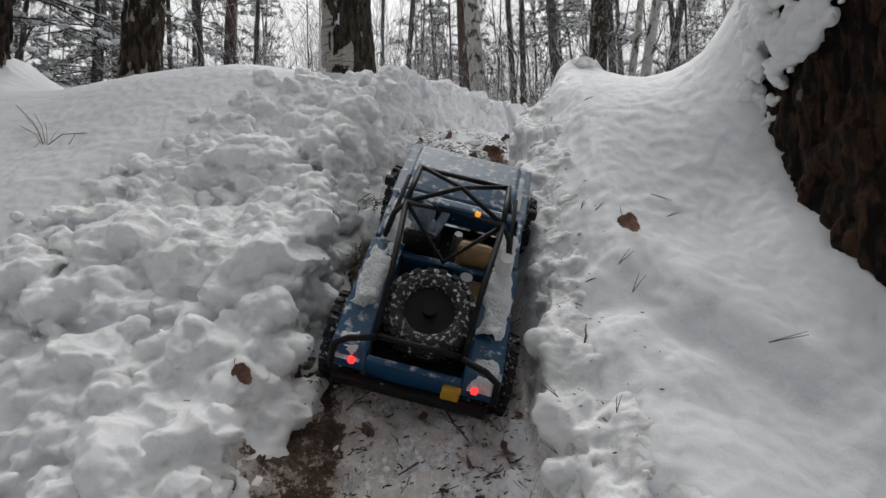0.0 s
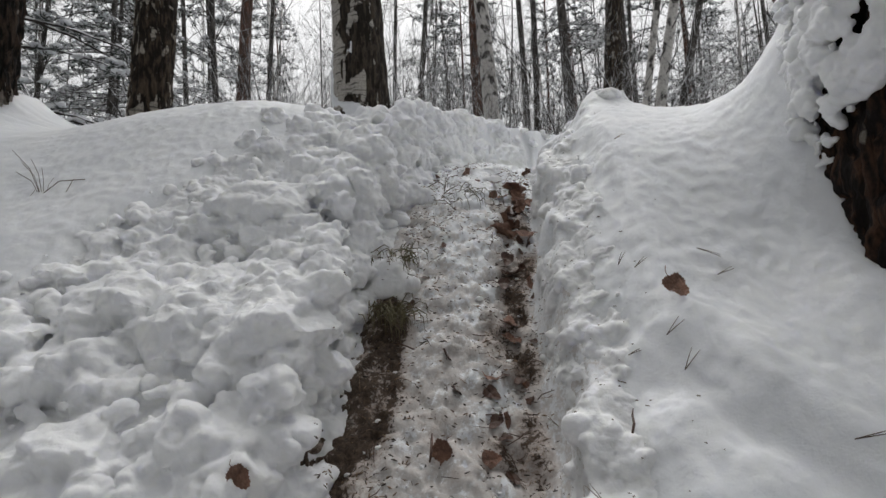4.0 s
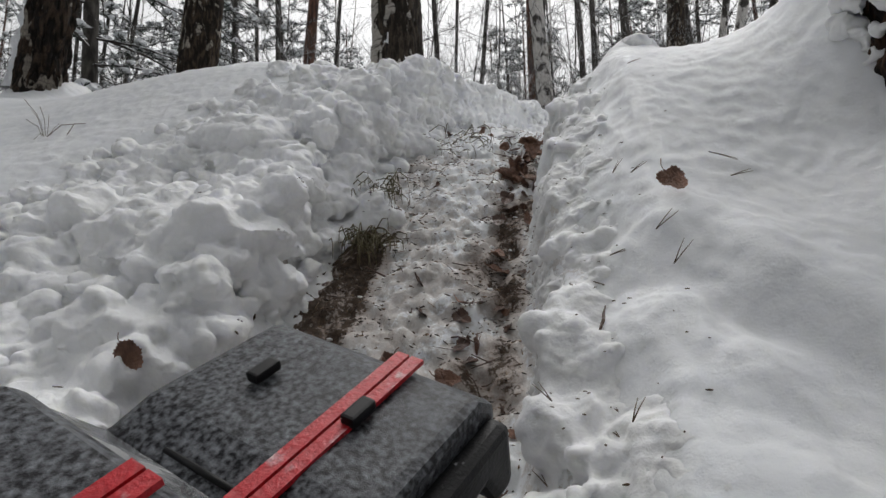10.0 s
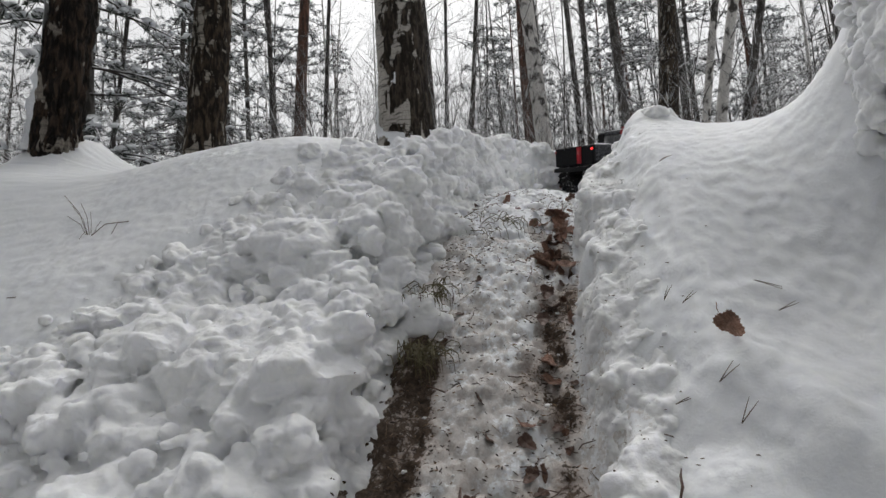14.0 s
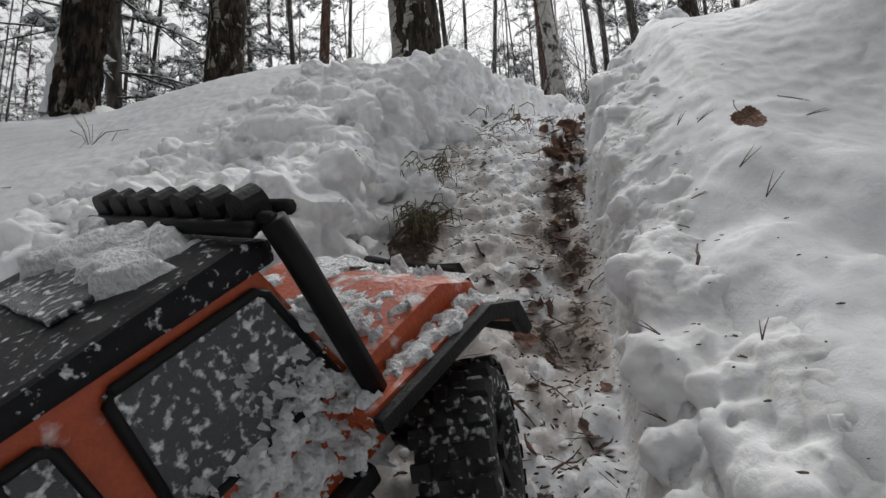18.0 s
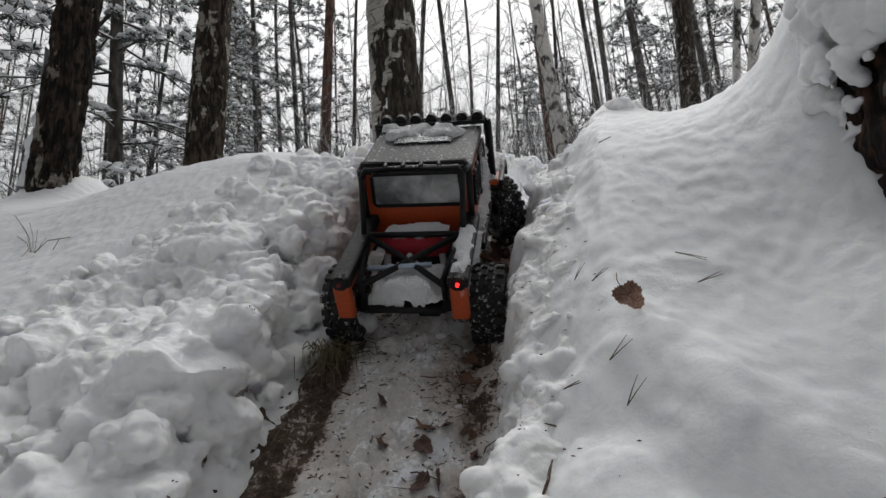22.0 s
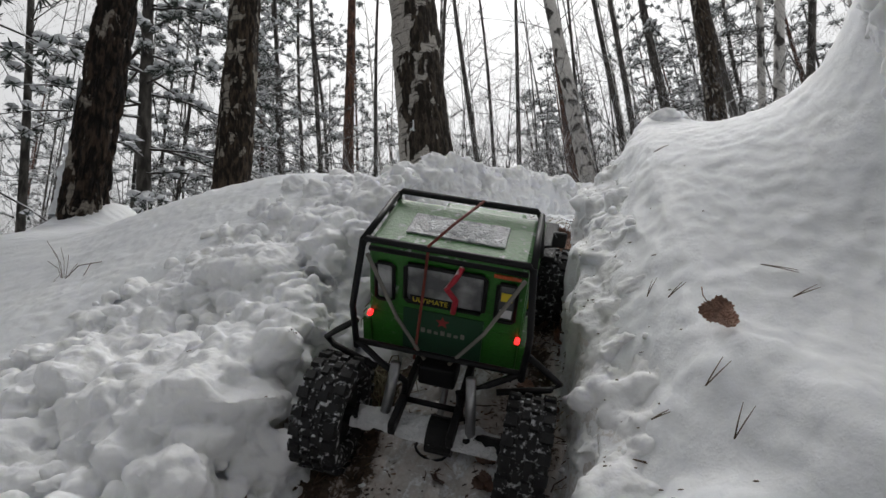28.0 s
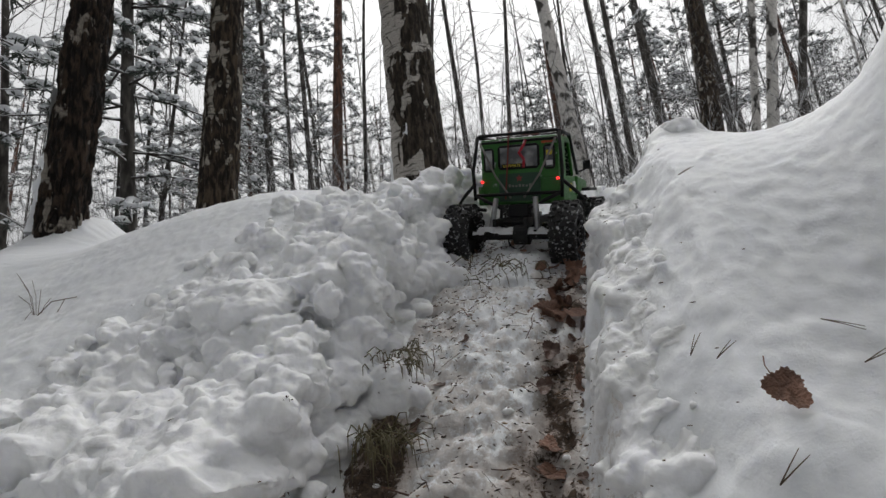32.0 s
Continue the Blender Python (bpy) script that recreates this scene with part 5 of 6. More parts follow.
    bar("tail_bar", [(-.058, -.208, .153), (.058, -.208, .153)], BARE_BLACK, t, .004)
    spare = new("spare_wheel")
    spare.parent = t
    spare.matrix_basis = pose(0, -.148, .142, 0, 90, 0) @ pose(0, 0, 0, 0, 0, 14)
    part("tyre", TYRE, None, spare, "spare tyre ringed with snow")
    tagged(part("tread", TREAD, None, spare), kind="stuff")
    hub = RIM.copy()
    hub.materials[0] = BARE_BLACK
    part("rim", hub, None, spare)
    part("snow_ring", snow_arc((0, -.148, .1640), .050, .061, 10, 165, .005, 12), None, t, "snow caught on the spare tyre")
    snow_patch(t, -.105, -.068, -.03, .075, .146, .010, seed=18)
    snow_patch(t, .070, .106, -.03, .04, .146, .009, seed=19)
    part("crate", bx(.020, .062, -.095, -.055, .098, .128, .002), WOOD, t, "small wooden crate")
    part("pot", cyl((.038, -.072, .138), .012, .024, "Z", 14, .009), METAL, t)
    part("jug", cyl((.088, -.045, .165), .013, .030, "Z", 14, .010), WHITEPLASTIC, t, "small white plastic jug")
    part("thermos", cyl((.012, -.005, .145), .009, .04, "Z", 12, .006), METAL, t)
    part("fuel_can", bx(.040, .064, -.240, -.230, .094, .122, .003), YELLOW, t, "yellow plate on the tailgate")
    part("dash_lamp", bx(.029, .038, .058, .064, .150, .158, .002), AMBER, t, "glowing amber lamp")
    part("steering_wheel", cyl((-.042, .045, .152), .016, .004, "Y", 16), BARE_BLACK, t)
    # the little driver figure is one plain shape
    bm = bx(-.062, -.024, -.018, .018, .120, .168, .012)
    bmesh.ops.create_uvsphere(bm, u_segments=14, v_segments=9, radius=.0155, matrix=Matrix.Translation((-.043, .003, .184)))
    bmesh.ops.create_cube(bm, size=1, matrix=pose(-.020, .022, .150, 20, 0, -15) @ Matrix.Diagonal((.011, .045, .011, 1)))
    bmesh.ops.create_cube(bm, size=1, matrix=pose(-.065, .022, .150, 20, 0, 15) @ Matrix.Diagonal((.011, .045, .011, 1)))
    part("driver_doll", bm, DOLL, t, "small plastic driver doll")
    snow_patch(t, -.10, -.055, -.035, .02, .148, .014, seed=14)
    snow_patch(t, .05, .10, .10, .2, .146, .006, seed=16, slope=-.06)
    snow_patch(t, -.09, -.04, .16, .225, .142, .006, seed=17, slope=-.1)
    return t, wheels


def black_truck():
    t = tagged(new("black_pickup"), "black radio-controlled pickup with a red stripe, dusted with snow", "toy truck")
    wheels = running_gear(t, .106, -.155, .155, .060)
    for s in (-1, 1):
        part("bed_side", prism([(-.235, .160), (-.045, .156), (-.045, .092), (-.10, .092), (-.115, .122), (-.195, .122), (-.212, .095), (-.235, .095)], s * .080, s * .101, .006), BLACKPAINT, t)
        part("front_wing", prism([(.065, .158), (.225, .150), (.232, .098), (.21, .098), (.195, .125), (.12, .125), (.10, .092), (.065, .092)], s * .080, s * .101, .006), BLACKSIDE, t)
        part("cab_side", prism([(-.045, .092), (-.045, .158), (-.036, .205), (.055, .205), (.090, .160), (.070, .092)], s * .092, s * .098, .002), BLACKSIDE, t)
        part("side_window", plate([(s * .099, -.028, .162), (s * .099, .060, .162), (s * .097, .042, .196), (s * .097, -.024, .196)][::s], .002), CLEARPANE, t)
        part("wheel_arch", bars([(s * .104, -.212, .095), (s * .106, -.192, .122), (s * .106, -.118, .122), (s * .104, -.10, .094)], r=.004), None, t)
        part("bed_rail", bx(s * .060 - .004, s * .060 + .004, -.215, -.055, .110, .119, .002), BLACKPLASTIC, t)
    tail_lamp(t, .094, -.243, .146, r=.0032)
    tail_lamp(t, -.094, -.243, .146, False)
    part("tailgate", bx(-.100, .100, -.242, -.228, .095, .160, .005), BLACKSIDE, t)
    part("bed_floor", bx(-.085, .085, -.228, -.045, .098, .108, .002), DUSTED, t, "bed floor dusted with snow")
    for i in range(6):
        part("floor_rib", bx(-.045 + i * .018 - .003, -.045 + i * .018 + .003, -.222, -.14, .108, .111, .001), BLACKPLASTIC, t)
    part("cab_back", prism([(-.054, .10), (-.054, .158), (-.046, .165), (-.042, .165), (-.042, .10)], -.096, .096, .002), BLACKSIDE, t)
    part("rear_pillar", bx(-.094, -.062, -.048, -.040, .162, .210, .003), BLACKSIDE, t)
    part("rear_pillar", bx(.062, .094, -.048, -.040, .162, .210, .003), BLACKSIDE, t)
    part("rear_window", plate([(-.062, -.047, .166), (.062, -.047, .166), (.062, -.042, .198), (-.062, -.042, .198)], .002), CLEARPANE, t)
    part("roof", prism([(-.046, .200), (-.040, .216), (.0, .222), (.058, .217), (.068, .203)], -.094, .094, .006), BLACKPAINT, t)
    part("windscreen", plate([(-.085, .094, .160), (.085, .094, .160), (.082, .064, .205), (-.082, .064, .205)], .002), CLEARPANE, t)
    part("bonnet", prism([(.085, .164), (.12, .172), (.215, .168), (.232, .155), (.235, .10), (.085, .10)], -.088, .088, .007), BLACKPAINT, t, "black bonnet frosted with snow")
    part("grille", bx(-.06, .06, .233, .239, .105, .140, .002), BLACKPLASTIC, t)
    part("front_bumper", bx(-.09, .09, .240, .252, .075, .095, .004), BLACKPLASTIC, t)
    part("rear_bumper", bx(-.085, .085, -.262, -.243, .075, .090, .004), BLACKPLASTIC, t)
    for s in (-1, 1):
        part("bonnet_catch", bx(s * .038 - .005, s * .038 + .005, .155, .175, .172, .179, .002), BARE_BLACK, t)
    part("wiper", bars([(-.04, .098, .166), (.04, .098, .168)], r=.002), None, t)
    # the twin red stripe runs over bonnet, roof, cab back and tailgate
    for x in (.020, .031):
        part("red_stripe", bx(x, x + .009, .090, .225, .1705, .1735, 0), REDTAPE, t)
        part("red_stripe", bx(x, x + .009, -.040, .060, .2195, .2228, 0), REDTAPE, t)
        part("red_stripe", bx(x, x + .009, -.0568, -.0538, .118, .163, 0), REDTAPE, t)
        part("red_stripe", bx(x, x + .009, -.0452, -.0415, .198, .214, 0), REDTAPE, t)
        part("red_stripe", bx(x, x + .009, -.2450, -.2418, .100, .156, 0), REDTAPE, t)
    snow_patch(t, -.056, .054, -.132, -.056, .108, .006, seed=21, cell=.002, sparse=.6, grain=2.5)
    snow_patch(t, -.052, .050, -.222, -.140, .108, .005, seed=22, cell=.002, sparse=.7, grain=2.5)
    snow_patch(t, -.080, -.064, -.222, -.06, .108, .014, seed=23, cell=.002, sparse=.3, grain=2.0)
    snow_patch(t, .064, .080, -.222, -.06, .108, .018, seed=24, cell=.002, sparse=.3, grain=2.0)
    snow_patch(t, .080, .100, -.230, -.10, .152, .012, seed=25)
    return t, wheels


def orange_truck():
    t = tagged(new("orange_crawler"), "orange radio-controlled truck with black roof, cage tail and clinging snow", "toy truck")
    wheels = running_gear(t, .110, -.155, .160, .062)
    for s in (-1, 1):
        part("cab_side", prism([(-.068, .132), (-.068, .165), (-.066, .242), (.094, .242), (.116, .165), (.116, .105), (.0, .105)], s * .080, s * .086, .002), ORANGEPAINT, t)
        part("door_window", plate([(s * .087, .012, .165), (s * .087, .107, .165), (s * .087, .089, .234), (s * .087, .014, .234)][::s], .002), WINDOW, t)
        part("quarter_window", plate([(s * .087, -.027, .180), (s * .087, -.006, .184), (s * .087, -.007, .231), (s * .087, -.026, .231)][::s], .002), WINDOW, t)
        part("rear_quarter_window", plate([(s * .087, -.061, .180), (s * .087, -.037, .180), (s * .087, -.038, .232), (s * .087, -.058, .232)][::s], .002), WINDOW, t)
        bar("pillar_tube", [(s * .097, .105, .262), (s * .098, .108, .240), (s * .100, .119, .140)], BARE_BLACK, t, .007)
        for win in ([(.012, .169), (.016, .165), (.103, .165), (.107, .169), (.091, .230), (.086, .234), (.018, .234), (.014, .230)], [(-.027, .184), (-.024, .180), (-.008, .183), (-.006, .188), (-.007, .227), (-.011, .231), (-.022, .231), (-.026, .227)], [(-.061, .184), (-.057, .180), (-.040, .180), (-.037, .184), (-.038, .228), (-.042, .232), (-.054, .232), (-.058, .228)]):
            part("window_rubber", bars([(s * .0885, y, z) for y, z in win + win[:1]], r=.0026), None, t)
        part("wing", prism([(.10, .152), (.205, .150), (.232, .134), (.238, .112), (.222, .124), (.20, .138), (.10, .140)], s * .086, s * .112, .004), ORANGEPAINT, t, "orange wing under a crust of snow")
        part("fender", prism([(.10, .150), (.208, .149), (.238, .132), (.246, .104), (.238, .102), (.228, .124), (.202, .139), (.10, .140)], s * .112, s * .120, .002), BLACKPLASTIC, t, "black fender flare rimmed with snow")
        part("sill", bx(s * .092 - .006, s * .092 + .006, -.06, .10, .098, .112, .003), BLACKPLASTIC, t)
        part("lower_panel", prism([(-.070, .124), (-.070, .158), (-.23, .150), (-.235, .130), (-.13, .128)], s * .076, s * .084, .003), ORANGEPAINT, t)
        part("bed_rail", prism([(-.07, .174), (-.07, .158), (-.245, .150), (-.245, .166)], s * .066, s * .094, .004), BLACKPLASTIC, t)
        part("tail_panel", bx(s * .080 - .012, s * .080 + .012, -.246, -.232, .100, .152, .004), ORANGEPAINT, t)
        tail_lamp(t, s * .080, -.247, .158, s > 0, .0024)
        part("lamp_housing", cyl((s * .080, -.240, .158), .011, .012, "Y", 16), BLACKPLASTIC, t)
        bar("hoop_leg", [(s * .083, -.074, .250), (s * .083, -.080, .150)], BARE_BLACK, t, .005)
        bar("rear_hoop_leg", [(s * .076, -.092, .248), (s * .075, -.134, .158)], BARE_BLACK, t, .0045)
        bar("hoop_rail", [(s * .083, -.074, .250), (s * .076, -.092, .248)], BARE_BLACK, t, .0045)
        bar("tail_tube", [(s * .070, -.125, .162), (s * .058, -.225, .150), (s * .058, -.230, .104)], BARE_BLACK, t, .005)
    part("roof", prism([(-.072, .240), (-.069, .250), (.09, .257), (.106, .252), (.104, .240)], -.088, .088, .004), ROOFBLACK, t, "black roof speckled with snow")
    part("roof_pane", bx(-.05, .045, .02, .06, .2545, .2575, .001), WINDOW, t)
    part("cab_back", bx(-.082, .082, -.069, -.063, .118, .188, .002), ORANGEPAINT, t)
    part("rear_window", plate([(-.068, -.069, .190), (.068, -.069, .190), (.066, -.068, .238), (-.066, -.068, .238)], .003), CLEARPANE, t, "misted rear window in a black rubber")
    part("window_rubber", bars([(-.070, -.071, .192), (-.066, -.071, .188), (.066, -.071, .188), (.070, -.071, .192), (.068, -.070, .236), (.064, -.070, .240), (-.064, -.070, .240), (-.068, -.070, .236), (-.070, -.071, .192)], r=.0035), None, t)
    part("header", bx(-.084, .084, -.069, -.063, .236, .244, .002), ORANGEPAINT, t)
    for s in (-1, 1):
        part("rear_pillar", bx(s * .076 - .008, s * .076 + .008, -.069, -.063, .186, .238, .002), ORANGEPAINT, t)
    part("windscreen", plate([(-.08, .110, .166), (.08, .110, .166), (.078, .094, .238), (-.078, .094, .238)], .002), WINDOW, t)
    part("bonnet", prism([(.105, .164), (.20, .168), (.232, .150), (.236, .11), (.105, .11)], -.092, .092, .008), ORANGEPAINT, t, "orange bonnet under a crust of snow")
    part("front_bumper", bars([(-.10, .255, .095), (.10, .255, .095)], [(-.06, .262, .10), (-.05, .262, .135), (.05, .262, .135), (.06, .262, .10)], r=.006), None, t)
    part("light_bar", bx(-.092, .092, .098, .108, .258, .264, .002), BARE_BLACK, t)
    for i in range(7):
        x = -.081 + i * .027
        part("roof_lamp", cyl((x, .106, .268), .0095, .012, "Y", 14), BLACKPLASTIC, t)
    part("roof_rack", bars([(-.094, .095, .262), (.094, .095, .262)], [(-.094, .118, .262), (.094, .118, .262)], [(-.097, .105, .262), (.097, .105, .262)], r=.004), None, t)
    part("main_hoop", bars([(-.083, -.074, .246), (-.078, -.074, .258), (.078, -.074, .258), (.083, -.074, .246)], r=.0055), None, t)
    part("rear_hoop", bars([(-.076, -.092, .244), (-.070, -.091, .256), (.070, -.091, .256), (.076, -.092, .244)], r=.0055), None, t)
    for i in range(4):
        x = -.04 + .027 * i
        bar("hoop_tie", [(x, -.074, .258), (x, -.091, .256)], BARE_BLACK, t, .0035)
    part("cross_brace", bars([(-.07, -.128, .165), (0, -.175, .150), (.06, -.228, .142)], [(.07, -.128, .165), (0, -.175, .150), (-.06, -.228, .142)], r=.0045), None, t)
    bar("cross_tube", [(-.078, -.126, .166), (.078, -.126, .166)], BARE_BLACK, t, .0045)
    bar("bumper_bar", [(-.058, -.230, .104), (.058, -.230, .104)], BARE_BLACK, t, .005)
    part("bed_floor", bx(-.064, .064, -.225, -.071, .098, .106, .002), BLACKPLASTIC, t)
    part("bag", bx(-.052, .050, -.130, -.078, .125, .162, .014), REDBAG, t, "red cloth bag crusted with snow")
    bar("antenna_tube", [(-.066, -.190, .146), (.035, -.185, .150)], PALEBLUE, t, .004, "pale blue tube")
    snow_patch(t, -.055, .055, -.226, -.135, .108, .034, seed=31)
    snow_patch(t, -.05, .05, -.122, -.084, .160, .007, seed=32)
    snow_patch(t, -.02, .088, .125, .235, .164, .010, seed=33, slope=-.09, cell=.0016, sparse=.4, grain=3.0)
    snow_patch(t, -.085, .0, .17, .235, .160, .012, seed=46, slope=-.09)
    snow_patch(t, .066, .094, -.24, -.10, .158, .016, seed=34, slope=.05)
    snow_patch(t, -.085, .085, .035, .10, .253, .014, seed=35, cell=.0028, sparse=.25)
    snow_patch(t, .080, .116, .10, .225, .150, .008, seed=36, slope=-.04, cell=.0018, sparse=.35, grain=2.5)
    # snow sprayed up the right flank
    for k, (y0, y1, z0, z1) in enumerate(((-.045, .03, .10, .158), (.015, .125, .095, .190), (.055, .118, .14, .215), (-.15, -.06, .118, .150))):
        side = snow_patch(t, y0, y1, z0, z1, .0, .010, seed=37 + k, cell=.0013, sparse=(.6, .8, 1.2, .6)[k], grain=4.0, label="snow caked on the flank")
        side.matrix_basis = Matrix(((0, 0, 1, .0865), (1, 0, 0, 0), (0, 1, 0, 0), (0, 0, 0, 1)))
    return t, wheels


def green_truck():
    t = tagged(new("green_crawler"), "green radio-controlled off-roader with an outer tube cage and stickers", "toy truck")
    wheels = running_gear(t, .110, -.172, .155, .067, True)
    part("tub", prism([(-.115, .128), (-.115, .185), (.07, .185), (.07, .128)], -.086, .086, .004), GREENPAINT, t)
    part("rear_panel", bx(-.085, .085, -.118, -.110, .180, .266, .004), GREENPAINT, t)
    for s in (-1, 1):
        part("cab_side", prism([(-.112, .184), (-.108, .266), (-.062, .266), (-.050, .184)], s * .080, s * .086, .002), GREENPAINT, t, "green side panel flecked with snow")
        part("door_frame", prism([(-.062, .257), (-.062, .266), (-.006, .266), (.036, .186), (.028, .186), (-.012, .257)], s * .080, s * .086, .002), GREENPAINT, t)
        part("rear_corner_window", bx(s * .066 - .0085, s * .066 + .0085, -.1215, -.1175, .204, .246, .003), CLEARPANE, t)
        part("corner_rubber", bars([(s * .076, -.121, .204), (s * .073, -.121, .201), (s * .059, -.121, .201), (s * .056, -.121, .204), (s * .056, -.121, .245), (s * .059, -.121, .248), (s * .073, -.121, .248), (s * .076, -.121, .245), (s * .076, -.121, .204)], r=.0022), None, t)
        tail_lamp(t, s * .083, -.121, .179, r=.0029)
        part("rear_wing", prism([(-.118, .128), (-.118, .170), (-.06, .170), (-.07, .128)], s * .084, s * .094, .003), GREENPAINT, t)
        part("front_wing", prism([(.05, .186), (.17, .176), (.178, .150), (.10, .150), (.05, .140)], s * .060, s * .092, .004), GREENPAINT, t)
        bar("cage_roof_rail", [(s * .088, -.125, .275), (s * .086, -.012, .277)], BARE_BLACK, t, .0038)
        bar("cage_front_leg", [(s * .086, -.012, .277), (s * .092, .045, .19)], BARE_BLACK, t, .0038)
        bar("cage_rear_leg", [(s * .088, -.125, .275), (s * .096, -.140, .20), (s * .094, -.137, .140)], BARE_BLACK, t, .0038)
        bar("lower_guard", [(s * .094, -.137, .150), (s * .06, -.150, .135), (s * .03, -.155, .120), (s * .035, -.150, .075)], BARE_BLACK, t, .0038)
        part("mirror", bx(s * .112 - .009, s * .112 + .009, .055, .062, .200, .222, .003), BLACKPLASTIC, t)
        bar("mirror_arm", [(s * .09, .06, .195), (s * .108, .06, .20)], BARE_BLACK, t, .002)
        bar("strap", [(s * .082, -.130, .262), (s * .048, -.134, .19), (s * .014, -.138, .142)], STRAP, t, .0022, "grey tie strap")
        part("badge", cyl((s * .088, .025, .160), .013, .004, "X", 20), DECALWHITE, t, "round white badge")
        part("decal", bx(s * .0865 - .001, s * .0865 + .001, -.02, .002, .150, .168, 0), DECALYELLOW, t)
    part("roof", prism([(-.118, .260), (-.114, .270), (-.012, .271), (-.002, .262)], -.085, .085, .005), GREENPAINT, t, "green roof with frost")
    part("roof_pane", bx(-.053, .055, -.089, -.044, .2700, .2725, .001), FROSTPANE, t, "clear roof panel full of snow")
    part("roof_gutter", bars([(-.084, -.118, .262), (.084, -.118, .262)], r=.003), None, t)
    part("rear_window", bx(-.042, .042, -.1215, -.1175, .207, .250, .004), CLEARPANE, t, "dark misted rear window")
    part("window_rubber", bars([(-.043, -.121, .209), (-.040, -.121, .205), (.040, -.121, .205), (.043, -.121, .209), (.043, -.121, .248), (.040, -.121, .252), (-.040, -.121, .252), (-.043, -.121, .248), (-.043, -.121, .209)], r=.0026), None, t)
    part("windscreen", plate([(-.08, .044, .188), (.08, .044, .188), (.08, -.004, .262), (-.08, -.004, .262)], .002), WINDOW, t)
    part("bonnet", prism([(.035, .190), (.05, .194), (.168, .186), (.176, .172), (.176, .13), (.06, .13)], -.062, .062, .006), GREENPAINT, t)
    part("bonnet_vent", bx(.066, .086, .10, .13, .178, .184, .002), BLACKPLASTIC, t)
    part("front_bumper", bx(-.09, .09, .178, .192, .12, .14, .004), BLACKPLASTIC, t)
    part("wheel_arch", bx(.062, .112, .10, .21, .150, .158, .003), BLACKPLASTIC, t)
    part("cage_crossbar", bars([(-.088, -.125, .271), (-.084, -.125, .277), (.084, -.125, .277), (.088, -.125, .271)], r=.0038), None, t)
    part("cage_crossbar", bars([(-.086, -.012, .273), (-.080, -.012, .281), (.080, -.012, .281), (.086, -.012, .273)], r=.0038), None, t)
    bar("guard_crossbar", [(-.094, -.138, .150), (.094, -.138, .150)], BARE_BLACK, t, .0035)
    bar("guard_crossbar", [(-.035, -.152, .090), (.035, -.152, .090)], BARE_BLACK, t, .0035)
    bar("cord", [(.018, -.012, .284), (-.004, -.07, .280), (-.018, -.126, .281), (-.022, -.130, .21), (-.026, -.138, .14)], ROPE, t, .0017, "red-brown cord over the roof")
    part("ribbon", bars([(.018, -.126, .262), (.012, -.128, .248), (.004, -.130, .236), (.014, -.128, .222), (.012, -.128, .205)], r=.0032), None, t).data.materials[0] = REDBAG
    part("decal_panel", bx(-.045, .045, -.1192, -.1170, .135, .194, 0), DARKGREEN, t)
    for k in range(7):
        part("letter_bar", bx(-.024 + k * .0075, -.0195 + k * .0075, -.1202, -.1182, .165, .171 - .0012 * (k % 3), 0), STRAP, t, "small pale letter bar")
    star = bmesh.new()
    star.faces.new([star.verts.new(((.0085 if k % 2 == 0 else .0036) * math.sin(math.pi * k / 5), -.1203, .183 + (.0085 if k % 2 == 0 else .0036) * math.cos(math.pi * k / 5))) for k in range(10)])
    part("red_star", star, DULLRED, t)
    part("sticker", bx(-.037, .016, -.1226, -.1214, .2065, .2145, 0), BARE_BLACK, t)
    text = bpy.data.curves.new("sticker_text", "FONT")
    text.body, text.size, text.extrude = "ULTIMATE", .0085, .0003
    tob = new("sticker_text", text)
    tob.parent = t
    tob.matrix_basis = pose(-.034, -.1232, .2075, 90, 0, 0)
    text.materials.append(DECALYELLOW)
    part("yellow_sticker", bx(.060, .072, -.1226, -.1216, .228, .238, 0), DECALYELLOW, t)
    part("white_sticker", bx(.060, .073, -.1226, -.1216, .207, .217, 0), DECALWHITE, t)
    part("orange_sticker", bx(.050, .078, -.1200, -.1185, .2535, .2575, 0), ORANGEPAINT, t)
    part("tow_loop", bars(*[[(.018 * math.cos(a) + .01, -.185, .055 + .016 * math.sin(a)) for a in [k * math.pi / 8 for k in range(17)]]], r=.0015), None, t)
    snow_patch(t, -.085, .085, -.190, -.155, .072, .014, seed=41, label="snow packed on the axle")
    snow_patch(t, -.05, .052, -.088, -.046, .2715, .003, seed=42, cell=.0022, sparse=.5)
    for s in (-1, 1):
        bar("side_guard", [(s * .094, -.135, .176), (s * .122, -.130, .150), (s * .136, -.125, .134), (s * .128, -.125, .124), (s * .07, -.14, .118)], BARE_BLACK, t, .0038)
    snow_patch(t, .06, .09, .06, .16, .176, .008, seed=43)
    part("fuel_cell", bx(-.022, .022, -.135, -.10, .10, .128, .004), BARE_BLACK, t)
    return t, wheels


BLUE, BLUE_WHEELS = blue_truck()
BLACK, BLACK_WHEELS = black_truck()
ORANGE, ORANGE_WHEELS = orange_truck()
GREEN, GREEN_WHEELS = green_truck()


# ---- litter on the snow ----
def ground_point(x, y):
    best = (Vector((x, y, height(x, y))), Vector((0, 0, 1)))
    top = -9.0
    for ob in [ground] + BANKS:
        hit, p, n, _ = ob.ray_cast(Vector((x, y, 6)), Vector((0, 0, -1)))
        if hit and p.z > top:
            top, best = p.z, (p, n)
    return best


bpy.context.view_layer.update()


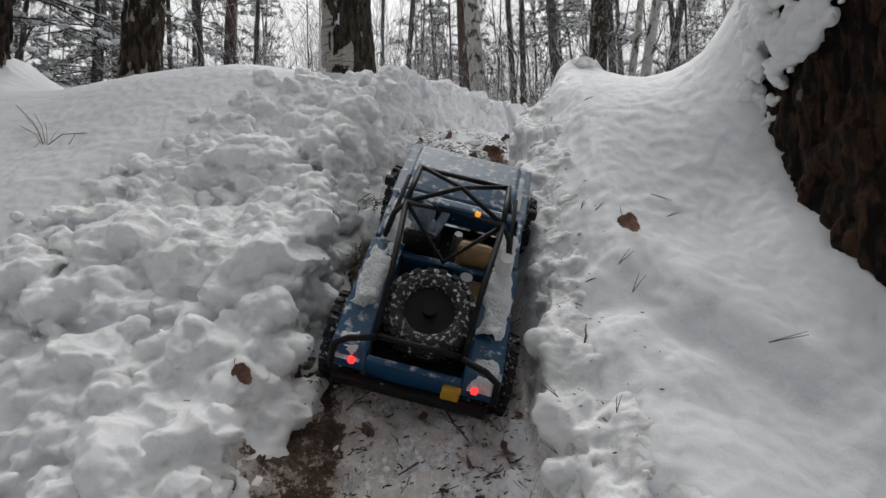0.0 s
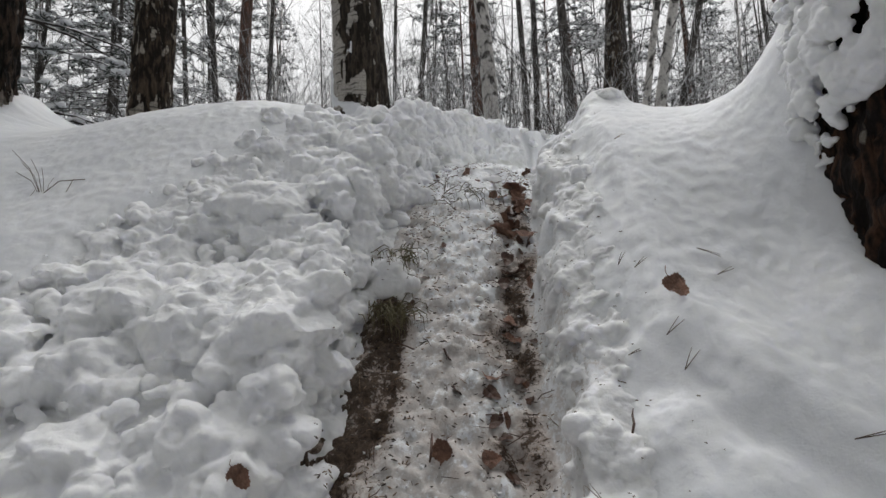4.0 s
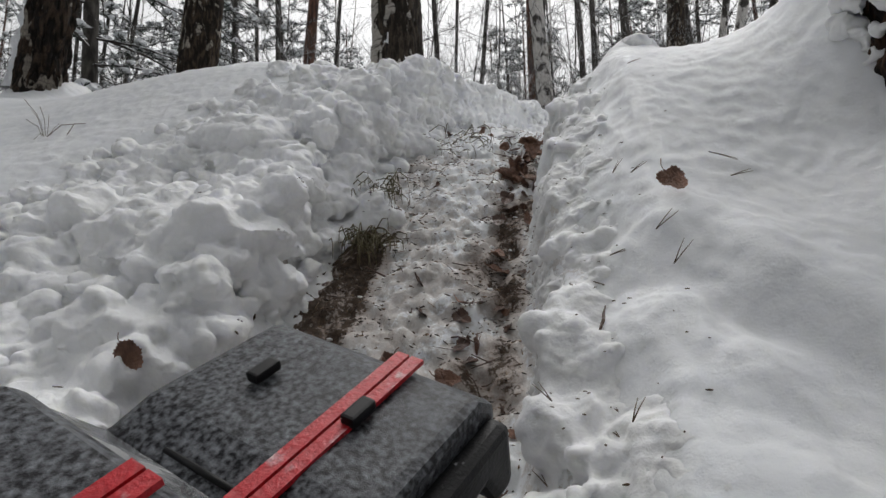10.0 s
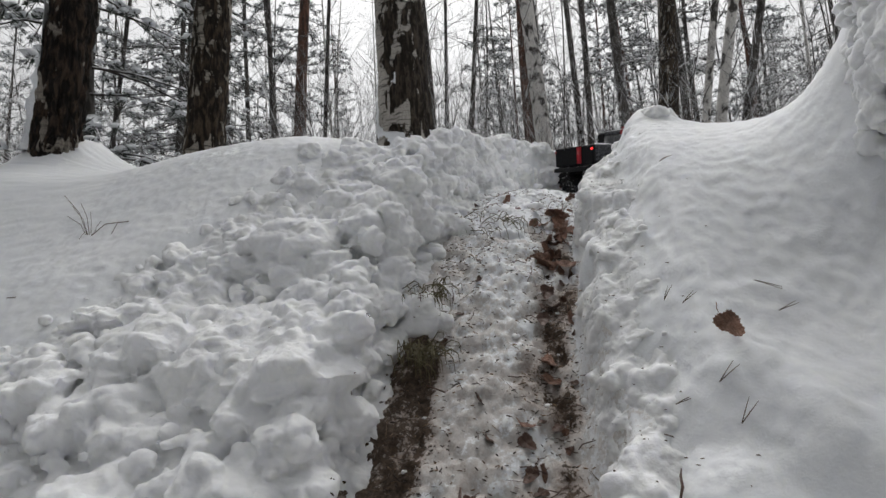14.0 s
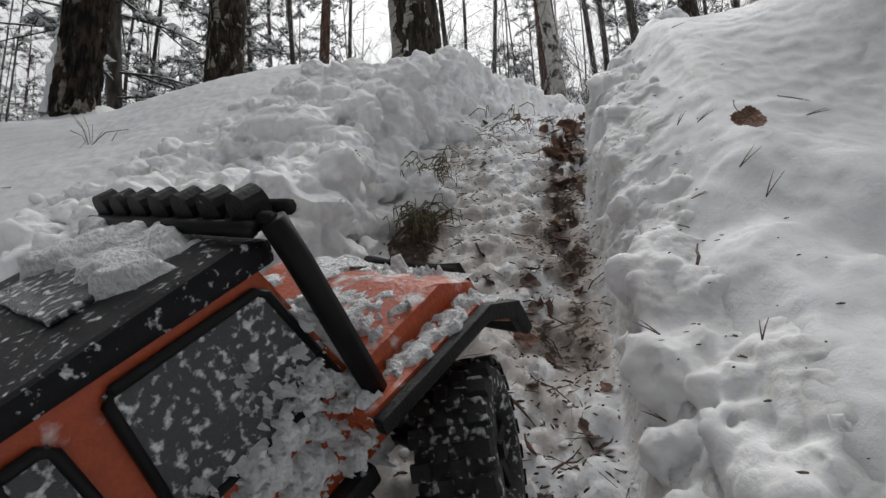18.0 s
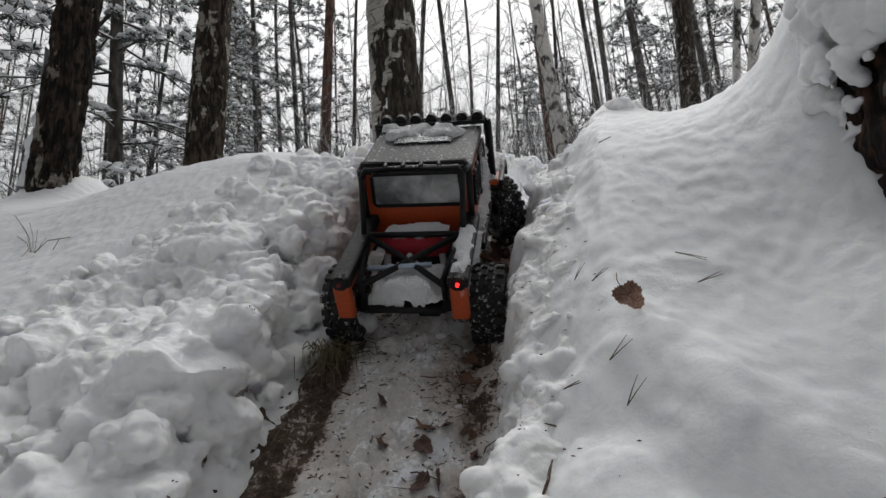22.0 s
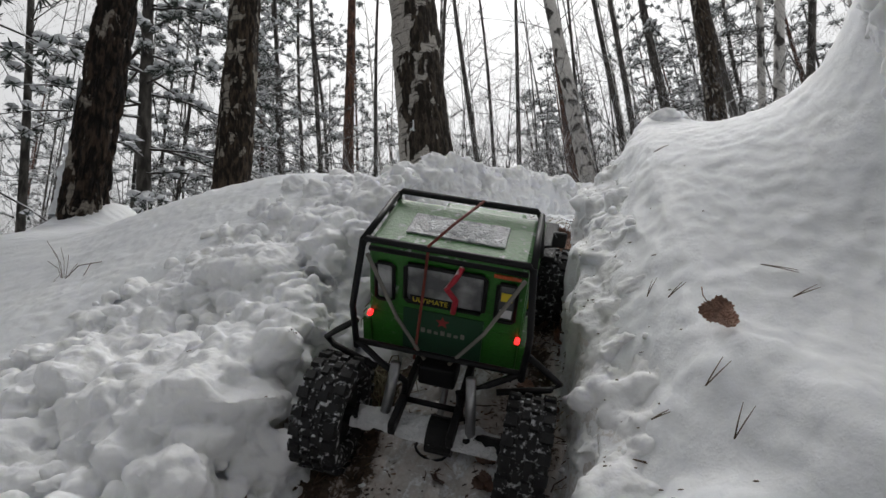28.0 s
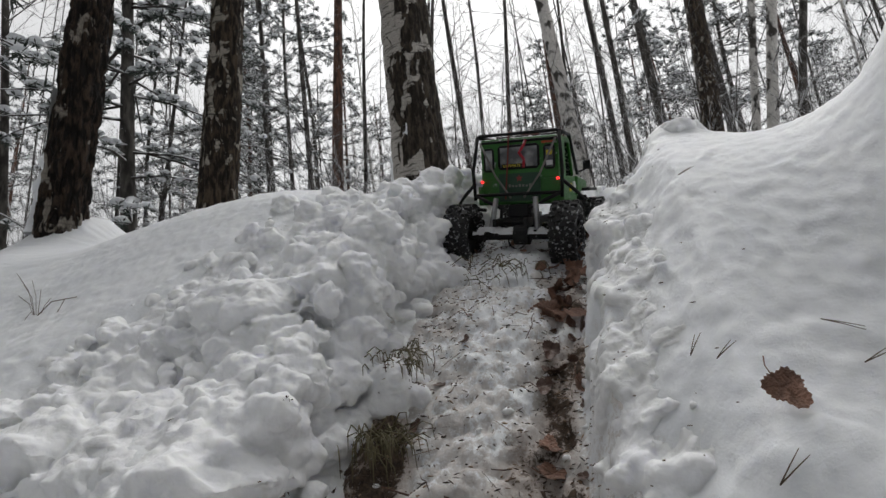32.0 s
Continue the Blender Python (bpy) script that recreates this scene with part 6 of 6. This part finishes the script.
def leaf_mesh(seed, size):
    """A curled leaf with a toothed edge, a pointed tip, sunken veins and a bent stalk."""
    rng = random.Random(seed)
    v, f, n, rings = [], [], 44, 7
    curl, fold, twist = rng.uniform(.15, .5), rng.uniform(.1, .45), rng.uniform(-.25, .25)
    for j in range(rings + 1):
        q = j / rings
        for i in range(n):
            a = 2 * math.pi * i / n
            down = max(0, -math.cos(a))
            r = size * .5 * (1 + .06 * math.cos(a) + .55 * down ** 9 - .10 * max(0, math.cos(a)) ** 6 + (.12 * (i % 2) if j == rings else 0) + .07 * math.sin(3 * a + seed) + .05 * math.sin(7 * a + 2 * seed))
            x, y = q * r * math.sin(a) * .92, q * r * math.cos(a) * 1.04
            vein = .018 * size * abs(math.sin((y / size - .55 * abs(x) / size) * 19)) * min(1, abs(x) / size * 9)
            z = curl * (y * y) / size * 1.4 + fold * abs(x) * .6 + twist * x * y / size + .05 * size * math.sin(4 * a + seed) * q * q + vein
            v.append((x, y, z))
    for j in range(rings):
        for i in range(n):
            i2 = (i + 1) % n
            f.append((j * n + i, j * n + i2, (j + 1) * n + i2, (j + 1) * n + i))
    b = len(v)
    top = [(x, y, z + .0007) for x, y, z in v]
    f += [tuple(k + b for k in q) for q in f]
    v = v + top
    t = Tubes()
    t.add([(0, -size * .45, size * .12), (0, 0, size * .02), (0, size * .45, size * .10), (size * .06, size * .72, size * .2), (size * .22, size * .92, size * .30)], [size * .008, size * .016, size * .018, size * .017, size * .02], 5)
    o = len(v)
    v += t.v
    f += [tuple(k + o for k in q) for q in t.f]
    return v, f


def leaf(name, label, x, y, size, seed, material, rz=0, tilt=0, lift=0.004, face=Vector((0, 0, 0))):
    v, f = leaf_mesh(seed, size)
    ob = tagged(new(name, mesh_of(name, v, f, material)), label, "leaf", "fallen leaves")
    p, n = ground_point(x, y)
    q = Vector((0, 0, 1)).rotation_difference((n + face).normalized())
    ob.matrix_basis = Matrix.Translation(p + n * lift) @ q.to_matrix().to_4x4() @ pose(0, 0, 0, tilt, 0, rz)
    return ob


leaf("dry_leaf", "dry brown birch leaf with a stalk, lying on clean snow", 0.322, 0.818, 0.028, 4, DRYLEAF, 20, 8, .012, Vector((-.08, -.55, 0)))
leaf("dry_leaf", "crumpled orange-brown leaf stuck in the snow bank", -0.205, 0.640, 0.022, 7, DRYLEAF, 60, 20, .008, Vector((0, -1.0, 0)))
for _k, (_x, _y, _s) in enumerate(((.117, 1.134, .032), (.153, 1.082, .030), (.111, .986, .040), (.117, .922, .022), (.094, .868, .030), (.002, .795, .034), (.071, .886, .026),
                                   (.060, .802, .030), (.109, 1.008, .034), (.125, 1.103, .036), (.052, 1.474, .034), (.165, 1.40, .03), (.150, 1.30, .034))):
    leaf("wet_leaf", "curled brown leaf half buried in the trench", _x, _y, _s * .82, 11 + _k, DRYLEAF if _k % 3 else DARKLEAF, 67 * _k, 20 + 13 * (_k % 3))
_rng = random.Random(77)
for _i in range(58):
    _y = _rng.uniform(.62, 1.55)
    _x = float(right_edge(_y)) - abs(_rng.gauss(.035, .03)) if _i < 46 else _rng.uniform(-.1, .12)
    leaf("wet_leaf", "dark sodden leaf trodden into the rut", _x, _y, _rng.uniform(.010, .022), 40 + _i, DARKLEAF if _rng.random() < .75 else DRYLEAF, _rng.uniform(0, 360), _rng.uniform(-50, 50), .003)


def needle_pair(x, y, length, rz, spread=5, name="pine_needle", material=STRAW, r=.00055):
    p, n = ground_point(x, y)
    t = Tubes()
    for s in (-1, 1):
        a = radians(rz + s * spread)
        d = Vector((math.cos(a), math.sin(a), 0))
        d = (d - n * d.dot(n)).normalized()
        t.add([p + n * .004, p + n * .004 + d * length * .5, p + n * .003 + d * length], [r, r * .9, r * .5], 4)
    return tagged(new(name, t.mesh(name, material)), "pair of dry pine needles on the snow", "needle", "fallen needles")


for _x, _y, _l, _a in ((.270, .893, .026, 35), (.288, .878, .026, 35), (.300, .745, .030, 40), (.222, .765, .034, 5), (.168, .632, .036, 105), (.221, .605, .018, 95), (.244, .785, .02, 30),
                       (.162, .835, .03, 75), (.175, .650, .03, 110), (.334, 1.11, .03, 40), (.43, .660, .045, 20), (.383, .895, .035, -20), (.395, .862, .035, 50), (.291, .775, .03, 45), (.23, .60, .03, 60), (.225, .63, .012, 90), (-.26, .62, .02, 60), (-.27, .83, .008, 80)):
    needle_pair(_x, _y, _l, _a)


def stick(x, y, length, rz, r=.0022, label="short dark twig lying on the snow", up=.2):
    p, n = ground_point(x, y)
    a = radians(rz)
    d = Vector((math.cos(a), math.sin(a), 0))
    d = (d - n * d.dot(n)).normalized() + n * up * .3
    t = Tubes()
    k = d.cross(n).normalized() * length * .06
    t.add([p + n * .003 - d * length * .5, p + n * .006 + k, p + n * .004 + d * length * .3 - k * .3, p + n * .006 + d * length * .5], [r * .6, r, r * .9, r * .5], 6)
    return tagged(new("twig", t.mesh("twig", DARKLEAF)), label, "twig", "fallen twigs")


# the heap of brown leaves by the bend, and twigs in the rut below it
for _i in range(16):
    _y = _rng.uniform(1.20, 1.42)
    leaf("brown_leaf", "large brown leaf in a heap by the trench side", float(right_edge(_y)) - _rng.uniform(.015, .075), _y, _rng.uniform(.026, .042), 140 + _i, DRYLEAF, _rng.uniform(0, 360), _rng.uniform(-45, 45), .006)
for _i in range(34):
    _y = _rng.uniform(.58, 1.48)
    stick(float(right_edge(_y)) - abs(_rng.gauss(.045, .03)), _y, _rng.uniform(.025, .075), _rng.uniform(0, 180), _rng.uniform(.0006, .0011), "thin dry twig lying in the rut")
for _i in range(16):
    _y = _rng.uniform(.6, 1.5)
    stick(_rng.uniform(-.1, .1), _y, _rng.uniform(.02, .06), _rng.uniform(0, 180), .0007, "thin dry twig lying in the trench")
stick(.225, .715, .042, 62, .0016)
stick(-.03, .57, .04, -40)
stick(-.01, .80, .05, 70)
stick(.05, .72, .06, -55, .0015)
stick(-.05, .95, .07, 25, .0015)
stick(.0, .66, .05, 50, .0014)


def sprig():
    """A dry grass sprig standing out of the smooth snow."""
    p, n = ground_point(-.775, 1.078)
    thing = tagged(new("dry_sprig"), "dry grass sprig poking out of smooth snow", "grass")
    thing.location = p
    rng = random.Random(5)
    for dx, dz, bend in ((-.085, .095, 0), (-.065, .070, .01), (-.045, .075, .0), (-.022, .055, .01), (-.075, .050, .02), (.004, .035, .03)):
        bar("blade", [(0, 0, -.02), (dx * .45, .01, dz * .55), (dx, .02, dz)], STRAW, thing, .0006, sides=4)
    bar("blade", [(0, 0, 0), (.03, 0, .022), (.075, .01, .026)], STRAW, thing, .0009, sides=4)
    bar("blade", [(.055, .005, .026), (.045, 0, .0), (.03, -.01, -.04)], STRAW, thing, .0008, sides=4)
    bar("blade", [(-.015, 0, .01), (-.03, -.01, -.02), (-.028, -.01, -.06)], STRAW, thing, .0005, sides=4)
    return thing


sprig()
needle_pair(-.80, .93, .03, 10)
stick(-1.02, 1.55, .09, 15, .0012, "thin twig on the snow by the tree")


def tuft(x, y, count, length, seed, spread=.03, label="tuft of dead grass hanging from the trench wall"):
    p, n = ground_point(x, y)
    rng = random.Random(seed)
    t = Tubes()
    for i in range(count):
        o = p + Vector((rng.gauss(0, spread), rng.gauss(0, spread * 1.3), rng.uniform(-.005, .02)))
        d = Vector((rng.uniform(.0, .7), rng.uniform(-.8, .1), rng.uniform(-.2, .4))).normalized()
        ln = length * rng.uniform(.5, 1.2)
        t.add([o, o + d * ln * .5, o + d * ln * .8 + Vector((0, 0, -ln * .25)), o + d * ln * .85 + Vector((0, 0, -ln * .65))], [.0010, .0009, .0008, .0003], 3, cap=False)
    return tagged(new("grass_tuft", t.mesh("grass_tuft", GRASS)), label, "grass", kind="stuff")


tuft(-.098, .985, 90, .05, 3, .018)
tuft(-.085, 1.06, 60, .035, 4, .02)
tuft(.03, 1.30, 40, .05, 6, .04, "thin dead grass lying in the trench")


def litter_material():
    """Each crumb its own brown, from black bark to pale straw."""
    m = bpy.data.materials.new("trench_litter")
    m.use_nodes = True
    n, l = m.node_tree.nodes, m.node_tree.links
    g = n.new("ShaderNodeNewGeometry")
    r = n.new("ShaderNodeValToRGB")
    r.color_ramp.elements[0].color = (0.02, 0.014, 0.01, 1)
    r.color_ramp.elements[1].color = (0.30, 0.20, 0.12, 1)
    mid = r.color_ramp.elements.new(0.6)
    mid.color = (0.085, 0.05, 0.032, 1)
    l.new(g.outputs["Random Per Island"], r.inputs["Fac"])
    l.new(r.outputs["Color"], n["Principled BSDF"].inputs["Base Color"])
    n["Principled BSDF"].inputs["Roughness"].default_value = 0.7
    return m


LITTER = litter_material()


def debris():
    """Needles, bark crumbs and leaf bits ground into the trench."""
    rng = random.Random(9)
    t = Tubes()
    for i in range(3600):
        y = rng.uniform(.40, 1.62)
        u = rng.random()
        lo, hi = float(left_edge(y)), float(right_edge(y))
        lo += .022
        x = lo + (hi - lo) * (u * .35 if i % 3 == 0 else (.65 + .38 * u if i % 3 == 1 else u))
        p, n = ground_point(x, y)
        a = rng.uniform(0, 6.28)
        d = Vector((math.cos(a), math.sin(a), rng.uniform(-.3, .3)))
        d = (d - n * d.dot(n) * .8).normalized()
        ln = rng.uniform(.0008, .0045) if i % 16 else rng.uniform(.006, .024)
        r = rng.uniform(.0004, .0012) if i % 16 else rng.uniform(.0003, .0005)
        t.add([p + n * .001 - d * ln, p + n * .0013, p + n * .001 + d * ln], [r * .6, r, r * .5], 4)
    return tagged(new("trench_litter", t.mesh("trench_litter", LITTER)), "needles and bark crumbs strewn through the wheel trench", "litter", kind="stuff")


def specks():
    """Crumbs of bark flung out on the right bank."""
    rng = random.Random(19)
    t = Tubes()
    for i in range(150):
        y = rng.uniform(.5, 1.4)
        x = float(right_edge(y)) + abs(rng.gauss(.03, .07))
        p, n = ground_point(x, y)
        d = Vector((rng.uniform(-1, 1), rng.uniform(-1, 1), 0)).normalized()
        ln, r = rng.uniform(.0006, .003), rng.uniform(.0004, .0009)
        t.add([p + n * .001 - d * ln, p + n * .0012, p + n * .001 + d * ln], [r * .6, r, r * .6], 4)
    return tagged(new("bark_specks", t.mesh("bark_specks", STRAW)), "specks of bark scattered over the snow bank", "litter", kind="stuff")


debris()
specks()


# ---- what moves ----
def parked(x, y, rz, lift=0.0):
    z = height(x, y)
    up = math.degrees(math.atan((height(x, y + .15) - height(x, y - .15)) / .3))
    side = math.degrees(math.atan((height(x + .1, y) - height(x - .1, y)) / .2))
    c, s = math.cos(radians(rz)), math.sin(radians(rz))
    return (x, y, z + lift, up * c + side * s, -side * c + up * s, rz)


def drive(truck, wheels, rows, radius, steer=0.0):
    walk(truck, [(t, pose(*p)) for t, p in rows])
    # the wheels turn as the truck goes
    ts = [t for t, _ in rows]
    ys = [p[1] for _, p in rows]
    xs = [p[0] for _, p in rows]
    times, t = [0.0], 0.0
    while t < 32.0 - 1e-6:
        t = round(t + 0.1, 1)
        times.append(t)
    roll, last, turns, kept = 0.0, None, [], None
    for t in times:
        x, y = np.interp(t, ts, xs), np.interp(t, ts, ys)
        if last is not None:
            go = math.hypot(x - last[0], y - last[1]) * (1 if y >= last[1] else -1)
            roll += max(-80, min(80, math.degrees(go / radius) * 1.25))
        last = (x, y)
        turns.append((t, roll))
    keep = [turns[0]] + [b for a, b, c in zip(turns, turns[1:], turns[2:]) if abs(b[1] - a[1]) > .5 or abs(c[1] - b[1]) > .5] + [turns[-1]]
    for w, x, y, z, s in wheels:
        turned = pose(x, y, z, 0, 0, steer if y > 0 else 0)
        flip = pose(0, 0, 0, 0, 0, 0) if s > 0 else pose(0, 0, 0, 0, 180, 0)
        walk(w, [(t, turned @ pose(0, 0, 0, -a, 0, 0) @ flip) for t, a in keep])


def snow_crumbs():
    """Crumbs of snow and soil lying in the trench, which the wheels fling down the slope as a truck climbs past."""
    rng = random.Random(61)
    out = []
    climbs = (((0.0, .78), (1.0, 1.03), (2.0, 1.45)), ((10.2, .50), (11.0, .95), (12.2, 1.40)),
              ((20.0, .65), (21.0, .83), (22.0, 1.03), (23.2, 1.25)), ((28.6, .90), (30.0, 1.02), (31.6, 1.35)))
    shapes = [tri_mesh("snow_crumb", *blobs(np.zeros((1, 3)), np.full(1, 0.0016 + 0.0009 * k), 0.85, 70 + k, 2, 1.1), LOOSE_SNOW) for k in range(6)]
    for i in range(40):
        climb = climbs[i % 4]
        t0 = rng.uniform(climb[0][0], climb[-1][0])
        y = float(np.interp(t0, [c[0] for c in climb], [c[1] for c in climb])) + rng.uniform(-.03, .03)
        lo, hi = float(left_edge(y)), float(right_edge(y))
        x = (lo + .05 if rng.random() < .5 else hi - .05) + rng.uniform(-.03, .03)
        a = ground_point(x, y)[0]
        fly, back = rng.uniform(.22, .42), rng.uniform(.10, .38)
        b = ground_point(min(max(x + rng.uniform(-.08, .08), lo + .03), hi - .02), y - back)[0]
        ob = tagged(new("snow_crumb", shapes[rng.randrange(6)]), "crumb of snow thrown up by the wheels in the trench", "snow", "thrown snow crumbs")
        rows = [(0.0, a)] if t0 > .05 else []
        for k in range(5):
            u = k / 4
            p = a.lerp(b, u) + Vector((0, 0, 4.9 * fly * fly * u * (1 - u)))
            rows.append((max(0.0, t0) + fly * u, p))
        rows.append((32.0, b))
        out.append((ob, [(t, Matrix.Translation(p) @ pose(0, 0, 0, 40 * k, 25 * k, 0)) for k, (t, p) in enumerate(rows)]))
    return out


CRUMBS = snow_crumbs()


def motions():
    for crumb, rows in CRUMBS:
        walk(crumb, rows)
    drive(BLUE, BLUE_WHEELS, [
        (0.0, (0.023, 0.932, 0.525, 49.5, 15.7, 0.6)),
        (0.5, (0.032, 1.075, 0.660, 46, 15.5, 10)),
        (1.0, (0.037, 1.195, 0.775, 40.1, 15.4, 21.6)),
        (1.5, (0.09, 1.42, 0.905, 30, 12, 4)),
        (2.0, (0.136, 1.638, 0.997, 20.2, 9.6, -10.4)),
        (2.5, (0.21, 1.80, 1.05, 16, 9, -20)),
        (3.2, parked(0.55, 2.15, -50)),
        (4.0, parked(1.3, 2.5, -62)),
        (5.5, parked(2.8, 3.2, -65)),
        (32.0, parked(2.8, 3.2, -65))], .060)
    drive(BLACK, BLACK_WHEELS, [
        (0.0, parked(-0.03, -0.55, -5)),
        (6.0, parked(-0.03, -0.5, -8)),
        (6.5, (-0.04, 0.22, 0.04, 33, 9, -20)),
        (7.0, (-0.046, 0.499, 0.206, 31.2, 10.3, -24.6)),
        (7.5, (-0.06, 0.48, 0.205, 27, 9.5, -25)),
        (8.0, (-0.073, 0.407, 0.182, 22.6, 8.7, -24.9)),
        (8.4, (-0.05, 0.02, -0.08, 34, 9, -22)),
        (9.0, (-0.04, -0.20, -0.23, 35, 9, -20)),
        (9.6, (-0.045, 0.05, -0.06, 33, 12, -20)),
        (10.0, (-0.047, 0.462, 0.205, 29.3, 16.0, -19.3)),
        (10.6, (0.004, 0.905, 0.524, 46.4, 19.7, 2.1)),
        (11.0, (0.058, 1.119, 0.727, 50.8, 14.3, 3.8)),
        (11.5, (0.045, 1.33, 0.87, 40, 13.5, 4.5)),
        (12.0, (0.030, 1.529, 0.978, 31.2, 12.9, 4.7)),
        (12.5, (0.11, 1.71, 1.035, 23, 14.5, -9)),
        (13.0, (0.229, 1.868, 1.080, 16.3, 16.4, -24.4)),
        (13.5, (0.34, 2.02, 1.105, 11, 14.5, -42)),
        (14.0, (0.466, 2.157, 1.122, 7.2, 13.1, -54.5)),
        (14.7, parked(0.85, 2.32, -60)),
        (16.5, parked(2.0, 2.8, -65)),
        (32.0, parked(2.0, 2.8, -65))], .060)
    drive(ORANGE, ORANGE_WHEELS, [
        (0.0, parked(-0.03, -1.15, -5)),
        (15.5, parked(-0.03, -1.15, -5)),
        (16.6, parked(-0.08, -0.10, -20)),
        (17.0, (-0.11, 0.20, 0.02, 34, 12, -25)),
        (17.5, (-0.125, 0.43, 0.145, 36, 12.7, -26)),
        (18.0, (-0.127, 0.555, 0.221, 36.5, 12.7, -26.4)),
        (18.5, (-0.104, 0.576, 0.230, 36.4, 9, -24)),
        (19.0, (-0.077, 0.597, 0.239, 36.2, 4.9, -20.9)),
        (20.0, (-0.059, 0.793, 0.369, 38.5, 5.6, -17.4)),
        (21.0, (0.0, 0.984, 0.538, 43.1, 11.3, -6.8)),
        (22.0, (0.027, 1.189, 0.737, 43.0, 5.3, 3.8)),
        (23.0, (0.033, 1.393, 0.893, 28.3, 5.6, 4.2)),
        (23.5, (0.10, 1.64, 1.005, 19, 8.5, -9)),
        (24.0, (0.198, 1.920, 1.095, 10.7, 11.7, -22.8)),
        (24.5, (0.36, 2.13, 1.125, 9, 12, -38)),
        (26.0, parked(0.80, 2.35, -50)),
        (32.0, parked(0.82, 2.36, -52))], .062, 30)
    drive(GREEN, GREEN_WHEELS, [
        (0.0, parked(-0.03, -1.75, -5)),
        (21.5, parked(-0.03, -1.75, -5)),
        (23.0, parked(-0.05, -0.10, -6)),
        (23.5, (-0.045, 0.36, 0.08, 33, 11, -9)),
        (24.0, (-0.045, 0.685, 0.290, 34, 11, -9)),
        (24.5, (-0.022, 0.79, 0.362, 34.5, 13, -6)),
        (25.0, (-0.041, 0.847, 0.403, 34.9, 14.1, -4.5)),
        (26.0, (-0.005, 0.907, 0.473, 39.0, 13.0, -1.4)),
        (27.3, (0.002, 1.00, 0.565, 43, 15, 5)),
        (28.5, (0.009, 1.078, 0.646, 47.8, 16.5, 12.0)),
        (29.0, (0.014, 1.098, 0.680, 50.1, 16.2, 15.7)),
        (29.5, (0.015, 1.155, 0.72, 45, 10, 13.5)),
        (30.0, (0.016, 1.210, 0.755, 39.2, 4.6, 11.5)),
        (31.0, (0.040, 1.315, 0.828, 28, 7.8, 9.4)),
        (31.5, (0.06, 1.47, 0.905, 22, 9, 1)),
        (32.0, (0.083, 1.593, 0.947, 17.6, 10.7, -8.3))], .067)


motions()
